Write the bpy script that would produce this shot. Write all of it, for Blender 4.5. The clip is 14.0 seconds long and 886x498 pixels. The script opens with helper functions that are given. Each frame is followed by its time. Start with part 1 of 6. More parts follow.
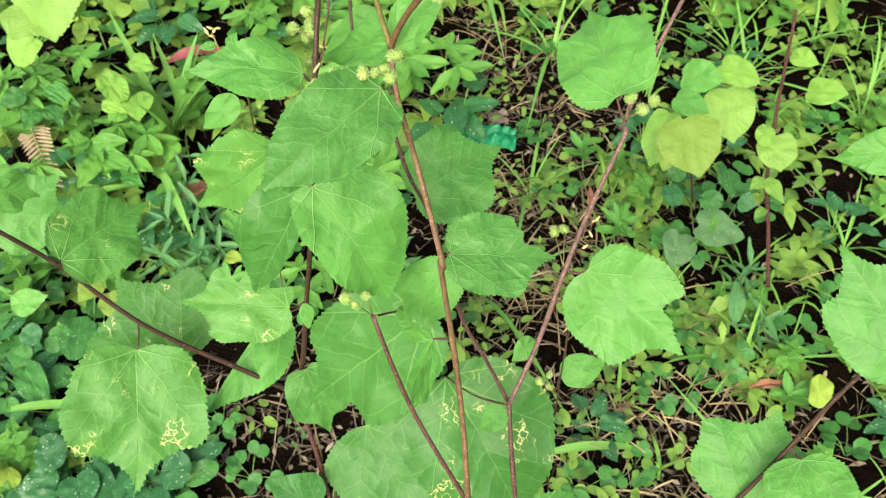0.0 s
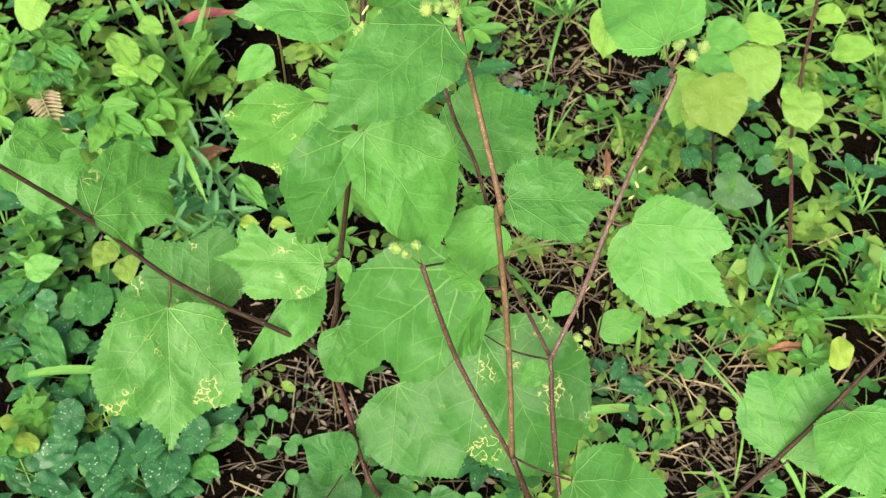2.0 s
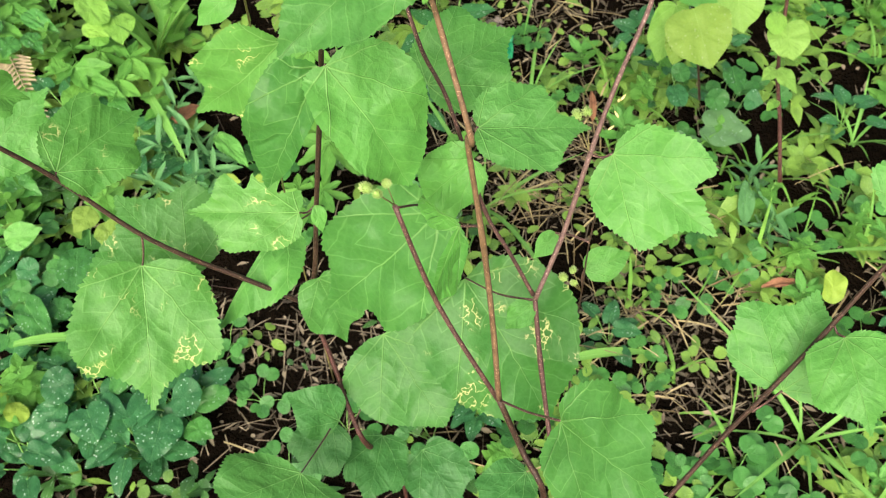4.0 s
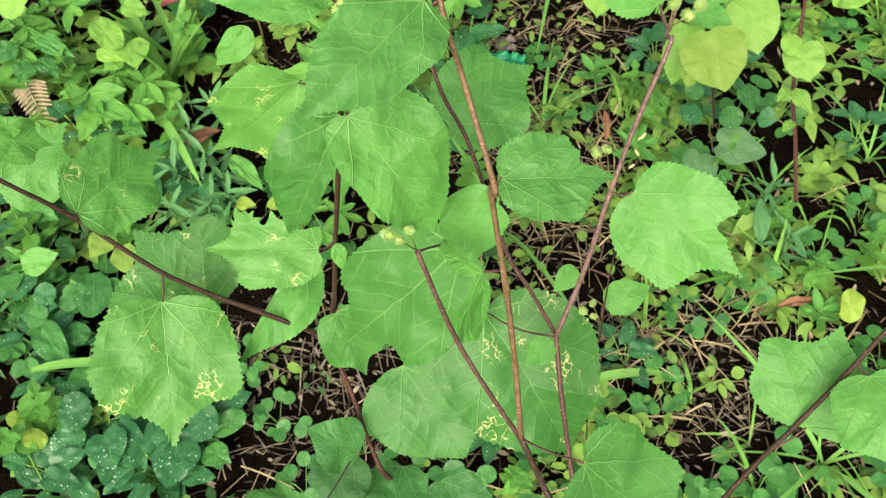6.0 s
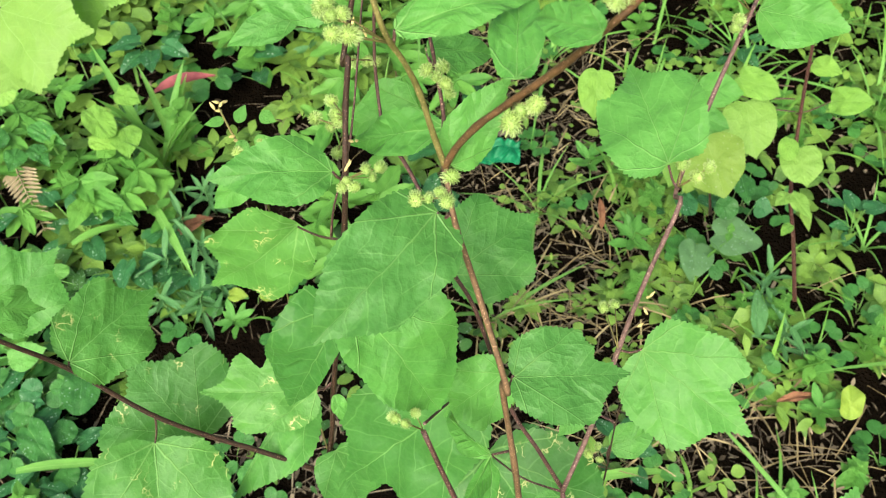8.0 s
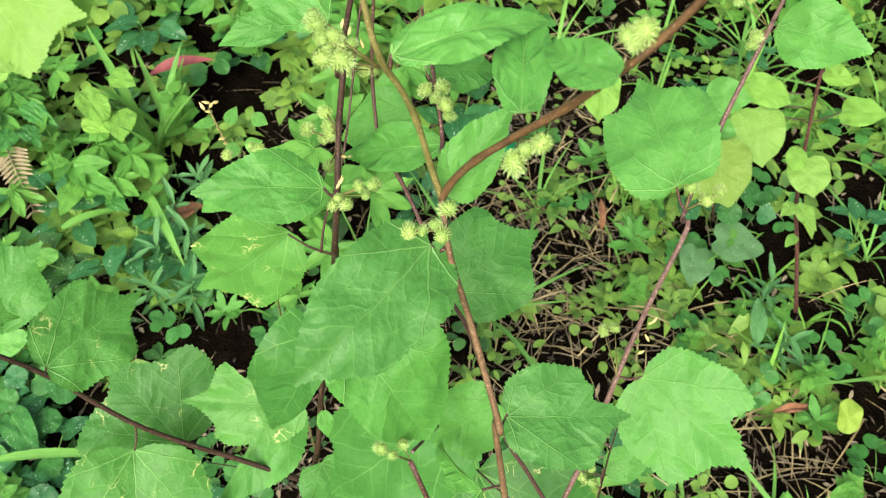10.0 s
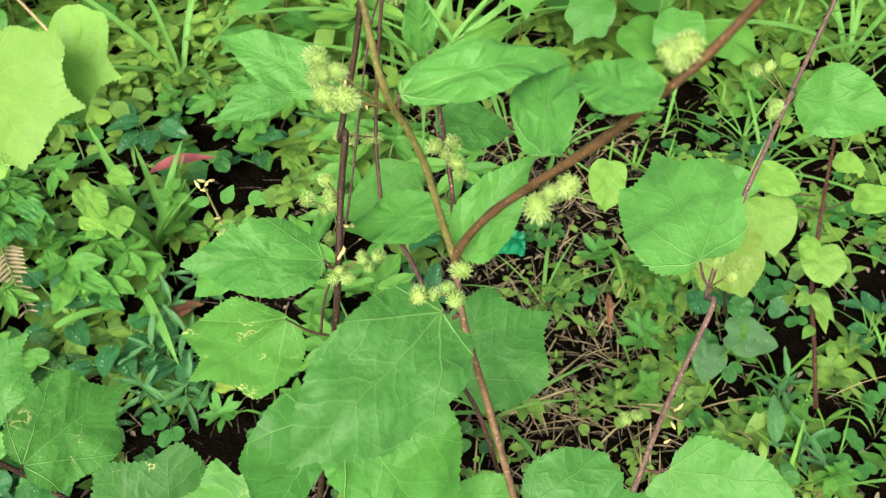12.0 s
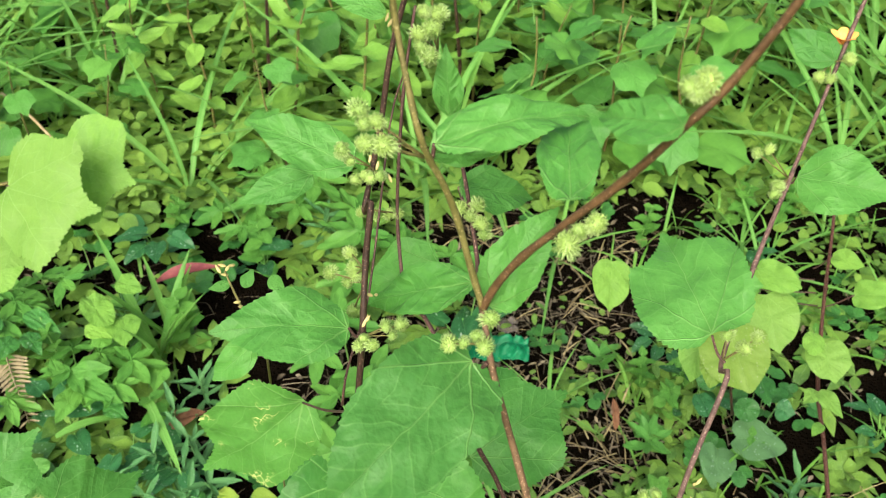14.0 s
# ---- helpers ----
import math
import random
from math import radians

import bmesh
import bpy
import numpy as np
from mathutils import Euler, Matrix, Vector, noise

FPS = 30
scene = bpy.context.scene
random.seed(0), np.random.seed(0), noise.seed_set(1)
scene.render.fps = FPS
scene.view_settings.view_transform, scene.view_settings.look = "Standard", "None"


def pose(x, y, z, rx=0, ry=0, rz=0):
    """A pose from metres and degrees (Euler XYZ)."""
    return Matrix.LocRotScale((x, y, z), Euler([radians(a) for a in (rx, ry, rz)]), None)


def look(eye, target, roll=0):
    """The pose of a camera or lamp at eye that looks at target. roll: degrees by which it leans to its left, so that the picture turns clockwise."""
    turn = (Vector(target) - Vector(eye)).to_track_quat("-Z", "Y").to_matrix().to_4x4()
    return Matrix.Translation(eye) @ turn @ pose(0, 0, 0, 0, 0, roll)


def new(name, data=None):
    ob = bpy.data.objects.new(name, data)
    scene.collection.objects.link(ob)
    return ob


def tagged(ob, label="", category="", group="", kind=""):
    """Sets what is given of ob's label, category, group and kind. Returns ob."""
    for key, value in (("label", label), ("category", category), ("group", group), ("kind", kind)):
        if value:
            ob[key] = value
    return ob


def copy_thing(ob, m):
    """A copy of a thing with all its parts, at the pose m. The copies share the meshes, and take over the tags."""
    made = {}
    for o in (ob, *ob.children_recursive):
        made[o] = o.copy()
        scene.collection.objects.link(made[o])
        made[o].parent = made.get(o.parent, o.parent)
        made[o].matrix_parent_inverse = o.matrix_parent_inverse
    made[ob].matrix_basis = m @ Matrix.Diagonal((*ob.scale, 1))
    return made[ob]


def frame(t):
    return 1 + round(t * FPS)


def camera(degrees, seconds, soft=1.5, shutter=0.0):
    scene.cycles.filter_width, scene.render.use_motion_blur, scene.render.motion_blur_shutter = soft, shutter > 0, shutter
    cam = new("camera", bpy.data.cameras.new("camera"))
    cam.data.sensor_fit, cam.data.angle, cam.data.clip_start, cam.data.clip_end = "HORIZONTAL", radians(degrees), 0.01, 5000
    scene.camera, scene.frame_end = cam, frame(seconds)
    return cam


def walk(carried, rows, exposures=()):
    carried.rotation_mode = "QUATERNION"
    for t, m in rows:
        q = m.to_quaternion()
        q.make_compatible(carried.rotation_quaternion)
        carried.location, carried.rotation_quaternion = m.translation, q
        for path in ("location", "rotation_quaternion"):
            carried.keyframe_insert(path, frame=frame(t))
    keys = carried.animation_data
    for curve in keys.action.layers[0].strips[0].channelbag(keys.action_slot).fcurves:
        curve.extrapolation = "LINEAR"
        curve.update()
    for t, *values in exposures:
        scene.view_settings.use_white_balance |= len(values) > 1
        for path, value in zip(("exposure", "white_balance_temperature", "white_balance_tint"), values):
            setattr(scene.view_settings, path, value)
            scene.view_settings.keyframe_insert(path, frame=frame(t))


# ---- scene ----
cam = camera(50.7, 14.0, soft=1.0)
cam.data.dof.use_dof, cam.data.dof.focus_distance, cam.data.dof.aperture_fstop = True, 0.58, 24.0
PATH = [
    (0, (0.014, 0.011, 1.472), (-0.003, 1.227, -0.115), 0.1),
    (0.5, (0.002, 0.006, 1.476), (-0.029, 1.215, -0.117), 1.3),
    (1, (-0.024, 0.007, 1.47), (-0.043, 1.204, -0.133), 2.4),
    (1.5, (-0.025, 0.002, 1.458), (-0.043, 1.198, -0.145), 1.0),
    (2, (-0.022, 0.005, 1.452), (-0.03, 1.176, -0.17), 0.2),
    (2.5, (-0.008, 0.006, 1.444), (-0.012, 1.115, -0.221), -1.1),
    (4.8, (-0.011, 0.009, 1.423), (-0.012, 1.104, -0.25), -2.2),
    (5, (-0.012, 0.008, 1.423), (-0.016, 1.105, -0.249), -2.4),
    (5.5, (-0.016, 0.012, 1.428), (-0.03, 1.11, -0.243), -2.8),
    (6, (-0.016, 0.029, 1.439), (-0.035, 1.138, -0.226), -3.3),
    (6.5, (-0.022, 0.055, 1.448), (-0.017, 1.196, -0.194), -3.3),
    (7, (-0.03, 0.071, 1.467), (-0.021, 1.255, -0.145), -2.4),
    (7.2, (-0.028, 0.081, 1.471), (-0.021, 1.281, -0.129), -2.7),
    (9.3, (-0.023, 0.126, 1.474), (-0.009, 1.27, -0.166), -0.2),
    (9.5, (-0.027, 0.13, 1.474), (-0.014, 1.277, -0.164), -0.1),
    (10, (-0.022, 0.144, 1.464), (-0.007, 1.296, -0.171), 0.0),
    (10.5, (-0.019, 0.149, 1.459), (-0.001, 1.295, -0.18), 0.0),
    (11, (-0.024, 0.159, 1.445), (-0.001, 1.301, -0.197), 0.1),
    (11.5, (-0.023, 0.157, 1.432), (-0.013, 1.349, -0.174), -0.7),
    (12, (-0.027, 0.154, 1.422), (-0.009, 1.484, -0.071), -0.4),
    (12.5, (-0.025, 0.146, 1.403), (-0.003, 1.494, -0.074), -0.5),
    (13, (-0.024, 0.149, 1.4), (-0.004, 1.493, -0.081), -0.8),
    (13.5, (-0.037, 0.134, 1.402), (-0.013, 1.57, 0.009), -0.7),
    (14, (-0.041, 0.123, 1.413), (-0.01, 1.636, 0.105), -0.6),
]
walk(cam, [(t, look(eye, target, roll)) for t, eye, target, roll in PATH], [(0.0, 1.40, 6800, 20), (0.6, 1.40, 6800, 20), (1.2, 1.29, 6800, 19), (2.4, 1.34, 6800, 20), (5.5, 1.36, 6800, 20), (6.5, 1.27, 6750, 18), (9.5, 1.29, 6650, 16), (11.0, 1.28, 6600, 16), (11.6, 1.16, 6600, 15), (13.1, 1.26, 6700, 15), (14.0, 1.14, 6700, 15)])

# ---- sky and sun: bright overcast day ----
world = bpy.data.worlds.new("overcast_sky")
scene.world = world
world.use_nodes = True
wn, wl = world.node_tree.nodes, world.node_tree.links
sky = wn.new("ShaderNodeTexSky")
sky.sky_type = "NISHITA"
sky.sun_disc = False
sky.sun_elevation, sky.sun_rotation = radians(46), radians(196)
sky.air_density, sky.dust_density = 1.0, 8.0
wl.new(sky.outputs["Color"], wn["Background"].inputs["Color"])
wn["Background"].inputs["Strength"].default_value = 0.15
sun_data = bpy.data.lights.new("sun", "SUN")
sun_data.energy, sun_data.angle, sun_data.color = 2.6, radians(38), (1.0, 0.96, 0.88)
sun = new("sun", sun_data)
sun.matrix_world = look((-0.8, -2.8, 3.0), (0, 0, 0))


# ---- materials ----
def node_material(name):
    m = bpy.data.materials.new(name)
    m.use_nodes = True
    return m, m.node_tree.nodes, m.node_tree.links


def math_node(nodes, links, op, a, b=None):
    n = nodes.new("ShaderNodeMath")
    n.operation = op
    for i, v in enumerate((a, b)):
        if v is None:
            continue
        if isinstance(v, (int, float)):
            n.inputs[i].default_value = v
        else:
            links.new(v, n.inputs[i])
    return n.outputs[0]


def mix_colour(nodes, links, factor, a, b, blend="MIX"):
    n = nodes.new("ShaderNodeMix")
    n.data_type, n.blend_type = "RGBA", blend
    for slot, v in ((n.inputs[0], factor), (n.inputs[6], a), (n.inputs[7], b)):
        if isinstance(v, tuple):
            slot.default_value = (*v, 1)
        elif isinstance(v, (int, float)):
            slot.default_value = v
        else:
            links.new(v, slot)
    return n.outputs[2]


def noise_node(nodes, links, vector, scale, detail=3.0, rough=0.55):
    n = nodes.new("ShaderNodeTexNoise")
    n.inputs["Scale"].default_value, n.inputs["Detail"].default_value, n.inputs["Roughness"].default_value = scale, detail, rough
    links.new(vector, n.inputs["Vector"])
    return n.outputs["Fac"]


def ramp_node(nodes, links, value, low, high):
    n = nodes.new("ShaderNodeMapRange")
    n.interpolation_type = "SMOOTHSTEP"
    n.inputs[1].default_value, n.inputs[2].default_value = low, high
    links.new(value, n.inputs[0])
    return n.outputs[0]


def vein_mask(nodes, links, palmate):
    """The main ribs of a leaf, the side ribs that leave each of them, and the bulge of the fields between, from the leaf's own flat coordinates."""
    uv = nodes.new("ShaderNodeUVMap")
    warp = nodes.new("ShaderNodeTexNoise")
    warp.inputs["Scale"].default_value = 4.0
    links.new(uv.outputs[0], warp.inputs["Vector"])
    sep = nodes.new("ShaderNodeSeparateXYZ")
    links.new(uv.outputs[0], sep.inputs[0])
    wob = math_node(nodes, links, "MULTIPLY", math_node(nodes, links, "SUBTRACT", warp.outputs["Fac"], 0.5), 0.06)
    x = math_node(nodes, links, "ADD", sep.outputs[0], wob)
    y = math_node(nodes, links, "ADD", sep.outputs[1], wob)
    ax = math_node(nodes, links, "ABSOLUTE", x)
    ribs = along = gap = None
    for deg in ((0, 36, 74) if palmate else (0,)):
        c, s = math.cos(radians(deg)), math.sin(radians(deg))
        a = math_node(nodes, links, "ADD", math_node(nodes, links, "MULTIPLY", ax, s), math_node(nodes, links, "MULTIPLY", y, c))
        p = math_node(nodes, links, "ABSOLUTE", math_node(nodes, links, "SUBTRACT", math_node(nodes, links, "MULTIPLY", ax, c), math_node(nodes, links, "MULTIPLY", y, s)))
        width = math_node(nodes, links, "MAXIMUM", math_node(nodes, links, "SUBTRACT", 0.0090, math_node(nodes, links, "MULTIPLY", a, 0.008)), 0.0025)
        line = math_node(nodes, links, "MAXIMUM", math_node(nodes, links, "SUBTRACT", 1.0, math_node(nodes, links, "DIVIDE", p, width)), 0.0)
        if ribs is None:
            ribs, along, gap = line, a, p
        else:
            near = math_node(nodes, links, "LESS_THAN", p, gap)
            along = math_node(nodes, links, "ADD", along, math_node(nodes, links, "MULTIPLY", near, math_node(nodes, links, "SUBTRACT", a, along)))
            gap = math_node(nodes, links, "MINIMUM", gap, p)
            ribs = math_node(nodes, links, "MAXIMUM", ribs, line)
    drift = nodes.new("ShaderNodeTexNoise")
    drift.inputs["Scale"].default_value = 2.6
    links.new(uv.outputs[0], drift.inputs["Vector"])
    sweep = math_node(nodes, links, "SUBTRACT", along, math_node(nodes, links, "MULTIPLY", gap, 0.85))
    sweep = math_node(nodes, links, "ADD", sweep, math_node(nodes, links, "MULTIPLY", drift.outputs["Fac"], 0.22))
    saw = math_node(nodes, links, "FRACT", math_node(nodes, links, "MULTIPLY", sweep, 7.5))
    off = math_node(nodes, links, "ABSOLUTE", math_node(nodes, links, "SUBTRACT", saw, 0.5))
    side = math_node(nodes, links, "MAXIMUM", math_node(nodes, links, "SUBTRACT", 1.0, math_node(nodes, links, "MULTIPLY", off, 17.0)), 0.0)
    bulge = math_node(nodes, links, "MINIMUM", math_node(nodes, links, "MULTIPLY", off, 3.2), math_node(nodes, links, "MULTIPLY", gap, 12.0))
    return uv.outputs[0], ribs, side, math_node(nodes, links, "MINIMUM", bulge, 1.0)


def leaf_material(name, low, high, palmate=True, mined=False, island=False, rough=0.42, glow=0.35, spots=0.0, gloss=0.13):
    m, nodes, links = node_material(name)
    bsdf = nodes["Principled BSDF"]
    uv, ribs, side, bulge = vein_mask(nodes, links, palmate)
    coord = nodes.new("ShaderNodeTexCoord").outputs["Object"]
    if island:
        rnd = nodes.new("ShaderNodeNewGeometry").outputs["Random Per Island"]
    else:
        rnd = nodes.new("ShaderNodeObjectInfo").outputs["Random"]
    big = noise_node(nodes, links, coord, 28.0, 3.0)
    fine = noise_node(nodes, links, coord, 420.0, 2.0)
    f = math_node(nodes, links, "ADD", math_node(nodes, links, "MULTIPLY", rnd, 0.65), math_node(nodes, links, "MULTIPLY", big, 0.35))
    colour = mix_colour(nodes, links, f, low, high)
    patch = ramp_node(nodes, links, noise_node(nodes, links, coord, 62.0, 2.0), 0.42, 0.62)
    colour = mix_colour(nodes, links, math_node(nodes, links, "MULTIPLY", patch, 0.22), colour, tuple(v * 1.2 for v in high))
    colour = mix_colour(nodes, links, math_node(nodes, links, "MULTIPLY", fine, 0.45), colour, tuple(v * 0.6 for v in low))
    colour = mix_colour(nodes, links, math_node(nodes, links, "MULTIPLY", side, 0.20 if palmate else 0.07), colour, (0.20, 0.42, 0.12))
    colour = mix_colour(nodes, links, math_node(nodes, links, "MULTIPLY", ribs, 0.36), colour, (0.23, 0.43, 0.13))
    if palmate:
        # a few round yellow specks
        speck = nodes.new("ShaderNodeTexVoronoi")
        speck.inputs["Scale"].default_value = 48.0
        links.new(coord, speck.inputs["Vector"])
        few = math_node(nodes, links, "GREATER_THAN", math_node(nodes, links, "MULTIPLY", speck.outputs["Color"], 1.0), 0.80)
        speck = math_node(nodes, links, "MULTIPLY", math_node(nodes, links, "LESS_THAN", speck.outputs["Distance"], 0.10), few)
        colour = mix_colour(nodes, links, math_node(nodes, links, "MULTIPLY", speck, 0.6), colour, (0.45, 0.52, 0.14))
    if mined:
        # winding pale tracks eaten by leaf miners, and yellow flecks
        wrap = noise_node(nodes, links, coord, 95.0, 2.0)
        track = math_node(nodes, links, "SUBTRACT", 1.0, math_node(nodes, links, "MULTIPLY", math_node(nodes, links, "ABSOLUTE", math_node(nodes, links, "SUBTRACT", wrap, 0.5)), 34.0))
        track = math_node(nodes, links, "MAXIMUM", track, 0.0)
        where = ramp_node(nodes, links, noise_node(nodes, links, coord, 33.0, 1.0), 0.57, 0.66)
        colour = mix_colour(nodes, links, math_node(nodes, links, "MULTIPLY", math_node(nodes, links, "MULTIPLY", track, where), 0.8), colour, (0.62, 0.58, 0.24))
    # pale flecks in the colour stand in for glinting rain drops and leaf spots
    if spots:
        vor = nodes.new("ShaderNodeTexVoronoi")
        vor.inputs["Scale"].default_value = 165.0
        links.new(coord, vor.inputs["Vector"])
        fleck = math_node(nodes, links, "LESS_THAN", vor.outputs["Distance"], 0.2)
        wet = ramp_node(nodes, links, noise_node(nodes, links, coord, 22.0, 2.0), 0.42, 0.54)
        fleck = math_node(nodes, links, "MULTIPLY", fleck, wet)
        colour = mix_colour(nodes, links, math_node(nodes, links, "MULTIPLY", fleck, spots), colour, (0.34, 0.42, 0.32))
    cells = nodes.new("ShaderNodeTexVoronoi")
    cells.feature = "DISTANCE_TO_EDGE"
    cells.inputs["Scale"].default_value = 19.0
    links.new(uv, cells.inputs["Vector"])
    net = math_node(nodes, links, "MINIMUM", math_node(nodes, links, "MULTIPLY", cells.outputs["Distance"], 5.0), 1.0)
    colour = mix_colour(nodes, links, math_node(nodes, links, "MULTIPLY", math_node(nodes, links, "SUBTRACT", 1.0, net), 0.07), colour, (0.16, 0.34, 0.09))
    links.new(colour, bsdf.inputs["Base Color"])
    bsdf.inputs["Roughness"].default_value = rough
    bsdf.inputs["Specular IOR Level"].default_value = gloss
    bump = nodes.new("ShaderNodeBump")
    bump.inputs["Strength"].default_value, bump.inputs["Distance"].default_value = 0.8, 0.0010
    quilt = math_node(nodes, links, "ADD", math_node(nodes, links, "MULTIPLY", net, 0.12), math_node(nodes, links, "MULTIPLY", fine, 0.45))
    quilt = math_node(nodes, links, "ADD", quilt, math_node(nodes, links, "MULTIPLY", bulge, 0.5 if palmate else 0.12))
    quilt = math_node(nodes, links, "ADD", quilt, math_node(nodes, links, "MULTIPLY", patch, 0.35))
    links.new(math_node(nodes, links, "SUBTRACT", quilt, math_node(nodes, links, "MULTIPLY", ribs, 0.5)), bump.inputs["Height"])
    links.new(bump.outputs[0], bsdf.inputs["Normal"])
    thin = nodes.new("ShaderNodeBsdfTranslucent")
    links.new(mix_colour(nodes, links, 0.4, colour, (0.25, 0.45, 0.04)), thin.inputs["Color"])
    blend = nodes.new("ShaderNodeMixShader")
    blend.inputs[0].default_value = glow
    links.new(bsdf.outputs[0], blend.inputs[1])
    links.new(thin.outputs[0], blend.inputs[2])
    links.new(blend.outputs[0], nodes["Material Output"].inputs["Surface"])
    return m


def rough_material(name, low, high, scale=60.0, rough=0.7, relief=0.001, fleck=None, metal=0.0, stretch=None, island=False, gloss=0.12):
    m, nodes, links = node_material(name)
    bsdf = nodes["Principled BSDF"]
    coord = nodes.new("ShaderNodeTexCoord").outputs["Object"]
    if stretch:
        mp = nodes.new("ShaderNodeMapping")
        mp.inputs["Scale"].default_value = stretch
        links.new(coord, mp.inputs["Vector"])
        coord = mp.outputs[0]
    a = noise_node(nodes, links, coord, scale, 5.0, 0.6)
    b = noise_node(nodes, links, coord, scale * 6, 3.0)
    f = math_node(nodes, links, "ADD", math_node(nodes, links, "MULTIPLY", ramp_node(nodes, links, a, 0.3, 0.7), 0.7), math_node(nodes, links, "MULTIPLY", b, 0.3))
    if island:
        rnd = nodes.new("ShaderNodeNewGeometry").outputs["Random Per Island"]
        rnd = math_node(nodes, links, "POWER", rnd, 2.0)
        f = math_node(nodes, links, "ADD", math_node(nodes, links, "MULTIPLY", rnd, 0.7), math_node(nodes, links, "MULTIPLY", f, 0.3))
    colour = mix_colour(nodes, links, f, low, high)
    if fleck:
        colour = mix_colour(nodes, links, ramp_node(nodes, links, b, 0.60, 0.68), colour, fleck)
    links.new(colour, bsdf.inputs["Base Color"])
    bsdf.inputs["Roughness"].default_value, bsdf.inputs["Metallic"].default_value = rough, metal
    bsdf.inputs["Specular IOR Level"].default_value = gloss
    bump = nodes.new("ShaderNodeBump")
    bump.inputs["Strength"].default_value, bump.inputs["Distance"].default_value = 0.7, relief
    links.new(b, bump.inputs["Height"])
    links.new(bump.outputs[0], bsdf.inputs["Normal"])
    return m


def bur_material():
    """Green body, paler towards the tips of the spines."""
    m, nodes, links = node_material("bur_green")
    bsdf = nodes["Principled BSDF"]
    coord = nodes.new("ShaderNodeTexCoord").outputs["Object"]
    far_out = nodes.new("ShaderNodeVectorMath")
    far_out.operation = "LENGTH"
    links.new(coord, far_out.inputs[0])
    tip = ramp_node(nodes, links, far_out.outputs["Value"], 0.0033, 0.0062)
    rnd = nodes.new("ShaderNodeObjectInfo").outputs["Random"]
    body = mix_colour(nodes, links, rnd, (0.11, 0.20, 0.040), (0.17, 0.27, 0.06))
    links.new(mix_colour(nodes, links, tip, body, (0.28, 0.41, 0.15)), bsdf.inputs["Base Color"])
    bsdf.inputs["Roughness"].default_value, bsdf.inputs["Specular IOR Level"].default_value = 0.5, 0.2
    return m


leaf_green = leaf_material("leaf_green", (0.026, 0.144, 0.023), (0.082, 0.278, 0.048), gloss=0.2, rough=0.46)
leaf_mined = leaf_material("leaf_mined", (0.030, 0.148, 0.023), (0.072, 0.236, 0.040), mined=True, gloss=0.2, rough=0.46)
# leaf_mined darkened for leaves that hang in the shade of others
leaf_mined_shade = leaf_material("leaf_mined_shade", (0.015, 0.108, 0.016), (0.040, 0.165, 0.028), mined=True, gloss=0.2, rough=0.46)
leaf_young = leaf_material("leaf_young", (0.046, 0.20, 0.034), (0.090, 0.290, 0.052), gloss=0.2)
# leaf_green darkened: shade at the foot of the plant put into colour
leaf_low_shade = leaf_material("leaf_low_shade", (0.012, 0.092, 0.020), (0.029, 0.142, 0.030), gloss=0.2, rough=0.46)
# deeper green of the front leaves; on lower leaves it stands in for shade
leaf_rich = leaf_material("leaf_rich", (0.021, 0.118, 0.020), (0.048, 0.182, 0.035), gloss=0.2, rough=0.46)
# undergrowth green lightened for far growth, making up for missing light there
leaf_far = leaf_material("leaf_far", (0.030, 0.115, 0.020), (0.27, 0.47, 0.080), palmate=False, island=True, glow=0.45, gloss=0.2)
leaf_yellow = leaf_material("leaf_yellow", (0.13, 0.25, 0.03), (0.20, 0.31, 0.04))
leaf_olive = leaf_material("leaf_olive", (0.10, 0.20, 0.03), (0.155, 0.26, 0.045), palmate=False, spots=0.2)
leaf_weed = leaf_material("leaf_weed", (0.034, 0.16, 0.026), (0.115, 0.31, 0.050), palmate=False)
# the wet weeds' own dark green, deepened further in place of shade
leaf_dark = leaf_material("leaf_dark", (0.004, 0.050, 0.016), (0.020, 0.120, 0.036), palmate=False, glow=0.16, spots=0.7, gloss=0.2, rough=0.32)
leaf_blue = leaf_material("leaf_blue", (0.042, 0.16, 0.055), (0.075, 0.22, 0.075), palmate=False, spots=0.35)
leaf_under = leaf_material("leaf_under", (0.010, 0.055, 0.014), (0.17, 0.32, 0.046), palmate=False, island=True, spots=0.15, glow=0.22)
# mid green darkened too, with shade near the ground put into it
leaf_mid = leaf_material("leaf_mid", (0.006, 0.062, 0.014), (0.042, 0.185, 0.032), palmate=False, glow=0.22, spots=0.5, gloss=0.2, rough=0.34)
leaf_fresh = leaf_material("leaf_fresh", (0.085, 0.235, 0.036), (0.19, 0.38, 0.060))
leaf_pale = leaf_material("leaf_pale", (0.11, 0.25, 0.045), (0.16, 0.31, 0.060))
leaf_grey = leaf_material("leaf_grey", (0.055, 0.15, 0.060), (0.085, 0.20, 0.080), palmate=False, spots=0.5)
grass_solo = leaf_material("grass_solo", (0.060, 0.22, 0.040), (0.16, 0.38, 0.075), palmate=False, rough=0.4)
grass_mat = leaf_material("grass_blade", (0.045, 0.19, 0.025), (0.15, 0.34, 0.05), palmate=False, island=True, rough=0.4)
bur_mat = bur_material()
bud_mat = rough_material("bud_cream", (0.32, 0.29, 0.10), (0.48, 0.42, 0.18), 300, 0.6, 0.0003)
bark_dark = rough_material("bark_dark", (0.0110, 0.0058, 0.0030), (0.0310, 0.0165, 0.0090), 160, 0.55, 0.0006, fleck=(0.18, 0.12, 0.075), gloss=0.25)
bark_red = rough_material("bark_red", (0.0176, 0.0056, 0.0040), (0.0472, 0.0168, 0.0112), 160, 0.55, 0.0006, fleck=(0.2, 0.12, 0.08), gloss=0.25)
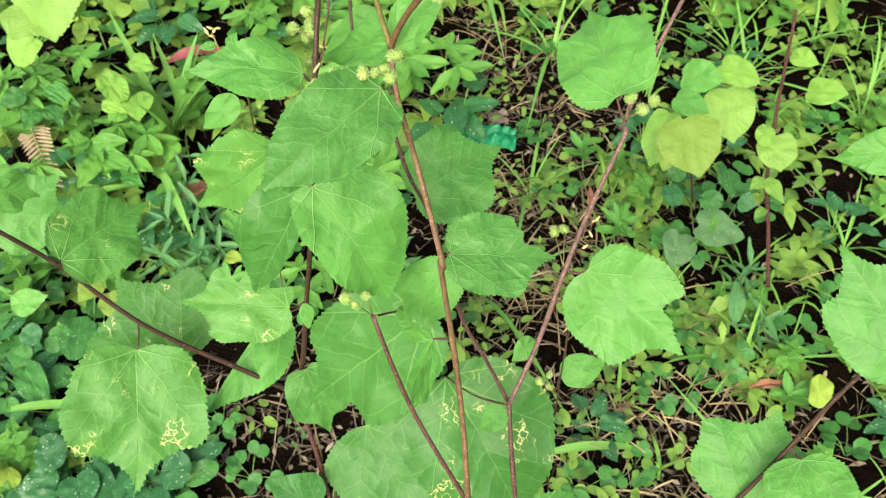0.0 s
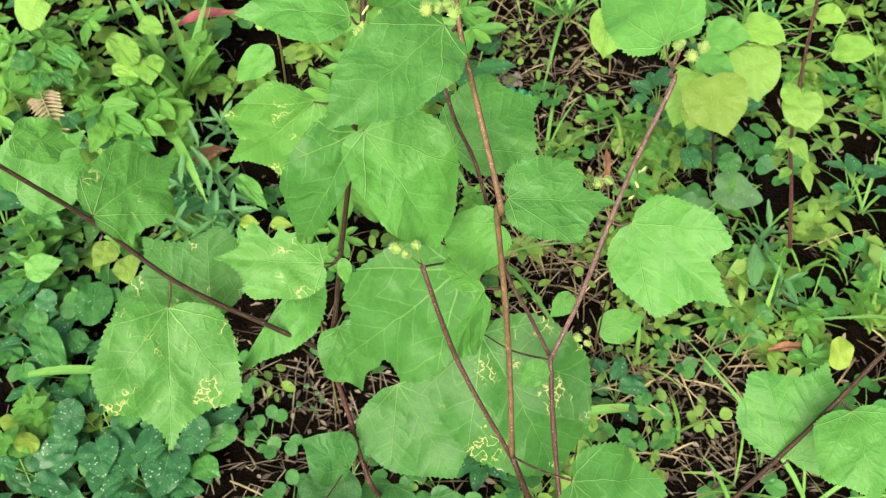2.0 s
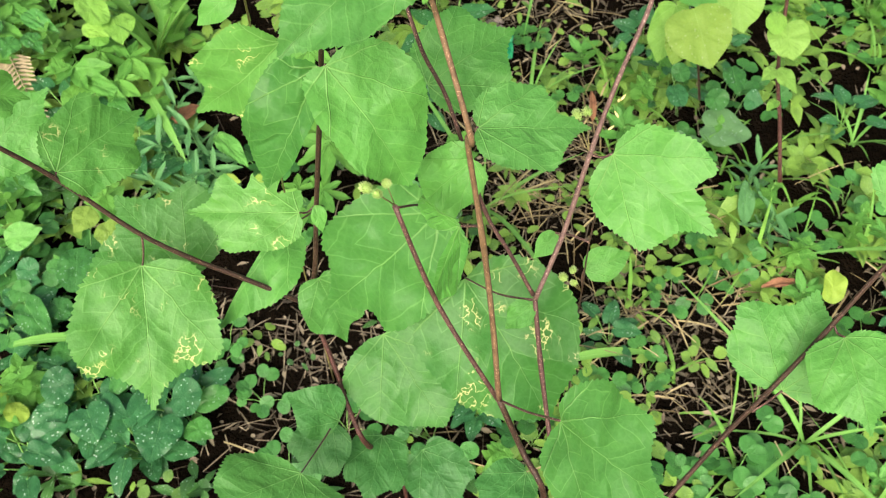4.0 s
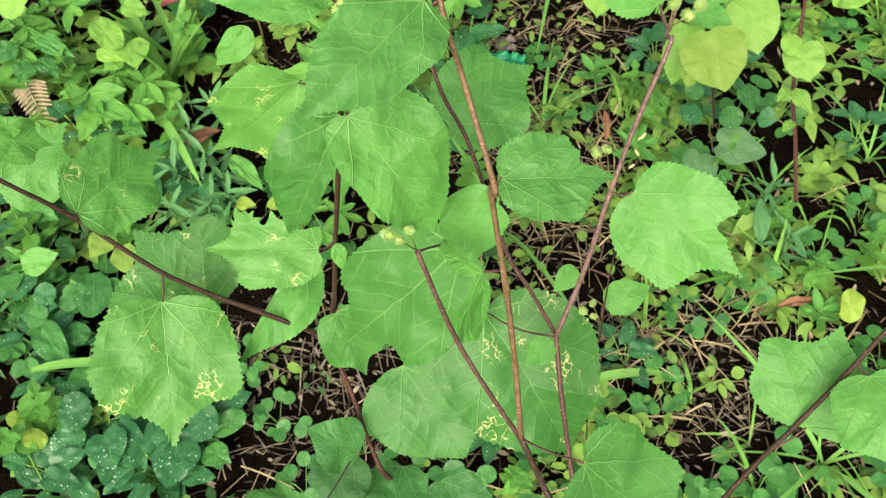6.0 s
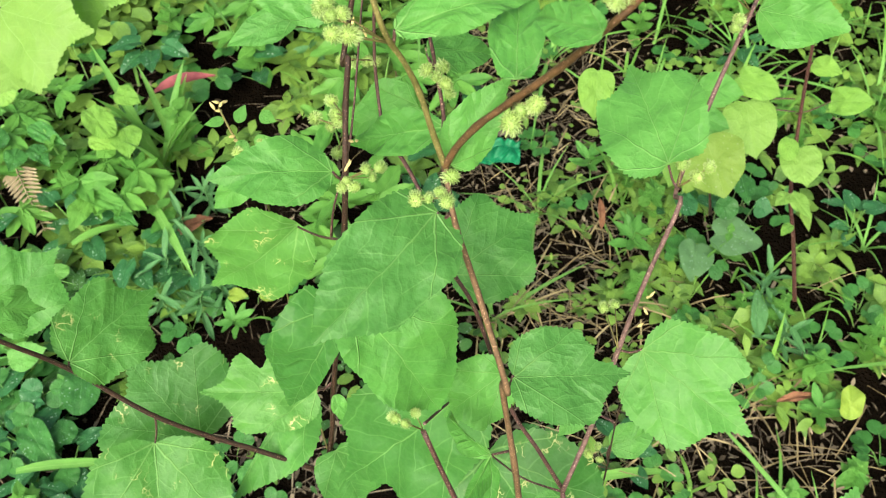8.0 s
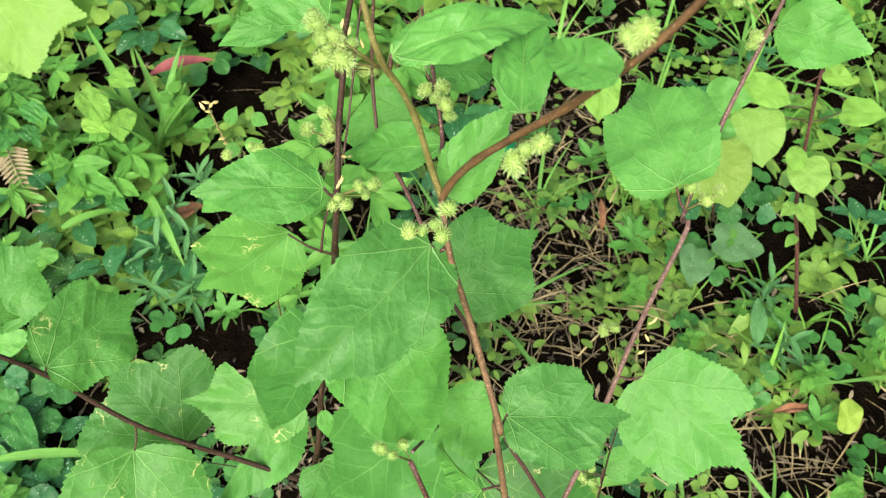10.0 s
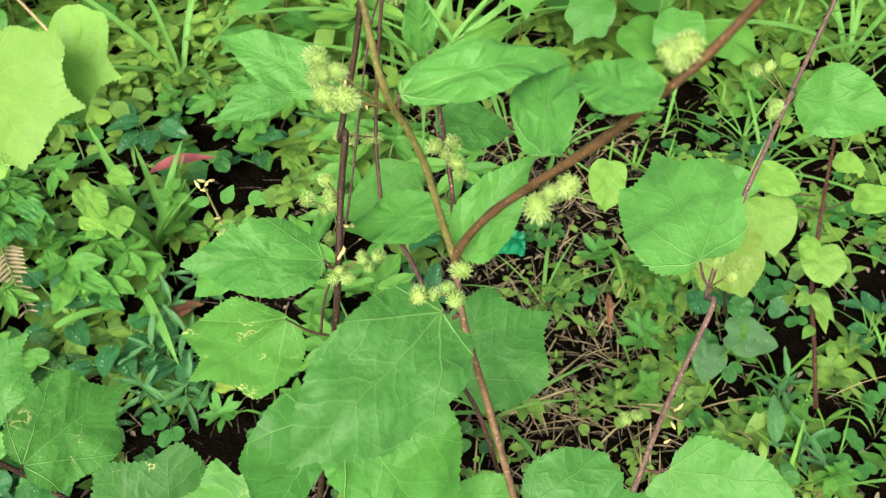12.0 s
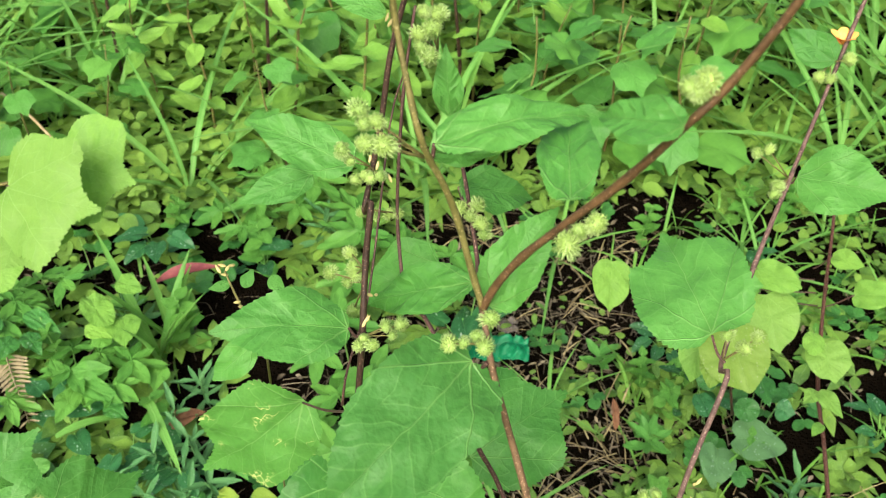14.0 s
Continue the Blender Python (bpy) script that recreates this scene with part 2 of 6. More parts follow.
bark_pink = rough_material("bark_pink", (0.0263, 0.0119, 0.0093), (0.0654, 0.0340, 0.0263), 160, 0.55, 0.0006, fleck=(0.30, 0.20, 0.15), gloss=0.25)
bark_mauve = rough_material("bark_mauve", (0.038, 0.022, 0.017), (0.110, 0.070, 0.056), 160, 0.55, 0.0006, fleck=(0.30, 0.22, 0.17), gloss=0.25)
bark_brown = rough_material("bark_brown", (0.034, 0.020, 0.007), (0.098, 0.057, 0.022), 160, 0.55, 0.0006, fleck=(0.20, 0.13, 0.08), gloss=0.25)
bark_tan = rough_material("bark_tan", (0.044, 0.027, 0.012), (0.128, 0.084, 0.042), 160, 0.55, 0.0006, fleck=(0.32, 0.21, 0.13), gloss=0.25)
# undergrowth green made darker: the shade over the near left put into colour
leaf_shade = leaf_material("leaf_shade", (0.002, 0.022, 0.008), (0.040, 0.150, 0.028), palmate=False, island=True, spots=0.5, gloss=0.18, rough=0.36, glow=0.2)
bark_olive = rough_material("bark_olive", (0.056, 0.058, 0.013), (0.125, 0.120, 0.034), 160, 0.55, 0.0006, fleck=(0.26, 0.22, 0.1), gloss=0.25)
# damp soil, taken below its own colour to carry the shade between weeds
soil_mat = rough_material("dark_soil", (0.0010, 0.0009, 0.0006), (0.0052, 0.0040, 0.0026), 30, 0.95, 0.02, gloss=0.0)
litter_mat = rough_material("dry_litter", (0.006, 0.005, 0.0034), (0.22, 0.195, 0.13), 40, 0.8, 0.001, island=True, gloss=0.03)
dead_mat = rough_material("dead_leaf", (0.060, 0.028, 0.014), (0.17, 0.090, 0.045), 60, 0.7, 0.001)
straw_mat = rough_material("dry_straw", (0.30, 0.22, 0.11), (0.48, 0.40, 0.24), 60, 0.8, 0.001)
frond_mat = rough_material("withered_frond", (0.075, 0.066, 0.034), (0.28, 0.255, 0.15), 60, 0.7, 0.001)
dry_mat = rough_material("dry_grass", (0.055, 0.042, 0.018), (0.34, 0.30, 0.15), 40, 0.8, 0.001, island=True)
pink_mat = rough_material("pink_sheath", (0.09, 0.022, 0.026), (0.17, 0.052, 0.050), 50, 0.5, 0.001)
plastic_mat = rough_material("green_plastic", (0.0, 0.080, 0.030), (0.002, 0.14, 0.055), 30, 0.4, 0.0, gloss=0.15)
stone_mat = rough_material("grey_stone", (0.09, 0.085, 0.075), (0.20, 0.18, 0.16), 50, 0.85, 0.003)
petal_mat = rough_material("orange_petal", (0.70, 0.26, 0.05), (0.80, 0.40, 0.12), 200, 0.6, 0.0003)


# ---- the ground ----
def ground_height(x, y):
    rise = 0.10 * min(y, 2.2) + 0.03 * max(0.0, min(y - 2.2, 6.0))
    return rise - 0.02 + 0.022 * noise.noise((x * 2.3, y * 2.3, 0)) + 0.008 * noise.noise((x * 9, y * 9, 3.0))


def sheet_mesh(name, xs, ys):
    verts = [(x, y, ground_height(x, y)) for y in ys for x in xs]
    w = len(xs)
    faces = [(j * w + i, j * w + i + 1, (j + 1) * w + i + 1, (j + 1) * w + i) for j in range(len(ys) - 1) for i in range(w - 1)]
    me = bpy.data.meshes.new(name)
    me.from_pydata(verts, [], faces)
    for p in me.polygons:
        p.use_smooth = True
    return me


far = [-2000, -500, -120, -40, -15, -7, -4]
xs = far + [-3 + 0.05 * i for i in range(121)] + [-v for v in reversed(far)]
ys = [-2000, -500, -120, -40, -15, -6, -3, -1.5] + [-0.8 + 0.05 * i for i in range(105)] + [5, 7, 12, 30, 100, 500, 2000]
ground = new("ground", sheet_mesh("ground", xs, ys))
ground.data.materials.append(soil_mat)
tagged(ground, "dark damp soil under weeds and dry litter, blackened further for shade", "ground", kind="structure")


# ---- shapes of leaves ----
def outline(points, teeth, depth, count, seed):
    """The rim of a leaf, from base round to base: points of the smooth rim and of the toothed one. Half the rim is given, from base to tip; teeth lean towards the tip."""
    rng = random.Random(seed)
    uneven = 0.055 if teeth > 1 else 0.03
    right = [(x * rng.uniform(1 - uneven, 1 + uneven), y + (rng.uniform(-0.4, 0.4) * uneven if 0.05 < y < 0.95 else 0)) for x, y in points]
    left = [(-x * rng.uniform(1 - uneven, 1 + uneven), y + (rng.uniform(-0.4, 0.4) * uneven if 0.05 < y < 0.95 else 0)) for x, y in points]
    full = right + list(reversed(left[1:-1]))
    n, fine = len(full), 30
    curve = []
    for k in range(n):
        p0, p1, p2, p3 = (full[(k + d) % n] for d in (-1, 0, 1, 2))
        for j in range(fine):
            f = j / fine
            curve.append(tuple(0.5 * (2 * b + 0.8 * (c - a) * f + (1.6 * a - 5.2 * b + 4.4 * c - 0.8 * d) * f * f + (3.2 * b - 0.8 * a - 3.2 * c + 0.8 * d) * f ** 3) for a, b, c, d in zip(p0, p1, p2, p3)))
    steps = [math.dist(curve[i], curve[(i + 1) % len(curve)]) for i in range(len(curve))]
    total, half = sum(steps), sum(steps[:(len(points) - 1) * fine])
    teeth = min(teeth, count // 5)
    size = [rng.uniform(0.6, 1.3) * (1.5 if k % 7 == 2 else 1.0) for k in range(teeth + 2)]
    out, i, gone = [], 0, 0.0
    for m in range(count):
        s = m / count * total
        while gone + steps[i] < s:
            gone += steps[i]
            i += 1
        f = (s - gone) / steps[i]
        (xa, ya), (xb, yb) = curve[i], curve[(i + 1) % len(curve)]
        x, y = xa + (xb - xa) * f, ya + (yb - ya) * f
        push = 0.0
        if teeth > 1:
            u = (s if s < half else total - s) / total * teeth
            saw = u - int(u)
            saw = saw / 0.78 if saw < 0.78 else (1 - saw) / 0.22
            push = depth * size[int(u) + (0 if s < half else teeth // 2)] * (saw - 0.4) * min(1.0, 4 * min(s, total - s) / total * 3)
        nx, ny = (yb - ya) / steps[i], -(xb - xa) / steps[i]
        out.append(((x, y), (x + nx * push, y + ny * push)))
    return out


LOBED = ("lobed", [(0, 0.0), (0.12, -0.035), (0.30, 0.0), (0.42, 0.12), (0.47, 0.28), (0.485, 0.45), (0.47, 0.62), (0.40, 0.705), (0.27, 0.735), (0.15, 0.80), (0.065, 0.90), (0, 1.02)], 72, 0.017)
OVATE = ("ovate", [(0, 0.0), (0.12, 0.0), (0.32, 0.08), (0.47, 0.24), (0.50, 0.40), (0.42, 0.58), (0.28, 0.74), (0.12, 0.89), (0, 1.0)], 54, 0.016)
BROAD = ("broad", [(0, 0.0), (0.15, -0.03), (0.36, 0.02), (0.49, 0.20), (0.50, 0.42), (0.44, 0.64), (0.27, 0.82), (0.10, 0.93), (0, 1.0)], 66, 0.016)
ROUND = ("round", [(0, 0.0), (0.22, 0.02), (0.42, 0.20), (0.50, 0.48), (0.42, 0.78), (0.2, 0.97), (0, 1.0)], 1, 0.0)
HEART = ("heart", [(0, 0.05), (0.16, -0.05), (0.38, 0.02), (0.50, 0.25), (0.46, 0.48), (0.28, 0.76), (0.1, 0.94), (0, 1.0)], 1, 0.01)
LANCE = ("lance", [(0, 0.0), (0.25, 0.10), (0.45, 0.32), (0.50, 0.5), (0.38, 0.72), (0.15, 0.93), (0, 1.0)], 1, 0.0)


def leaf_mesh(name, shape, length, width, fold, droop, wave, count, rings, seed, bites=(), halves=(1.0, 1.0)):
    """A leaf in its own plane: base at the origin, tip at (0, length, 0), upper face to +z, with veins sunk between raised fields."""
    kind, points, teeth, depth = shape
    rng = random.Random(seed)
    both = outline(points, teeth, depth, count, seed)
    rim, fringe = ([(x * halves[x > 0], y) for x, y in (pair[k] for pair in both)] for k in (0, 1))
    for where, cut in bites:
        for i in range(count):
            near = abs(i / count - where)
            if near < 0.035:
                k = 1 - cut * 2.2 * (1 - (near / 0.035) ** 2)
                rim[i], fringe[i] = ((x * k, 0.42 + (y - 0.42) * k) for x, y in (rim[i], fringe[i]))
    skew = rng.uniform(-0.05, 0.05)
    phase = rng.uniform(0, 6.28)
    centre = (0.0, 0.42)
    flat = [centre]
    for r in range(1, rings + 1):
        f = (r / rings) ** 0.85
        flat += [(centre[0] + (x - centre[0]) * f, centre[1] + (y - centre[1]) * f) for x, y in (fringe if r == rings else rim)]
    verts, uvs = [], []
    for x, y in flat:
        ang = math.atan2(abs(x), y + 1e-6)
        ribs = min(abs(ang - radians(d)) for d in (0, 36, 74)) * math.hypot(x, y)
        puff = min(ribs, 0.09) * 0.045 + 0.030 * noise.noise((x * 5 + seed, y * 5, seed * 0.7)) + 0.006 * noise.noise((x * 16 + seed, y * 16, 2.0))
        side = 0.035 * abs(math.sin((y - 0.75 * abs(x)) * 6.5 * math.pi)) * min(abs(x) * 4, 1) * 0.10
        edge = math.hypot(x, y - 0.42)
        z = fold * abs(x) + droop * math.sin(math.pi * max(0.0, min(1.0, y))) + puff + side
        z += wave * edge * edge * math.sin(5 * math.atan2(x, y - 0.42) + phase) - droop * 0.8 * x * x * 2
        verts.append(((x + skew * y * (1 - y) * 2) * width, y * length, z * length))
        uvs.append((x * width / length, y))
    faces = [(0, 1 + i, 1 + (i + 1) % count) for i in range(count)]
    for r in range(rings - 1):
        a, b = 1 + r * count, 1 + (r + 1) * count
        faces += [(a + i, b + i, b + (i + 1) % count, a + (i + 1) % count) for i in range(count)]
    me = bpy.data.meshes.new(name)
    me.from_pydata(verts, [], [tuple(reversed(f)) for f in faces])
    layer = me.uv_layers.new(name="UVMap")
    for loop in me.loops:
        layer.data[loop.index].uv = uvs[loop.vertex_index]
    for p in me.polygons:
        p.use_smooth = True
    return me


def tube_mesh(name, points, r0, r1, sides=8, knobs=0.0, sub=4):
    """A tapered, slightly knotted stem through the points."""
    pts = [Vector(p) for p in points]
    line = []
    for k in range(len(pts) - 1):
        p0, p1, p2, p3 = pts[max(k - 1, 0)], pts[k], pts[k + 1], pts[min(k + 2, len(pts) - 1)]
        for s in range(sub):
            f = s / sub
            line.append(0.5 * (2 * p1 + (p2 - p0) * f + (2 * p0 - 5 * p1 + 4 * p2 - p3) * f * f + (3 * p1 - p0 - 3 * p2 + p3) * f ** 3))
    line.append(pts[-1])
    verts, faces = [], []
    side = Vector((1, 0, 0))
    for i, p in enumerate(line):
        d = (line[min(i + 1, len(line) - 1)] - line[max(i - 1, 0)]).normalized()
        side = (side - d * side.dot(d)).normalized()
        up = d.cross(side)
        r = r0 + (r1 - r0) * i / (len(line) - 1)
        r *= 1 + knobs * noise.noise(p * 60) + (knobs * 0.9 if i % (sub * 2) == 0 else 0)
        verts += [p + (side * math.cos(6.2832 * j / sides) + up * math.sin(6.2832 * j / sides)) * r for j in range(sides)]
    for i in range(len(line) - 1):
        faces += [(i * sides + j, i * sides + (j + 1) % sides, (i + 1) * sides + (j + 1) % sides, (i + 1) * sides + j) for j in range(sides)]
    faces += [tuple(reversed(range(sides))), tuple(range(len(verts) - sides, len(verts)))]
    me = bpy.data.meshes.new(name)
    me.from_pydata(verts, [], faces)
    for p in me.polygons:
        p.use_smooth = len(p.vertices) == 4
    return me


def part(name, me, material, parent, label=""):
    ob = new(name, me)
    if not me.materials:
        me.materials.append(material)
    ob.parent = parent
    return tagged(ob, label)


# ---- the bur plants ----
def plant(name, foot, label, category, group="bur plants"):
    """An Empty at the foot of a plant; its parts are set in world places."""
    ob = new(name)
    ob.empty_display_size = 0.02
    ob.location = (foot[0], foot[1], ground_height(*foot))
    return tagged(ob, label, category, group)


def under(parent, p):
    return Vector(p) - parent.location


def stem(parent, name, points, r0, r1, material):
    return part(name, tube_mesh(name, [under(parent, p) for p in points], r0, r1, 8, 0.14), material, parent)


leaf_count, newest = [0], {}


def petiole(parent, a, b, c):
    """The stalk of the leaf that was built last, from the stem to the leaf's base."""
    back = newest["pose"].inverted()
    low = parent.name.startswith("low_weed")
    if low:
        a = (0.25 * a[0] + 0.75 * c[0], 0.25 * a[1] + 0.75 * c[1], a[2])
        b = (0.5 * (a[0] + c[0]), 0.5 * (a[1] + c[1]), 0.4 * a[2] + 0.6 * c[2])
    return part("petiole", tube_mesh("petiole", [back @ under(parent, p) for p in (a, b, c)], 0.0010, 0.0008, 6, 0.1), leaf_mid if low else bark_pink, newest["leaf"])


def leaf(parent, base, tip, width, facing, shape, material, fold=0.08, droop=0.05, bites=(), halves=(1.0, 1.0)):
    leaf_count[0] += 1
    base, tip, n = Vector(base), Vector(tip), Vector(facing)
    y = (tip - base).normalized()
    n = (n - y * n.dot(y)).normalized()
    x = y.cross(n)
    length = (tip - base).length
    me = leaf_mesh("leaf", shape, length, width, fold, droop, 0.10, 350 if length > 0.05 else 210, 11 if length > 0.05 else 6, leaf_count[0], bites, halves)
    ob = part("leaf", me, material, parent)
    m = Matrix((x, y, n)).transposed().to_4x4()
    m.translation = base - parent.location
    ob.matrix_local = m
    newest["leaf"], newest["pose"] = ob, m
    return ob


def bur_mesh(seed):
    """An egg-shaped fruit under a centimetre long, thick with hooked spines of uneven length."""
    bm = bmesh.new()
    bmesh.ops.create_icosphere(bm, subdivisions=2, radius=0.0034)
    verts = [Vector((v.co.x, v.co.y, v.co.z * 1.25)) for v in bm.verts]
    faces = [[v.index for v in f.verts] for f in bm.faces]
    bm.free()
    count = 120
    rng = random.Random(seed)
    for i in range(count):
        z = 1 - 2 * (i + 0.5) / count
        a = i * 2.39996 + rng.uniform(-0.2, 0.2)
        d = Vector((math.sqrt(1 - z * z) * math.cos(a), math.sqrt(1 - z * z) * math.sin(a), z * 1.2))
        s = d.orthogonal().normalized()
        t = d.cross(s)
        lean = (s * rng.uniform(-1, 1) + t * rng.uniform(-1, 1)) * 0.0007 + Vector((0, 0, 0.0006))
        k, reach = len(verts), rng.uniform(0.0046, 0.0057)
        for level, thick in ((0.0030, 0.00046), (reach * 0.8, 0.00026)):
            verts += [d * level + lean * (level / reach) ** 2 + (s * math.cos(2.094 * j) + t * math.sin(2.094 * j)) * thick for j in range(3)]
        verts.append(d * reach + lean * 1.5)
        for j in range(3):
            n = (j + 1) % 3
            faces += [[k + j, k + n, k + 3 + n, k + 3 + j], [k + 3 + j, k + 3 + n, k + 6]]
    me = bpy.data.meshes.new("bur")
    me.from_pydata(verts, [], faces)
    me.materials.append(bur_mat)
    for p in me.polygons:
        p.use_smooth = True
    return me


BURS = [bur_mesh(5 + k) for k in range(3)]
bur_count = [0]


def bur(parent, place, size, hold=None):
    bur_count[0] += 1
    ob = part("bur", BURS[bur_count[0] % 3], bur_mat, parent)
    size *= 0.80 + 0.10 * math.sin(bur_count[0] * 2.4)
    ob.location = under(parent, place)
    ob.rotation_euler = (place[0] * 900, place[1] * 700, place[2] * 800)
    ob.scale = (size, size, size)
    if hold:
        back = Matrix.LocRotScale(ob.location, ob.rotation_euler, ob.scale).inverted()
        part("stalk", tube_mesh("stalk", [back @ under(parent, hold), Vector()], 0.0006, 0.0005, 5, 0.0, 2), bark_olive, ob)


def bud_shape():
    bm = bmesh.new()
    bmesh.ops.create_uvsphere(bm, u_segments=7, v_segments=6, radius=1.0)
    for v in bm.verts:
        k = 1 - 0.5 * max(v.co.z, 0)
        v.co = Vector((v.co.x * 0.0013 * k, v.co.y * 0.0013 * k, v.co.z * 0.0038))
    me = bpy.data.meshes.new("bud")
    bm.to_mesh(me)
    bm.free()
    me.materials.append(bud_mat)
    return me


BUD = bud_shape()


def bud(parent, place, size):
    ob = part("bud", BUD, bud_mat, parent)
    ob.location = under(parent, place)
    ob.rotation_euler = (math.sin(place[0] * 5000) * 0.8, math.cos(place[2] * 5000) * 0.8, 0)
    ob.scale = (size, size, size)


# the tall bur plant in front
shrub = plant("bur_plant", (0.085, 0.335), "tall bur weed with reddish stems, toothed leaves and spiny burs", "plant")
stem(shrub, "stem", [(0.085, 0.335, 0), (0.088, 0.325, 0.3), (0.0674, 0.2531, 0.6745), (0.0494, 0.2766, 0.718), (0.0302, 0.3002, 0.7692)], 0.0027, 0.0023, bark_dark)
stem(shrub, "stem", [(0.0302, 0.3002, 0.7692), (0.0243, 0.3246, 0.853), (0.017, 0.3388, 0.9309), (0.0077, 0.3499, 1.0128), (0.0092, 0.3391, 1.0297), (-0.0054, 0.3683, 1.0813), (-0.0156, 0.38, 1.1225), (-0.0193, 0.3965, 1.1442)], 0.0022, 0.0013, bark_tan)
stem(shrub, "branch", [(0.0293, 0.3003, 0.7692), (-0.0127, 0.3332, 0.8567), (-0.0381, 0.3577, 0.9439)], 0.002, 0.0016, bark_pink)
stem(shrub, "branch", [(-0.0193, 0.3965, 1.1442), (-0.0244, 0.4011, 1.163), (-0.0295, 0.4056, 1.184), (-0.0352, 0.4049, 1.2025), (-0.0401, 0.403, 1.2148), (-0.043, 0.402, 1.2253), (-0.0456, 0.405, 1.2363), (-0.0503, 0.4148, 1.2631), (-0.0513, 0.4139, 1.2837)], 0.0015, 0.0011, bark_olive)
stem(shrub, "branch", [(-0.0193, 0.3965, 1.1442), (-0.0144, 0.3949, 1.158), (-0.0053, 0.3888, 1.1785), (0.0086, 0.3819, 1.1997), (0.0251, 0.3718, 1.2265), (0.0381, 0.3591, 1.2564), (0.0479, 0.3586, 1.27), (0.0595, 0.3558, 1.2944), (0.0635, 0.3547, 1.3077)], 0.0018, 0.0013, bark_brown)
stem(shrub, "stem", [(0.085, 0.335, 0), (0.09, 0.33, 0.3), (0.0829, 0.2677, 0.6287), (0.0752, 0.3081, 0.6849), (0.0682, 0.3468, 0.7342), (0.0636, 0.3802, 0.7796)], 0.0024, 0.002, bark_pink)
stem(shrub, "branch", [(0.0636, 0.3802, 0.7796), (0.0852, 0.4117, 0.8259), (0.1042, 0.4472, 0.8805), (0.1219, 0.4765, 0.9237), (0.1436, 0.5075, 0.9689), (0.1447, 0.5237, 0.9642), (0.1731, 0.576, 1.0004), (0.2058, 0.6278, 1.0348), (0.2092, 0.6355, 1.0294), (0.2357, 0.6758, 1.0623), (0.2656, 0.7206, 1.1054), (0.2801, 0.7379, 1.1328)], 0.0021, 0.0013, bark_mauve)
stem(shrub, "branch", [(0.0624, 0.3834, 0.7813), (0.0428, 0.3974, 0.8229), (0.0227, 0.4128, 0.862), (-0.0007, 0.4446, 0.942), (-0.0176, 0.4529, 0.9844), (-0.0314, 0.4736, 1.0259), (-0.0464, 0.5021, 1.0388), (-0.0544, 0.5158, 1.0308), (-0.0585, 0.5424, 1.0604), (-0.0577, 0.5564, 1.091), (-0.0523, 0.5728, 1.1445), (-0.0449, 0.5857, 1.1851)], 0.0017, 0.0008, bark_pink)
stem(shrub, "branch", [(-0.0192, 0.3972, 1.1405), (-0.0190, 0.4200, 1.1290), (-0.0185, 0.4420, 1.1235), (-0.0188, 0.4547, 1.126), (-0.0228, 0.4694, 1.1515), (-0.0269, 0.4791, 1.1733), (-0.0298, 0.4911, 1.2014)], 0.0014, 0.0007, bark_pink)
leaf(shrub, (-0.024, 0.3844, 1.1255), (-0.0815, 0.3220, 1.1150), 0.0505, (0.23, -0.36, 0.9), BROAD, leaf_rich, 0.08, 0.05)
petiole(shrub, (-0.0179, 0.3818, 1.1273), (-0.021, 0.3831, 1.1224), (-0.024, 0.3844, 1.1255))
leaf(shrub, (0.0128, 0.3463, 1.0311), (0.0758, 0.3482, 1.0251), 0.0551, (0.1, -0.25, 0.96), LOBED, leaf_rich, 0.08, 0.04, bites=((0.60, 0.10), (0.66, 0.08)))
petiole(shrub, (0.0099, 0.3447, 1.0238), (0.0113, 0.3455, 1.0234), (0.0128, 0.3463, 1.0311))
leaf(shrub, (-0.0736, 0.3996, 1.0287), (-0.0283, 0.368, 0.9511), 0.0725, (0.4, -0.74, 0.54), BROAD, leaf_green, 0.08, 0.08, halves=(1.12, 0.72))
petiole(shrub, (-0.0827, 0.4127, 1.0081), (-0.0782, 0.4062, 1.0144), (-0.0736, 0.3996, 1.0287))
leaf(shrub, (-0.0797, 0.4083, 1.0173), (-0.1223, 0.3885, 0.9289), 0.0516, (-0.31, -0.88, 0.35), BROAD, leaf_rich, 0.10, 0.06, halves=(0.42, 1.2))
leaf(shrub, (0.1204, 0.4439, 0.8816), (0.1899, 0.3835, 0.8584), 0.0886, (-0.24, -0.57, 0.78), LOBED, leaf_green, 0.08, 0.05, bites=((0.63, 0.12),))
petiole(shrub, (0.1049, 0.4454, 0.8793), (0.1126, 0.4447, 0.8765), (0.1204, 0.4439, 0.8816))
leaf(shrub, (0.1381, 0.5323, 0.9809), (0.1245, 0.6288, 0.9861), 0.0792, (-0.39, -0.1, 0.91), LOBED, leaf_young, 0.08, 0.05)
petiole(shrub, (0.1465, 0.5222, 0.9661), (0.1423, 0.5273, 0.9695), (0.1381, 0.5323, 0.9809))
leaf(shrub, (-0.0074, 0.4649, 0.7865), (-0.1195, 0.4488, 0.6581), 0.1190, (-0.44, -0.76, 0.48), LOBED, leaf_rich, 0.08, 0.05)
petiole(shrub, (-0.038, 0.3754, 0.9176), (-0.0228, 0.4152, 0.8650), (-0.0074, 0.4649, 0.7865))
# shade of the leaves above is put into this one's colour
leaf(shrub, (0.011, 0.4477, 0.7062), (0.0854, 0.3499, 0.6064), 0.1428, (0.08, -0.68, 0.73), BROAD, leaf_mined_shade, 0.08, 0.06)
petiole(shrub, (0.0615, 0.3808, 0.7786), (0.0362, 0.4052, 0.7484), (0.011, 0.4477, 0.7062))
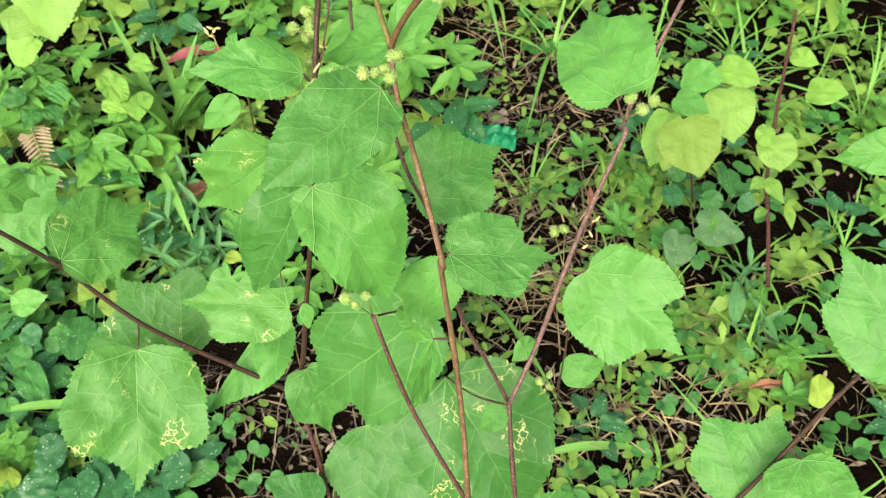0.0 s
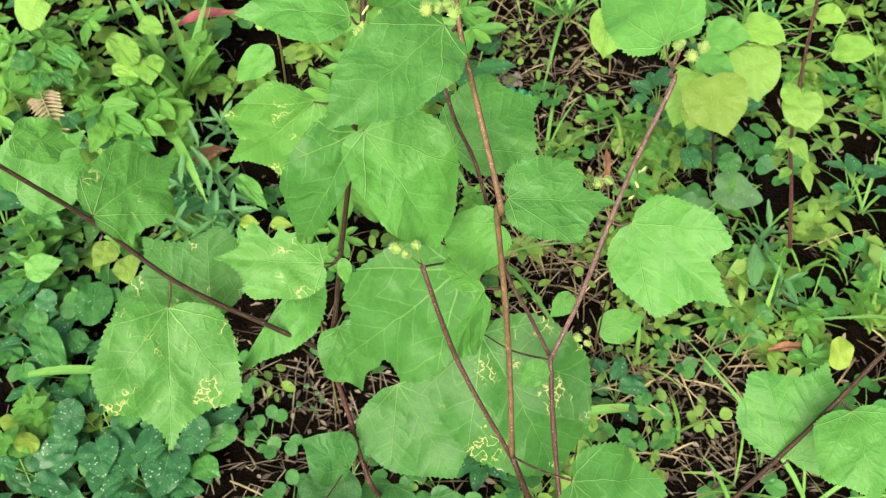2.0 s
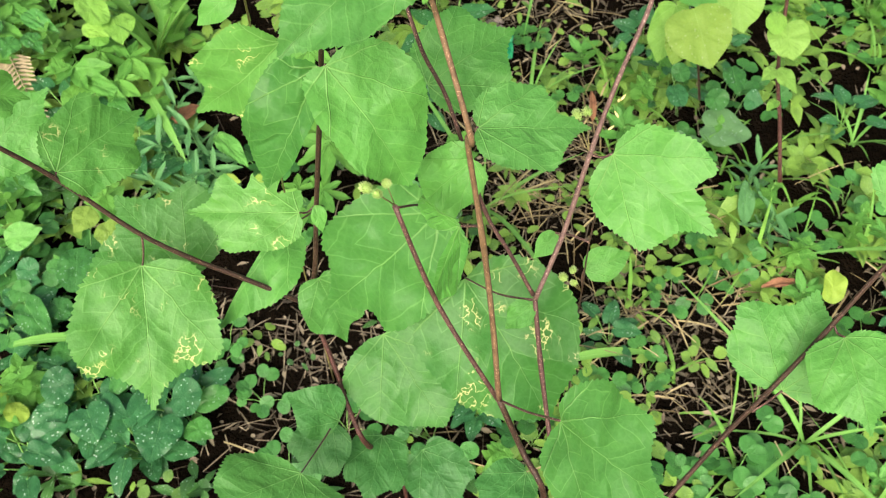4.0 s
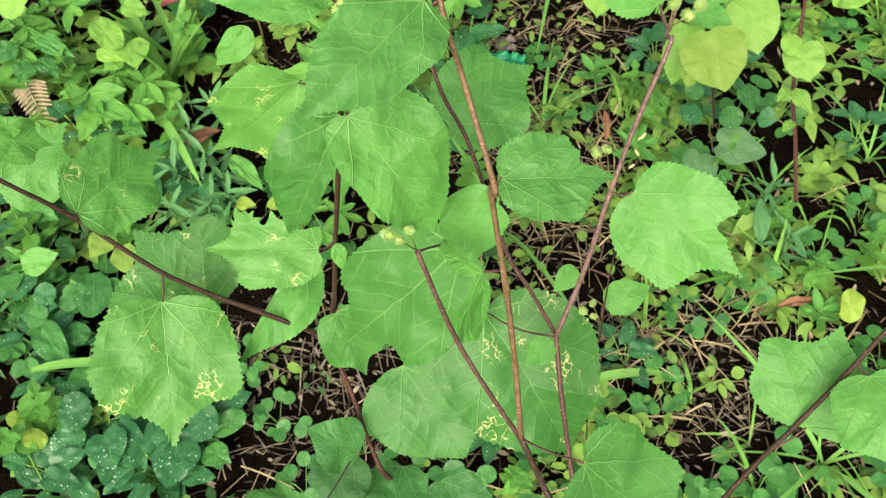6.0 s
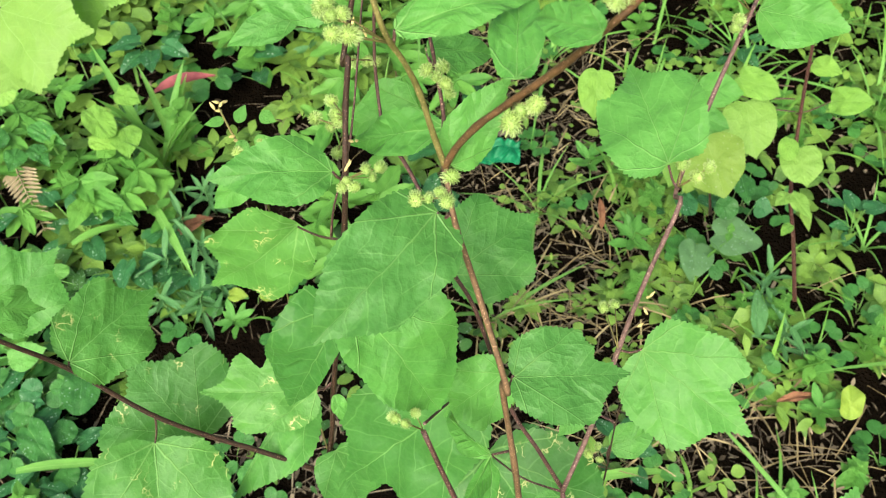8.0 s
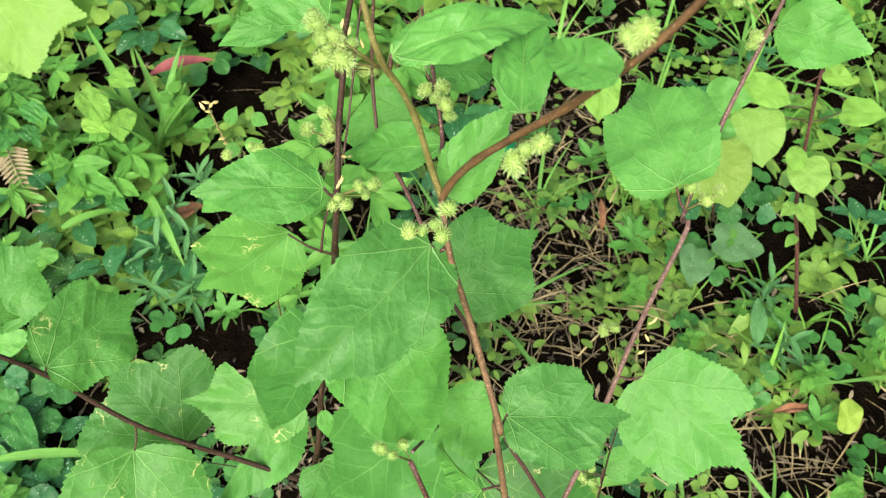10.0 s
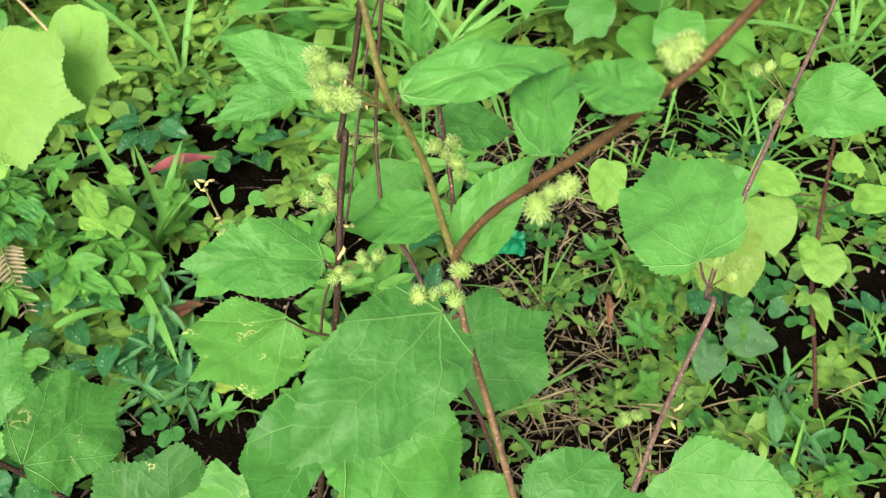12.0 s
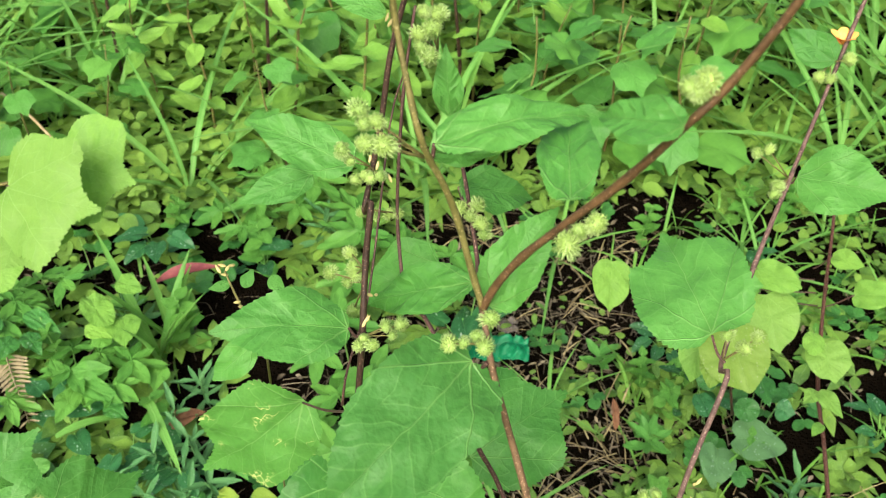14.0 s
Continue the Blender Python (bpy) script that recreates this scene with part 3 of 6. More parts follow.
leaf(shrub, (-0.0705, 0.4524, 0.5966), (-0.012, 0.3773, 0.537), 0.1218, (-0.02, -0.63, 0.77), BROAD, leaf_rich, 0.08, 0.05)
leaf(shrub, (0.0674, 0.2581, 0.8251), (0.1268, 0.1893, 0.8537), 0.0928, (-0.66, -0.28, 0.7), LOBED, leaf_rich, 0.08, 0.05)
petiole(shrub, (0.0302, 0.3003, 0.7681), (0.0488, 0.2792, 0.7926), (0.0674, 0.2581, 0.8251))
leaf(shrub, (-0.0163, 0.5097, 0.8921), (0.0533, 0.5532, 0.9046), 0.0815, (0.13, -0.46, 0.88), LOBED, leaf_green, 0.08, 0.05)
leaf(shrub, (0.0151, 0.3997, 0.9361), (-0.0256, 0.3917, 0.8934), 0.0468, (-0.52, -0.59, 0.61), LOBED, leaf_green, 0.08, 0.05)
leaf(shrub, (0.0035, 0.3407, 0.9436), (-0.0158, 0.3358, 0.8645), 0.0340, (-0.55, -0.65, 0.52), OVATE, leaf_green, 0.25, 0.05, halves=(1.15, 0.2))
petiole(shrub, (0.0155, 0.3473, 0.9334), (0.0095, 0.344, 0.9385), (0.0035, 0.3407, 0.9436))
leaf(shrub, (0.0035, 0.3407, 0.9436), (-0.0222, 0.3806, 0.9241), 0.0150, (-0.3, -0.75, 0.55), OVATE, leaf_young, 0.35, 0.05)
leaf(shrub, (0.0614, 0.3778, 0.7757), (0.0404, 0.3687, 0.7539), 0.0221, (-0.39, -0.66, 0.65), OVATE, leaf_green, 0.08, 0.05)
leaf(shrub, (-0.0379, 0.4051, 1.2197), (0.0237, 0.4318, 1.212), 0.0229, (0.25, -0.31, 0.92), OVATE, leaf_young, 0.08, 0.1)
petiole(shrub, (-0.0401, 0.4033, 1.2151), (-0.039, 0.4042, 1.2134), (-0.0379, 0.4051, 1.2197))
leaf(shrub, (-0.016, 0.3988, 1.1424), (0.0122, 0.4208, 1.1769), 0.0275, (-0.46, -0.53, 0.71), OVATE, leaf_green, 0.08, 0.06)
leaf(shrub, (0.035, 0.3511, 1.2604), (0.0142, 0.3781, 1.2477), 0.0171, (-0.67, -0.17, 0.73), OVATE, leaf_young, 0.08, 0.05)
leaf(shrub, (0.0106, 0.3891, 1.2033), (0.0182, 0.454, 1.2043), 0.0243, (-0.09, -0, 1), OVATE, leaf_young, 0.08, 0.06)
leaf(shrub, (-0.0259, 0.4772, 1.1457), (0.0115, 0.4866, 1.1306), 0.0241, (0.43, -0.45, 0.78), OVATE, leaf_green, 0.08, 0.05)
petiole(shrub, (-0.0221, 0.4661, 1.1441), (-0.024, 0.4716, 1.1409), (-0.0259, 0.4772, 1.1457))
leaf(shrub, (-0.0307, 0.4476, 1.2042), (-0.0324, 0.4538, 1.2335), 0.0124, (-0.01, -0.98, 0.21), OVATE, leaf_green, 0.08, 0.05)
leaf(shrub, (-0.0176, 0.5002, 1.062), (-0.0768, 0.5269, 1.0208), 0.0303, (-0.64, -0.38, 0.67), OVATE, leaf_green, 0.08, 0.05)
leaf(shrub, (-0.0335, 0.5618, 1.0199), (-0.0856, 0.5698, 0.9896), 0.0468, (-0.49, -0.5, 0.71), OVATE, leaf_green, 0.08, 0.05)
leaf(shrub, (0.2132, 0.6335, 1.0293), (0.2635, 0.5951, 1.0417), 0.0506, (-0.49, -0.39, 0.78), OVATE, leaf_green, 0.08, 0.05)
petiole(shrub, (0.2075, 0.6342, 1.0265), (0.2104, 0.6339, 1.0239), (0.2132, 0.6335, 1.0293))
leaf(shrub, (0.2422, 0.6877, 1.0874), (0.213, 0.7089, 1.101), 0.0253, (-0.38, -0.81, 0.45), OVATE, leaf_green, 0.08, 0.05)
leaf(shrub, (-0.0391, 0.4553, 1.1808), (-0.0097, 0.4619, 1.1754), 0.0116, (0.2, -0.97, -0.11), OVATE, leaf_green, 0.08, 0.05)
bur(shrub, (-0.0336, 0.3848, 1.1355), 0.95, (-0.0202, 0.3868, 1.1332))
bur(shrub, (-0.0276, 0.3852, 1.1356), 0.8, (-0.0202, 0.3868, 1.1332))
bur(shrub, (-0.0162, 0.393, 1.1415), 1, (-0.0202, 0.3868, 1.1332))
bur(shrub, (-0.0191, 0.3836, 1.1345), 1.1, (-0.0202, 0.3868, 1.1332))
bur(shrub, (-0.0225, 0.3874, 1.1372), 0.8, (-0.0202, 0.3868, 1.1332))
bur(shrub, (-0.0559, 0.3975, 1.2247), 1.05, (-0.0412, 0.4023, 1.2155))
bur(shrub, (-0.0625, 0.4023, 1.2311), 1.0, (-0.0412, 0.4023, 1.2155))
bur(shrub, (-0.0623, 0.3974, 1.2256), 1.0, (-0.0412, 0.4023, 1.2155))
bur(shrub, (-0.0642, 0.4054, 1.235), 1.0, (-0.0412, 0.4023, 1.2155))
bur(shrub, (-0.0582, 0.4031, 1.2313), 0.95, (-0.0412, 0.4023, 1.2155))
bur(shrub, (0.0066, 0.3655, 1.2043), 1.15, (0.0093, 0.3792, 1.2012))
bur(shrub, (0.0169, 0.3697, 1.2096), 1.15, (0.0093, 0.3792, 1.2012))
bur(shrub, (0.0109, 0.3684, 1.2075), 0.9, (0.0093, 0.3792, 1.2012))
bur(shrub, (0.0422, 0.361, 1.2703), 1.1, (0.0453, 0.3573, 1.2674))
bur(shrub, (0.037, 0.3609, 1.2684), 1.0, (0.0453, 0.3573, 1.2674))
bur(shrub, (0.0401, 0.3594, 1.2677), 0.9, (0.0453, 0.3573, 1.2674))
bur(shrub, (-0.026, 0.4605, 1.1459), 1, (-0.0189, 0.4612, 1.1398))
bur(shrub, (-0.0176, 0.4613, 1.1468), 1.1, (-0.0189, 0.4612, 1.1398))
bur(shrub, (-0.0165, 0.4551, 1.1406), 0.9, (-0.0189, 0.4612, 1.1398))
bur(shrub, (-0.0153, 0.4515, 1.1372), 0.9, (-0.0189, 0.4612, 1.1398))
bur(shrub, (-0.0215, 0.4578, 1.1432), 0.8, (-0.0189, 0.4612, 1.1398))
bur(shrub, (-0.0543, 0.3579, 0.9638), 1.0, (-0.0381, 0.3583, 0.9444))
bur(shrub, (-0.0421, 0.3602, 0.9646), 1.0, (-0.0381, 0.3583, 0.9444))
bur(shrub, (-0.0482, 0.3552, 0.9612), 0.8, (-0.0381, 0.3583, 0.9444))
bur(shrub, (0.1471, 0.5309, 0.983), 1.3, (0.1452, 0.5239, 0.9669))
bur(shrub, (0.1642, 0.5252, 0.9851), 1.3, (0.1452, 0.5239, 0.9669))
bur(shrub, (0.1564, 0.5221, 0.9795), 1.2, (0.1452, 0.5239, 0.9669))
bur(shrub, (0.1943, 0.6188, 1.0334), 1.3, (0.2058, 0.6278, 1.0348))
bur(shrub, (0.192, 0.6159, 1.0289), 1.1, (0.2058, 0.6278, 1.0348))
bur(shrub, (0.2352, 0.6895, 1.0745), 1.2, (0.2433, 0.6958, 1.0819))
bur(shrub, (0.242, 0.686, 1.0742), 1.2, (0.2433, 0.6958, 1.0819))
bur(shrub, (0.2529, 0.6885, 1.088), 1.2, (0.2433, 0.6958, 1.0819))
bur(shrub, (0.1869, 0.6477, 1.0403), 1.2, (0.2075, 0.6349, 1.0274))
bur(shrub, (0.1944, 0.6464, 1.0433), 1.1, (0.2075, 0.6349, 1.0274))
bur(shrub, (0.199, 0.6301, 1.024), 1.2, (0.2075, 0.6349, 1.0274))
bur(shrub, (-0.0429, 0.4473, 1.2416), 1, (-0.0354, 0.4526, 1.2312))
bur(shrub, (-0.0375, 0.4482, 1.2433), 1, (-0.0354, 0.4526, 1.2312))
bur(shrub, (-0.0388, 0.4432, 1.2341), 1.1, (-0.0354, 0.4526, 1.2312))
bur(shrub, (-0.042, 0.4448, 1.2369), 0.9, (-0.0354, 0.4526, 1.2312))
bur(shrub, (-0.0352, 0.4505, 1.248), 0.9, (-0.0354, 0.4526, 1.2312))
bur(shrub, (-0.0406, 0.4511, 1.249), 0.9, (-0.0354, 0.4526, 1.2312))
bur(shrub, (0.1043, 0.4777, 0.8902), 1, (0.101, 0.4406, 0.8905))
bur(shrub, (0.0964, 0.4768, 0.8879), 1.1, (0.101, 0.4406, 0.8905))
bud(shrub, (-0.0757, 0.4805, 1.0556), 0.75)
bud(shrub, (-0.0736, 0.4905, 1.0638), 0.75)
bud(shrub, (-0.0765, 0.4931, 1.0665), 0.75)
bud(shrub, (-0.07, 0.4907, 1.0635), 0.75)
bud(shrub, (0.1237, 0.469, 0.912), 0.8)
bud(shrub, (0.1268, 0.4702, 0.9136), 0.8)
bud(shrub, (0.1216, 0.4607, 0.9066), 0.8)
bud(shrub, (0.1175, 0.4527, 0.9009), 0.8)
# a thin sprig with one small leaf, beside the fork
thin_sprig = plant("bur_sprig", (0.17, 0.52), "thin upright sprig with small pointed leaves and green burs", "plant", "young bur plants")
stem(thin_sprig, "stem", [(0.17, 0.52, 0.03), (0.1197, 0.44, 0.5649), (0.1148, 0.4301, 0.6834), (0.1152, 0.441, 0.7673), (0.1192, 0.4501, 0.8246)], 0.0010, 0.0006, bark_dark)
leaf(thin_sprig, (0.1151, 0.4387, 0.7278), (0.156, 0.4491, 0.7353), 0.0330, (-0.1, -0.65, 0.75), OVATE, leaf_green, 0.1, 0.05)
petiole(thin_sprig, (0.1144, 0.433, 0.7108), (0.1137, 0.4363, 0.7196), (0.1151, 0.4387, 0.7278))
leaf(thin_sprig, (0.0896, 0.4591, 0.7562), (0.0696, 0.4427, 0.7439), 0.0210, (0.1, -0.65, 0.75), OVATE, leaf_young, 0.1, 0.05)
petiole(thin_sprig, (0.1152, 0.441, 0.7673), (0.1023, 0.4516, 0.763), (0.0896, 0.4591, 0.7562))
bur(thin_sprig, (0.1048, 0.4385, 0.7277), 1.0, (0.114, 0.4313, 0.7032))
bur(thin_sprig, (0.0967, 0.4335, 0.724), 1.0, (0.114, 0.4313, 0.7032))
bur(thin_sprig, (0.106, 0.4296, 0.7209), 0.9, (0.114, 0.4313, 0.7032))
# the plant whose long branch reaches out sideways
left_shrub = plant("bur_plant", (-0.075, 0.47), "bur weed with a dark branch and leaf-mined pale green leaves", "plant")
stem(left_shrub, "stem", [(-0.075, 0.47, 0.02), (-0.08, 0.46, 0.25), (-0.0916, 0.3701, 0.5054), (-0.1076, 0.3921, 0.543), (-0.1216, 0.4272, 0.5886), (-0.1408, 0.4649, 0.6403)], 0.0029, 0.0023, bark_red)
stem(left_shrub, "stem", [(-0.1409, 0.4635, 0.6395), (-0.1301, 0.4788, 0.6762), (-0.1205, 0.4947, 0.7455), (-0.1086, 0.5012, 0.8241), (-0.0955, 0.4955, 0.91), (-0.0852, 0.4841, 0.9818), (-0.0828, 0.4662, 1.0045), (-0.0778, 0.4771, 1.0478), (-0.0747, 0.4985, 1.0825), (-0.0705, 0.5103, 1.1113), (-0.075, 0.5205, 1.0992), (-0.065, 0.5354, 1.14), (-0.0581, 0.5442, 1.1781), (-0.05, 0.5484, 1.2065), (-0.0454, 0.5507, 1.2228)], 0.0025, 0.0013, bark_dark)
stem(left_shrub, "branch", [(-0.0937, 0.4794, 0.9859), (-0.0891, 0.4865, 1.0101), (-0.0753, 0.5094, 1.0479), (-0.061, 0.568, 1.122), (-0.0521, 0.5759, 1.1498)], 0.0008, 0.0005, bark_pink)
stem(left_shrub, "branch", [(-0.143, 0.4649, 0.6406), (-0.1952, 0.4671, 0.688), (-0.2339, 0.4674, 0.7233), (-0.2715, 0.468, 0.7682), (-0.3168, 0.4758, 0.834), (-0.3436, 0.4694, 0.8858), (-0.3689, 0.4653, 0.9287)], 0.0025, 0.0017, bark_dark)
stem(left_shrub, "branch", [(-0.1512, 0.4662, 0.6486), (-0.1861, 0.4715, 0.653), (-0.2309, 0.4762, 0.6614)], 0.0008, 0.0005, bark_pink)
stem(left_shrub, "branch", [(-0.1037, 0.3863, 0.5347), (-0.0886, 0.4149, 0.546), (-0.0784, 0.4363, 0.5665)], 0.0008, 0.0005, bark_pink)
stem(left_shrub, "branch", [(-0.1137, 0.3973, 0.5514), (-0.1274, 0.3582, 0.569), (-0.1459, 0.3107, 0.5961)], 0.001, 0.0007, bark_pink)
leaf(left_shrub, (-0.2774, 0.4625, 0.7229), (-0.2752, 0.3604, 0.6428), 0.1320, (0.31, -0.58, 0.75), LOBED, leaf_mined, 0.08, 0.05)
petiole(left_shrub, (-0.267, 0.4667, 0.7629), (-0.2722, 0.4646, 0.7389), (-0.2774, 0.4625, 0.7229))
leaf(left_shrub, (-0.2651, 0.5085, 0.6256), (-0.3302, 0.5675, 0.6842), 0.1432, (0.26, -0.52, 0.81), LOBED, leaf_mined_shade, 0.08, 0.05)
leaf(left_shrub, (-0.3165, 0.4801, 0.8372), (-0.2640, 0.5545, 0.8240), 0.0760, (0.62, -0.31, 0.72), LOBED, leaf_mined, 0.08, 0.05)
petiole(left_shrub, (-0.3199, 0.4749, 0.8376), (-0.3182, 0.4775, 0.8334), (-0.3165, 0.4801, 0.8372))
leaf(left_shrub, (-0.1358, 0.5708, 0.88), (-0.2205, 0.5783, 0.7985), 0.0838, (-0.28, -0.94, 0.2), LOBED, leaf_mined, 0.08, 0.05)
petiole(left_shrub, (-0.0887, 0.4932, 0.963), (-0.1123, 0.532, 0.9175), (-0.1358, 0.5708, 0.88))
leaf(left_shrub, (-0.1323, 0.4841, 0.7645), (-0.2278, 0.4815, 0.7746), 0.0706, (0.1, -0.58, 0.81), LOBED, leaf_mined, 0.08, 0.05, bites=((0.12, 0.16), (0.20, 0.12), (0.27, 0.18)))
petiole(left_shrub, (-0.1209, 0.4949, 0.758), (-0.1266, 0.4895, 0.7573), (-0.1323, 0.4841, 0.7645))
leaf(left_shrub, (-0.1571, 0.5309, 0.6857), (-0.223, 0.4366, 0.6479), 0.0580, (-0.12, -0.55, 0.83), OVATE, leaf_green, 0.10, 0.06, halves=(1.45, 0.14))
petiole(left_shrub, (-0.1212, 0.495, 0.752), (-0.1392, 0.5129, 0.7148), (-0.1571, 0.5309, 0.6857))
leaf(left_shrub, (-0.1078, 0.4498, 0.8219), (-0.1055, 0.4379, 0.8008), 0.0129, (0.18, -0.85, 0.5), OVATE, leaf_young, 0.08, 0.05)
leaf(left_shrub, (-0.124, 0.4641, 0.6896), (-0.1042, 0.432, 0.6226), 0.0571, (0.29, -0.83, 0.48), LOBED, leaf_rich, 0.08, 0.05)
leaf(left_shrub, (-0.0848, 0.476, 1.0532), (-0.1561, 0.4655, 1.0626), 0.0432, (0.18, -0.4, 0.9), OVATE, leaf_green, 0.08, 0.1)
petiole(left_shrub, (-0.0781, 0.4771, 1.0478), (-0.0815, 0.4765, 1.0465), (-0.0848, 0.476, 1.0532))
# low inner leaves, most painted darker in place of shade from above
leaf(left_shrub, (-0.1163, 0.3746, 0.5636), (-0.1628, 0.388, 0.5984), 0.0568, (0.42, -0.5, 0.75), OVATE, leaf_low_shade, 0.08, 0.05)
leaf(left_shrub, (-0.1276, 0.3874, 0.5271), (-0.1608, 0.338, 0.5019), 0.0631, (0.06, -0.48, 0.87), LOBED, leaf_low_shade, 0.08, 0.05)
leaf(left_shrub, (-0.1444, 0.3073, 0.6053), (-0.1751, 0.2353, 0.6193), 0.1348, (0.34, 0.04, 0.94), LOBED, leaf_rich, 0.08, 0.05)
leaf(left_shrub, (-0.0781, 0.388, 0.4902), (-0.0958, 0.3118, 0.4849), 0.0671, (0.14, -0.1, 0.99), LOBED, leaf_low_shade, 0.08, 0.05)
leaf(left_shrub, (-0.0369, 0.3737, 0.4825), (0.0021, 0.3127, 0.4608), 0.0740, (0.01, -0.33, 0.94), LOBED, leaf_low_shade, 0.08, 0.05)
leaf(left_shrub, (0.0553, 0.2805, 0.6617), (0.008, 0.2424, 0.6672), 0.0489, (0.21, -0.12, 0.97), LOBED, leaf_low_shade, 0.08, 0.05)
leaf(left_shrub, (-0.0848, 0.5798, 1.0849), (-0.1486, 0.6023, 1.1051), 0.0350, (0.08, -0.53, 0.84), OVATE, leaf_green, 0.08, 0.05)
leaf(left_shrub, (-0.1203, 0.6482, 1.0304), (-0.17, 0.6299, 1.0194), 0.0262, (0.03, -0.57, 0.82), OVATE, leaf_green, 0.08, 0.05)
leaf(left_shrub, (-0.0597, 0.5543, 1.1972), (-0.0865, 0.5555, 1.2038), 0.0121, (0.14, -0.69, 0.71), OVATE, leaf_green, 0.08, 0.05)
leaf(left_shrub, (-0.1698, 0.596, 0.9173), (-0.2026, 0.5866, 0.8896), 0.0263, (-0.14, -0.88, 0.46), OVATE, leaf_green, 0.08, 0.05)
leaf(left_shrub, (-0.4651, 0.6084, 0.7058), (-0.4038, 0.6748, 0.7286), 0.0952, (0.41, -0.61, 0.68), LOBED, leaf_green, 0.08, 0.05)
leaf(left_shrub, (-0.3205, 0.4394, 0.9771), (-0.2913, 0.4584, 0.9465), 0.0322, (0.76, -0.5, 0.42), LOBED, leaf_green, 0.08, 0.05)
bur(left_shrub, (-0.0796, 0.4692, 1.047), 1.02, (-0.0762, 0.475, 1.048))
bur(left_shrub, (-0.0721, 0.4696, 1.0464), 0.935, (-0.0762, 0.475, 1.048))
bur(left_shrub, (-0.065, 0.478, 1.0522), 1.105, (-0.0762, 0.475, 1.048))
bur(left_shrub, (-0.0568, 0.479, 1.0523), 1.02, (-0.0762, 0.475, 1.048))
bur(left_shrub, (-0.0766, 0.4722, 1.049), 0.85, (-0.0762, 0.475, 1.048))
bur(left_shrub, (-0.0615, 0.4741, 1.0488), 0.85, (-0.0762, 0.475, 1.048))
bur(left_shrub, (-0.0847, 0.5253, 1.135), 1.08, (-0.0706, 0.5243, 1.1245))
bur(left_shrub, (-0.0805, 0.5222, 1.1299), 0.9, (-0.0706, 0.5243, 1.1245))
bur(left_shrub, (-0.0779, 0.5167, 1.1219), 0.9, (-0.0706, 0.5243, 1.1245))
bur(left_shrub, (-0.0705, 0.5175, 1.1222), 0.99, (-0.0706, 0.5243, 1.1245))
bur(left_shrub, (-0.0734, 0.5182, 1.1235), 0.9, (-0.0706, 0.5243, 1.1245))
bur(left_shrub, (-0.0655, 0.5182, 1.1226), 0.81, (-0.0706, 0.5243, 1.1245))
bur(left_shrub, (-0.0846, 0.5193, 1.0695), 1.1, (-0.0762, 0.5009, 1.0735))
bur(left_shrub, (-0.0827, 0.5139, 1.064), 1.1, (-0.0762, 0.5009, 1.0735))
bur(left_shrub, (-0.082, 0.5105, 1.0608), 1.0, (-0.0762, 0.5009, 1.0735))
bur(left_shrub, (-0.0795, 0.5513, 1.0729), 1.1, (-0.0751, 0.5398, 1.084))
bur(left_shrub, (-0.0713, 0.5509, 1.0717), 1, (-0.0751, 0.5398, 1.084))
bur(left_shrub, (-0.0631, 0.5511, 1.0713), 1, (-0.0751, 0.5398, 1.084))
bur(left_shrub, (-0.0581, 0.5512, 1.0711), 1.1, (-0.0751, 0.5398, 1.084))
bur(left_shrub, (-0.0974, 0.5214, 1.0526), 1.1, (-0.0771, 0.5067, 1.058))
bur(left_shrub, (-0.0855, 0.5231, 1.0528), 1.1, (-0.0771, 0.5067, 1.058))
bur(left_shrub, (-0.0879, 0.5182, 1.0477), 1.0, (-0.0771, 0.5067, 1.058))
bur(left_shrub, (-0.085, 0.5071, 1.0358), 1.1, (-0.0771, 0.5067, 1.058))
bud(left_shrub, (-0.0743, 0.4752, 1.0606), 0.7)
bud(left_shrub, (-0.0759, 0.4736, 1.0592), 0.7)
bud(left_shrub, (-0.0581, 0.5669, 1.1851), 0.7)
bud(left_shrub, (-0.0595, 0.5682, 1.1877), 0.7)
bud(left_shrub, (-0.067, 0.5282, 1.1224), 0.7)
bud(left_shrub, (-0.0606, 0.5244, 1.1167), 0.7)
bud(left_shrub, (-0.0707, 0.5303, 1.1257), 0.7)
# the plant at the edge of the path
right_shrub = plant("bur_plant", (0.13, 0.27), "bur weed with one slanting dark red branch and broad leaves", "plant")
stem(right_shrub, "branch", [(0.13, 0.27, 0), (0.14, 0.262, 0.4), (0.1277, 0.2213, 0.6111), (0.1686, 0.2522, 0.6653), (0.2079, 0.2817, 0.7301), (0.2367, 0.2999, 0.7761), (0.2653, 0.3191, 0.827), (0.2886, 0.3361, 0.873), (0.3111, 0.3495, 0.9143)], 0.0023, 0.0016, bark_dark)
leaf(right_shrub, (0.2437, 0.2978, 0.7721), (0.2737, 0.3604, 0.8108), 0.1044, (-0.18, -0.45, 0.87), LOBED, leaf_green, 0.08, 0.05)
petiole(right_shrub, (0.2244, 0.291, 0.7507), (0.2341, 0.2944, 0.7574), (0.2437, 0.2978, 0.7721))
leaf(right_shrub, (0.2739, 0.3103, 0.8325), (0.2794, 0.2433, 0.817), 0.0657, (-0.42, -0.24, 0.88), LOBED, leaf_green, 0.08, 0.05)
petiole(right_shrub, (0.2697, 0.3224, 0.8308), (0.2718, 0.3163, 0.8277), (0.2739, 0.3103, 0.8325))
leaf(right_shrub, (0.3084, 0.3142, 0.9611), (0.2651, 0.3809, 0.9958), 0.0743, (-0.36, -0.6, 0.71), LOBED, leaf_green, 0.08, 0.05)
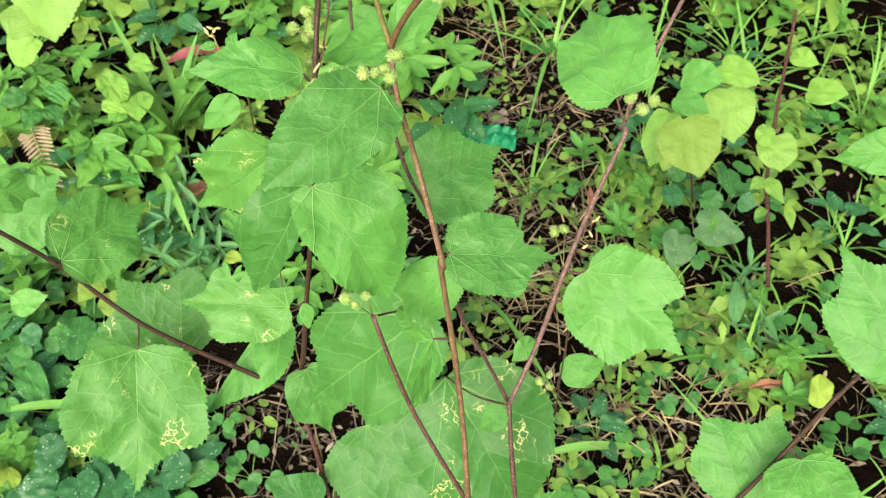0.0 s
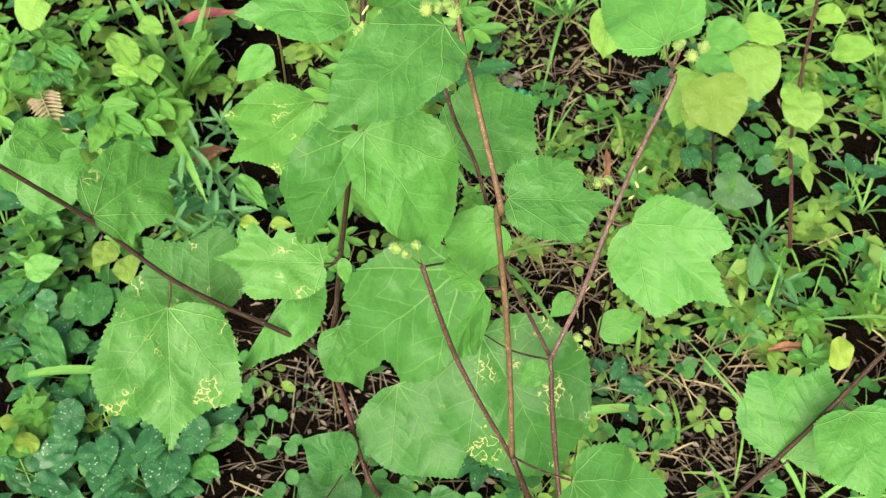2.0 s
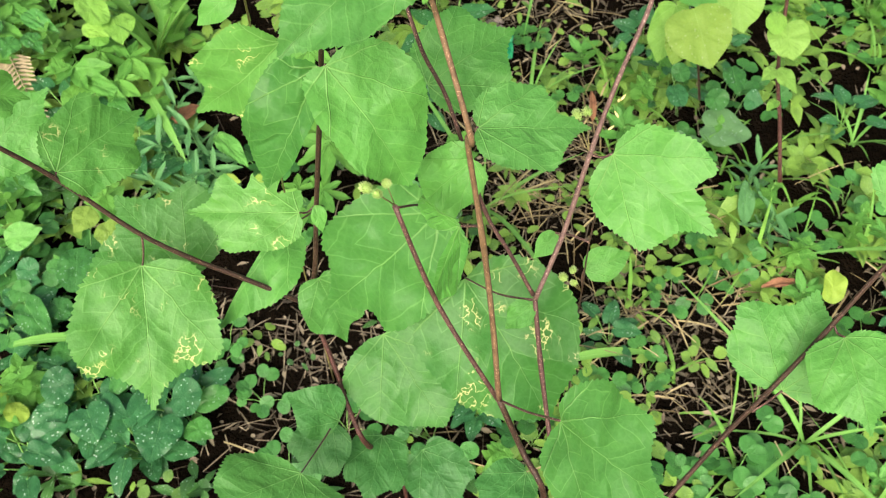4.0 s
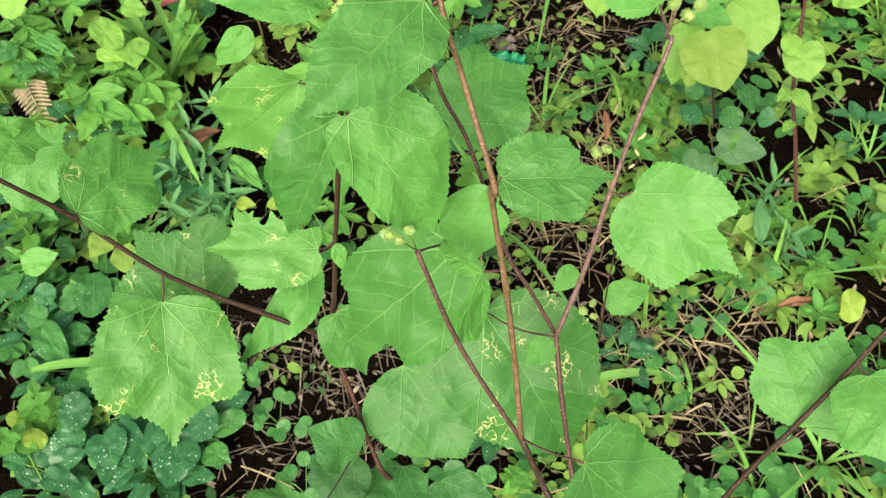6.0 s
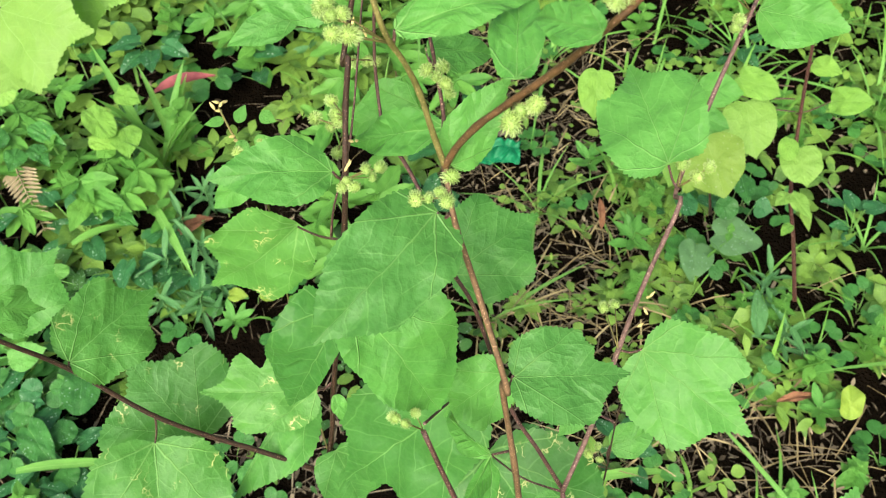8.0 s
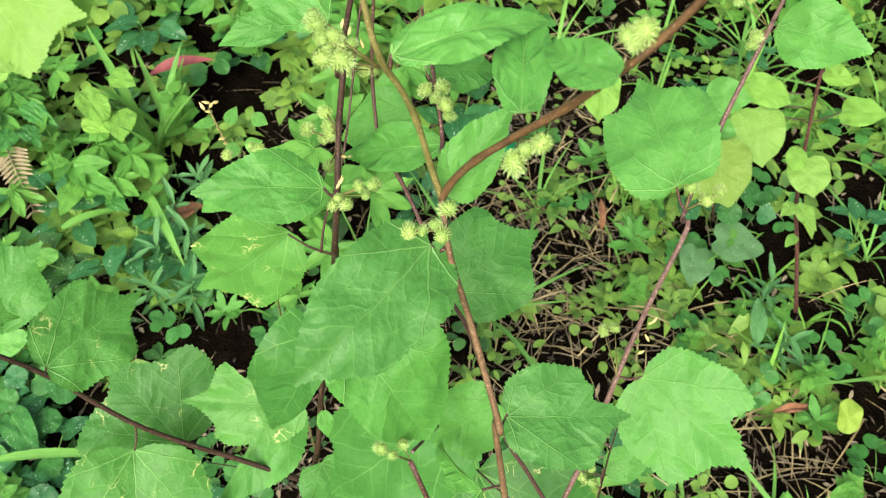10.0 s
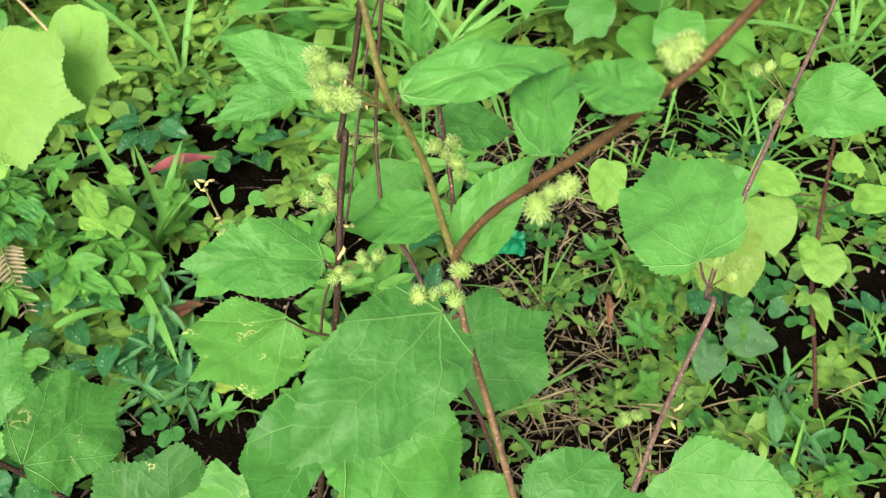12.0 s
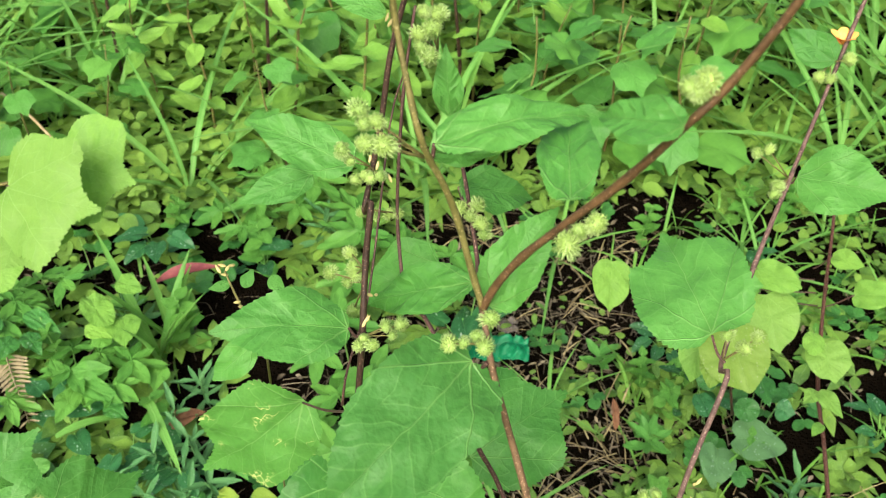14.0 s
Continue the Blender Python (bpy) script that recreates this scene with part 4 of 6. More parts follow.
leaf(right_shrub, (0.2892, 0.3921, 1.0776), (0.2442, 0.4008, 1.0578), 0.0281, (-0.41, -0.63, 0.66), OVATE, leaf_green, 0.08, 0.05)


# ---- weeds and litter on the ground ----
def strip_leaf(verts, faces, uvs, base, heading, tilt, length, width, sag, cup, twist=0.0, profile=(0.12, 0.78, 1.0, 0.72, 0.04)):
    """One small leaf of the undergrowth, three columns wide and folded along its rib, added to the lists."""
    c, s = math.cos(heading), math.sin(heading)
    ct, st = math.cos(tilt), math.sin(tilt)
    k, rows = len(verts), len(profile)
    cw, sw = math.cos(twist), math.sin(twist)
    for i, w in enumerate(profile):
        f = i / (rows - 1)
        along, lift = f * length * ct, f * length * st - sag * length * f * f
        for j in (-1, 0, 1):
            across = j * w * width * 0.5
            h = lift + abs(j) * cup * width * w + across * sw
            across *= cw
            verts.append((base[0] + c * along - s * across, base[1] + s * along + c * across, base[2] + h))
            uvs.append((j * w * width * 0.5 / length, f))
    for i in range(rows - 1):
        a = k + i * 3
        faces += [(a, a + 1, a + 4, a + 3), (a + 1, a + 2, a + 5, a + 4)]


def from_lists(name, verts, faces, uvs, material):
    me = bpy.data.meshes.new(name)
    me.from_pydata(verts, [], faces)
    if uvs:
        flat = np.array(uvs, dtype=np.float32)
        index = np.empty(len(me.loops), dtype=np.int32)
        me.loops.foreach_get("vertex_index", index)
        me.uv_layers.new(name="UVMap").data.foreach_set("uv", flat[index].ravel())
    me.polygons.foreach_set("use_smooth", [True] * len(me.polygons))
    me.materials.append(material)
    return me


ROUNDISH = (0.35, 0.9, 1.0, 0.8, 0.3)
SPEAR = (0.15, 0.7, 1.0, 0.6, 0.03)
BLADE = (0.8, 1.0, 0.9, 0.6, 0.05)


def bare(x, y):
    """How much of the ground lies open here, 0 to 1: a clearing with dry litter, and open soil along the near edge."""
    gap = 1.2 * math.exp(-(((x - 0.13) / 0.20) ** 2 + ((y - 1.45) / 0.26) ** 2))
    gap += 0.9 * math.exp(-(((x - 0.20) / 0.16) ** 2 + ((y - 1.08) / 0.17) ** 2))
    gap += 0.75 * math.exp(-(((x - 0.40) / 0.28) ** 2 + ((y - 0.72) / 0.16) ** 2))
    gap += 0.8 * math.exp(-(((x + 0.22) / 0.20) ** 2 + ((y - 0.68) / 0.15) ** 2))
    gap += 0.5 * math.exp(-(((x + 0.30) / 0.10) ** 2 + ((y - 1.30) / 0.15) ** 2))
    return min(1.0, gap)


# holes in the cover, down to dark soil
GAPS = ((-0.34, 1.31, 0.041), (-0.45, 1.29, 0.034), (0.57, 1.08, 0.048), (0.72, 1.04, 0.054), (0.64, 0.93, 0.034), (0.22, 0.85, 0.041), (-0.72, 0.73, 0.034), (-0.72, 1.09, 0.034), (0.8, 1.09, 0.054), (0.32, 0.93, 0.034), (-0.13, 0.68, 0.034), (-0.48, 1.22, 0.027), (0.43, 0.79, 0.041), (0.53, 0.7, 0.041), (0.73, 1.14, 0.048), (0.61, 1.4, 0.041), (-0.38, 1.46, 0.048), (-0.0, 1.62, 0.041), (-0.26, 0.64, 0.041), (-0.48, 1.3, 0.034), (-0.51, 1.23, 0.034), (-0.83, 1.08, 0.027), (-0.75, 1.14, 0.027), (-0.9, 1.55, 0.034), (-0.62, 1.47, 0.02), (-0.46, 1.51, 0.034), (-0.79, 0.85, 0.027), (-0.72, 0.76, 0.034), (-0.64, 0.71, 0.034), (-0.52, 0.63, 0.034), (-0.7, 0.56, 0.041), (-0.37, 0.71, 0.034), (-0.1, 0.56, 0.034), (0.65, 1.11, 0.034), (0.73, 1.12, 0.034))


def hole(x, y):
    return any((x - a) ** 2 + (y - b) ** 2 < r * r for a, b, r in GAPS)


def weed(name, label, group):
    """The root of a small plant of a kind, built about the origin; copies are put out later."""
    ob = new(name)
    ob.empty_display_size = 0.01
    return tagged(ob, label, "weed", group)


def weed_stem(root, points, r0, r1, material):
    return part("stem", tube_mesh("stem", points, r0, r1, 5, 0.1, 2), material, root)


def weed_leaf(root, me, material, base, heading, tilt, roll=0.0, size=1.0, name="leaf"):
    ob = part(name, me, material, root)
    ob.matrix_local = Matrix.Translation(base) @ Euler((0, 0, heading - math.pi / 2)).to_matrix().to_4x4() @ Euler((tilt, 0, 0)).to_matrix().to_4x4() @ Euler((0, roll, 0)).to_matrix().to_4x4() @ Matrix.Scale(size, 4)
    return ob


def small_leaves(name, shape, length, width, fold, droop, count=22, rings=3):
    return [leaf_mesh(name, shape, length, width, fold, droop, 0.12, count, rings, 40 + k) for k in range(3)]


KINDS = {}


def kind_palmate():
    root = weed("palmate_weed", "light green weed with fingered leaves on thin stalks", "palmate weeds")
    r, me = random.Random(1), small_leaves("leaflet", LANCE, 0.068, 0.026, 0.10, -0.06)
    for k in range(3):
        a = 2.09 * k + r.uniform(-0.4, 0.4)
        top = Vector((0.045 * math.cos(a), 0.045 * math.sin(a), r.uniform(0.05, 0.12)))
        weed_stem(root, [(0, 0, -0.005), top * 0.5 + Vector((0, 0, 0.01)), top], 0.0016, 0.0011, leaf_weed)
        for j in range(6):
            weed_leaf(root, me[j % 3], leaf_weed, top, a + (j - 2.5) * 0.82, r.uniform(-0.35, 0.15), r.uniform(-0.3, 0.3), r.uniform(0.75, 1.1), "leaflet")
    return root


def kind_clover():
    root = weed("clover_weed", "low weed with paired round green leaves", "clover weeds")
    r, me = random.Random(2), small_leaves("leaf", ROUND, 0.030, 0.028, 0.12, 0.02, 18)
    for k in range(5):
        a = 1.26 * k + r.uniform(-0.4, 0.4)
        d = r.uniform(0.015, 0.05)
        top = Vector((d * math.cos(a), d * math.sin(a), r.uniform(0.025, 0.065)))
        weed_stem(root, [(0, 0, -0.005), top * 0.5 + Vector((0, 0, 0.008)), top], 0.0010, 0.0007, leaf_weed)
        for j in range(3 if k % 2 else 2):
            weed_leaf(root, me[j], leaf_mid, top, a + (j - 0.7) * 1.5, r.uniform(-0.25, 0.3), r.uniform(-0.3, 0.3), r.uniform(0.7, 1.15))
    return root


def kind_broadleaf():
    root = weed("broadleaf_weed", "dark green broad-leaved weed beaded with rain drops", "broadleaf weeds")
    r, me = random.Random(3), small_leaves("leaf", HEART, 0.058, 0.038, 0.10, 0.05, 26, 4)
    for k in range(7):
        a = 2.4 * k
        d = r.uniform(0.012, 0.045)
        top = Vector((d * math.cos(a), d * math.sin(a), r.uniform(0.03, 0.085)))
        weed_stem(root, [(0, 0, -0.005), top * 0.5, top], 0.0014, 0.0010, leaf_weed)
        weed_leaf(root, me[k % 3], leaf_dark, top, a, r.uniform(-0.45, 0.2), r.uniform(-0.3, 0.3), r.uniform(0.7, 1.1))
    return root


def kind_ovate():
    root = weed("ovate_weed", "upright weed with paired oval bright green leaves", "oval-leaved weeds")
    r, me = random.Random(4), small_leaves("leaf", OVATE, 0.044, 0.030, 0.10, -0.03, 24, 3)
    weed_stem(root, [(0, 0, -0.005), (0.006, 0.002, 0.05), (0.010, -0.004, 0.12)], 0.0018, 0.0011, leaf_weed)
    for k in range(6):
        h = 0.022 + 0.018 * k
        for s in (0, math.pi):
            weed_leaf(root, me[k % 3], leaf_weed, (0.006, 0, h), 1.57 * k + s + r.uniform(-0.3, 0.3), r.uniform(-0.1, 0.45), r.uniform(-0.3, 0.3), 1.1 - 0.09 * k)
    return root


def kind_lance():
    root = weed("lance_weed", "blue-green weed with narrow drooping leaves", "narrow-leaved weeds")
    r, me = random.Random(5), small_leaves("leaf", LANCE, 0.060, 0.013, 0.10, -0.05, 16, 2)
    weed_stem(root, [(0, 0, -0.005), (-0.006, 0.004, 0.05), (0.0, 0.010, 0.10)], 0.0016, 0.0010, leaf_blue)
    for k in range(13):
        weed_leaf(root, me[k % 3], leaf_blue, (-0.003, 0.004, 0.02 + 0.0065 * k), 2.4 * k, r.uniform(-0.2, 0.7), r.uniform(-0.4, 0.4), r.uniform(0.7, 1.15))
    return root


def kind_star():
    root = weed("star_weed", "small yellow-green weed with a star of leaves", "star weeds")
    r, me = random.Random(6), small_leaves("leaf", LANCE, 0.042, 0.016, 0.10, -0.03, 16, 2)
    weed_stem(root, [(0, 0, -0.005), (0.002, 0.002, 0.03), (0.0, 0.0, 0.06)], 0.0014, 0.0010, leaf_weed)
    for k in range(9):
        weed_leaf(root, me[k % 3], leaf_young, (0, 0, 0.035 + 0.003 * k), 2.4 * k, r.uniform(-0.05, 0.6), r.uniform(-0.3, 0.3), r.uniform(0.75, 1.15))
    return root


def kind_tall():
    root = weed("tall_weed", "tall leafy green weed with pointed leaves", "tall weeds")
    r, me = random.Random(7), small_leaves("leaf", OVATE, 0.075, 0.034, 0.10, -0.06, 24, 3)
    weed_stem(root, [(0, 0, -0.01), (0.01, 0.005, 0.12), (0.0, 0.015, 0.24), (0.02, 0.01, 0.34)], 0.0028, 0.0014, bark_olive)
    for k in range(13):
        weed_leaf(root, me[k % 3], leaf_fresh, (0.006, 0.008, 0.05 + 0.022 * k), 2.4 * k, r.uniform(-0.3, 0.5), r.uniform(-0.4, 0.4), 1.15 - 0.03 * k)
    return root


def kind_grass():
    root = weed("grass_tuft", "tuft of arching broad grass blades", "grass tufts")
    r = random.Random(8)
    meshes = []
    for k in range(4):
        v, f, u = [], [], []
        strip_leaf(v, f, u, (0, 0, 0), math.pi / 2, 0.0, 0.24, 0.0095, 0.55 + 0.15 * k, 0.18, 0, (0.6, 0.9, 1.0, 1.0, 0.9, 0.75, 0.5, 0.04))
        meshes.append(from_lists("blade", v, f, u, grass_solo))
    for k in range(9):
        weed_leaf(root, meshes[k % 4], grass_solo, (r.uniform(-0.006, 0.006), r.uniform(-0.006, 0.006), 0), 2.4 * k, r.uniform(0.8, 1.4), r.uniform(-0.3, 0.3), r.uniform(0.55, 1.1), "blade")
    return root


def kind_broad_grass():
    root = weed("broad_grass", "upright clump of broad pale green grass blades", "broad grasses")
    r = random.Random(9)
    for k in range(6):
        v, f, u = [], [], []
        strip_leaf(v, f, u, (0, 0, 0), math.pi / 2, 0.0, r.uniform(0.14, 0.30), 0.017, r.uniform(0.05, 0.3), 0.22, 0, (0.7, 1.0, 1.0, 1.0, 0.95, 0.8, 0.5, 0.04))
        weed_leaf(root, from_lists("blade", v, f, u, grass_solo), grass_solo, (r.uniform(-0.012, 0.012), r.uniform(-0.012, 0.012), 0), 2.4 * k, r.uniform(1.15, 1.5), r.uniform(-0.6, 0.6), 1.0, "blade")
    return root


def kind_reed():
    root = weed("reed_clump", "tall clump of long arching pale green blades", "reed clumps")
    r = random.Random(10)
    meshes = []
    for k in range(4):
        v, f, u = [], [], []
        strip_leaf(v, f, u, (0, 0, 0), math.pi / 2, 0.0, 0.42, 0.013, 0.35 + 0.2 * k, 0.2, 0, (0.5, 0.8, 0.95, 1.0, 1.0, 0.95, 0.85, 0.7, 0.5, 0.25, 0.03))
        meshes.append(from_lists("blade", v, f, u, grass_solo))
    for k in range(9):
        weed_leaf(root, meshes[k % 4], grass_solo, (r.uniform(-0.015, 0.015), r.uniform(-0.015, 0.015), 0), 2.4 * k + r.uniform(-0.4, 0.4), r.uniform(0.75, 1.45), r.uniform(-0.5, 0.5), r.uniform(0.6, 1.1), "blade")
    return root


def kind_lobed():
    root = weed("lobed_weed", "upright weed with broad lobed green leaves", "lobed weeds")
    r, me = random.Random(12), small_leaves("leaf", LOBED, 0.085, 0.080, 0.10, 0.08, 60, 4)
    weed_stem(root, [(0, 0, -0.01), (0.008, 0.004, 0.10), (-0.004, 0.012, 0.2), (0.008, 0.014, 0.30)], 0.0028, 0.0014, bark_olive)
    for k in range(8):
        h, a = 0.06 + 0.032 * k, 2.4 * k
        base = Vector((0.035 * math.cos(a), 0.035 * math.sin(a), h + 0.02))
        weed_stem(root, [(0.004, 0.006, h), base * 0.5 + Vector((0.002, 0.003, h * 0.5 + 0.002)), base], 0.0012, 0.0009, leaf_weed)
        weed_leaf(root, me[k % 3], leaf_green if k % 3 else leaf_weed, base, a, r.uniform(-0.6, 0.1), r.uniform(-0.4, 0.4), 1.1 - 0.05 * k)
    return root


MAKERS = {"REED": kind_reed, "LOBED_WEED": kind_lobed, "PALMATE": kind_palmate, "CLOVER": kind_clover, "BROADLEAF": kind_broadleaf, "OVATE_WEED": kind_ovate, "LANCE_WEED": kind_lance, "STAR_WEED": kind_star, "GRASS_TUFT": kind_grass, "TALL": kind_tall, "BROAD_GRASS": kind_broad_grass}
REED, LOBED_WEED, PALMATE, CLOVER, BROADLEAF, OVATE_WEED, LANCE_WEED, STAR_WEED, GRASS_TUFT, TALL, BROAD_GRASS = MAKERS
tilt_rng = random.Random(21)


def plant_out(kind, x, y, turn, size):
    """Puts one more weed of a kind on the ground; the first is the built one itself."""
    m = Matrix.Translation((x, y, ground_height(x, y))) @ Euler((tilt_rng.uniform(-0.2, 0.2), tilt_rng.uniform(-0.2, 0.2), turn)).to_matrix().to_4x4()
    if kind not in KINDS:
        KINDS[kind] = MAKERS[kind]()
        KINDS[kind].matrix_basis = m @ Matrix.Scale(size, 4)
        return KINDS[kind]
    ob = copy_thing(KINDS[kind], m)
    ob.scale = (size, size, size)
    return ob


# weeds that stand out
plant_out(PALMATE, -0.665, 1.234, 0.3, 1.0)
plant_out(PALMATE, -0.841, 1.387, 1.2, 0.9)
plant_out(PALMATE, -0.749, 1.411, 2.2, 0.85)
plant_out(PALMATE, -0.440, 1.614, 0.7, 0.9)
plant_out(BROADLEAF, -0.484, 0.575, 2.0, 1.0)
plant_out(BROADLEAF, -0.632, 0.740, 2.0, 0.9)
plant_out(BROADLEAF, -0.640, 0.564, 1.0, 0.9)
plant_out(CLOVER, -0.620, 0.608, 1.0, 0.9)
plant_out(PALMATE, -0.224, 0.954, 0.4, 0.75)
plant_out(CLOVER, -0.715, 0.863, 0, 1.0)
plant_out(CLOVER, -0.735, 0.901, 2, 1.0)
plant_out(CLOVER, -0.626, 0.859, 1, 1.1)
plant_out(CLOVER, -0.705, 0.845, 1.4, 1.0)
plant_out(CLOVER, -0.723, 0.784, 0.2, 1.0)
plant_out(CLOVER, 0.668, 0.688, 1, 0.9)
plant_out(CLOVER, 0.439, 0.513, 2.0, 1.0)
plant_out(CLOVER, 0.492, 0.477, 0.3, 0.9)
plant_out(CLOVER, 0.405, 0.463, 2.3, 1)
plant_out(CLOVER, -0.364, 0.729, 0.9, 0.75)
plant_out(CLOVER, -0.388, 0.682, 1.9, 0.7)
plant_out(CLOVER, -0.303, 0.632, 1.1, 0.75)
plant_out(CLOVER, 0.445, 1.292, 0.4, 0.9)
plant_out(CLOVER, 0.476, 1.185, 1.4, 0.9)
plant_out(CLOVER, 0.538, 1.173, 2.4, 0.9)
plant_out(CLOVER, 0.208, 1.181, 0.9, 0.8)
plant_out(CLOVER, 0.454, 0.855, 1.3, 0.8)
plant_out(CLOVER, 0.393, 0.919, 0.2, 0.8)
plant_out(CLOVER, 0.170, 1.330, 0.1, 0.7)
plant_out(CLOVER, 0.603, 0.879, 0.4, 0.8)
plant_out(CLOVER, 0.694, 0.946, 0.9, 0.8)
plant_out(BROADLEAF, -0.540, 0.605, 0, 1.0)
plant_out(BROADLEAF, -0.591, 0.653, 1.0, 0.9)
plant_out(BROADLEAF, -0.427, 0.618, 2.0, 1.0)
plant_out(BROADLEAF, -0.472, 0.549, 2.8, 1.1)
plant_out(BROADLEAF, -0.684, 0.723, 0.6, 0.8)
plant_out(BROADLEAF, -0.681, 0.765, 1.5, 0.9)
plant_out(BROADLEAF, -0.370, 1.533, 0.3, 1)
plant_out(BROADLEAF, -0.882, 1.574, 0.8, 1.1)
plant_out(BROADLEAF, 0.729, 1.112, 0.8, 0.8)
plant_out(BROADLEAF, 0.259, 0.710, 0.3, 0.75)
plant_out(OVATE_WEED, -0.618, 1.391, 0, 1.0)
plant_out(OVATE_WEED, -0.641, 1.332, 1, 0.9)
plant_out(OVATE_WEED, -0.564, 1.629, 0.6, 1)
plant_out(OVATE_WEED, -0.692, 0.666, 0.4, 0.9)
plant_out(OVATE_WEED, -0.726, 0.947, 2.2, 1.1)
plant_out(OVATE_WEED, -0.592, 0.983, 0.3, 1.0)
plant_out(OVATE_WEED, 0.357, 1.170, 0.3, 0.8)
plant_out(OVATE_WEED, 0.405, 1.224, 2.1, 0.8)
plant_out(OVATE_WEED, 0.576, 0.836, 0.9, 0.8)
plant_out(OVATE_WEED, 0.541, 0.921, 0.5, 0.8)
plant_out(OVATE_WEED, 0.676, 0.858, 2.5, 0.9)
plant_out(LANCE_WEED, -0.474, 1.069, 0, 1)
plant_out(LANCE_WEED, -0.425, 1.094, 1.1, 1)
plant_out(LANCE_WEED, -0.495, 1.008, 2.0, 0.9)
plant_out(LANCE_WEED, -0.396, 1.034, 2.6, 0.9)
plant_out(LANCE_WEED, -0.442, 0.997, 0.4, 0.9)
plant_out(LANCE_WEED, -0.477, 1.157, 0.8, 0.9)
plant_out(LANCE_WEED, 0.528, 0.966, 0.4, 0.9)
plant_out(LANCE_WEED, 0.544, 0.878, 1.2, 0.9)
plant_out(STAR_WEED, 0.271, 1.255, 0.2, 1.0)
plant_out(STAR_WEED, 0.320, 1.118, 1.4, 0.8)
plant_out(STAR_WEED, 0.312, 1.088, 0.9, 1.1)
plant_out(BROAD_GRASS, -0.542, 1.305, 0, 1.0)
plant_out(BROAD_GRASS, -0.526, 1.355, 1, 0.8)
plant_out(OVATE_WEED, -0.688, 0.592, 1, 1.0)
plant_out(OVATE_WEED, -0.671, 0.647, 2, 1.0)
plant_out(STAR_WEED, -0.664, 0.656, 0, 1.0)
plant_out(GRASS_TUFT, 0.610, 1.581, 0.3, 0.8)
plant_out(GRASS_TUFT, 0.796, 1.617, 1.3, 0.8)
plant_out(GRASS_TUFT, 0.841, 1.384, 2.0, 0.8)
plant_out(GRASS_TUFT, 0.742, 1.076, 1.0, 0.7)
plant_out(CLOVER, 0.368, 0.781, 1.1, 0.8)
plant_out(CLOVER, 0.478, 0.824, 2.1, 0.8)
plant_out(GRASS_TUFT, 0.165, 1.180, 0.5, 0.7)
plant_out(GRASS_TUFT, 0.636, 1.517, 2.2, 0.8)
plant_out(GRASS_TUFT, 0.224, 1.543, 0.4, 0.8)

# the rest of the weeds, by patch
rng = random.Random(11)
taken = []
for i in range(3000):
    y = 0.42 + 2.9 * rng.random() ** 0.9
    x = rng.uniform(-1, 1) * (0.62 + 0.42 * y)
    if rng.random() < 1.1 * bare(x, y) or hole(x, y) or len(taken) > 330:
        continue
    space = 0.05 + 0.028 * y
    if any((x - a) ** 2 + (y - b) ** 2 < space * space for a, b in taken):
        continue
    taken.append((x, y))
    zone = noise.noise((x * 1.7, y * 1.7, 4)) + rng.uniform(-0.5, 0.5)
    if y > 1.75:
        kind = TALL if zone > 0.25 else LOBED_WEED if zone > 0.0 else REED if zone > -0.45 else PALMATE if zone > -0.6 else GRASS_TUFT
        size = rng.uniform(0.9, 1.6)
    elif x < 0.05:
        kind = PALMATE if zone > 0.25 and y > 0.95 else OVATE_WEED if zone > 0.0 and y > 0.9 else BROADLEAF if zone > -0.3 else LANCE_WEED if zone > -0.45 else CLOVER
        size = rng.uniform(0.85, 1.3)
        if y < 1.0:
            if rng.random() < 0.62:
                continue
            kind = BROADLEAF if zone > 0.1 else STAR_WEED if zone > -0.1 else LANCE_WEED if zone > -0.2 else CLOVER
            size = 0.85 * size
    else:
        kind = CLOVER if zone > 0.15 else OVATE_WEED if zone > -0.1 else GRASS_TUFT if zone > -0.2 else BROADLEAF if zone > -0.42 else STAR_WEED
        size = rng.uniform(0.65, 1.0)
    plant_out(kind, x, y, rng.uniform(0, 6.28), size)

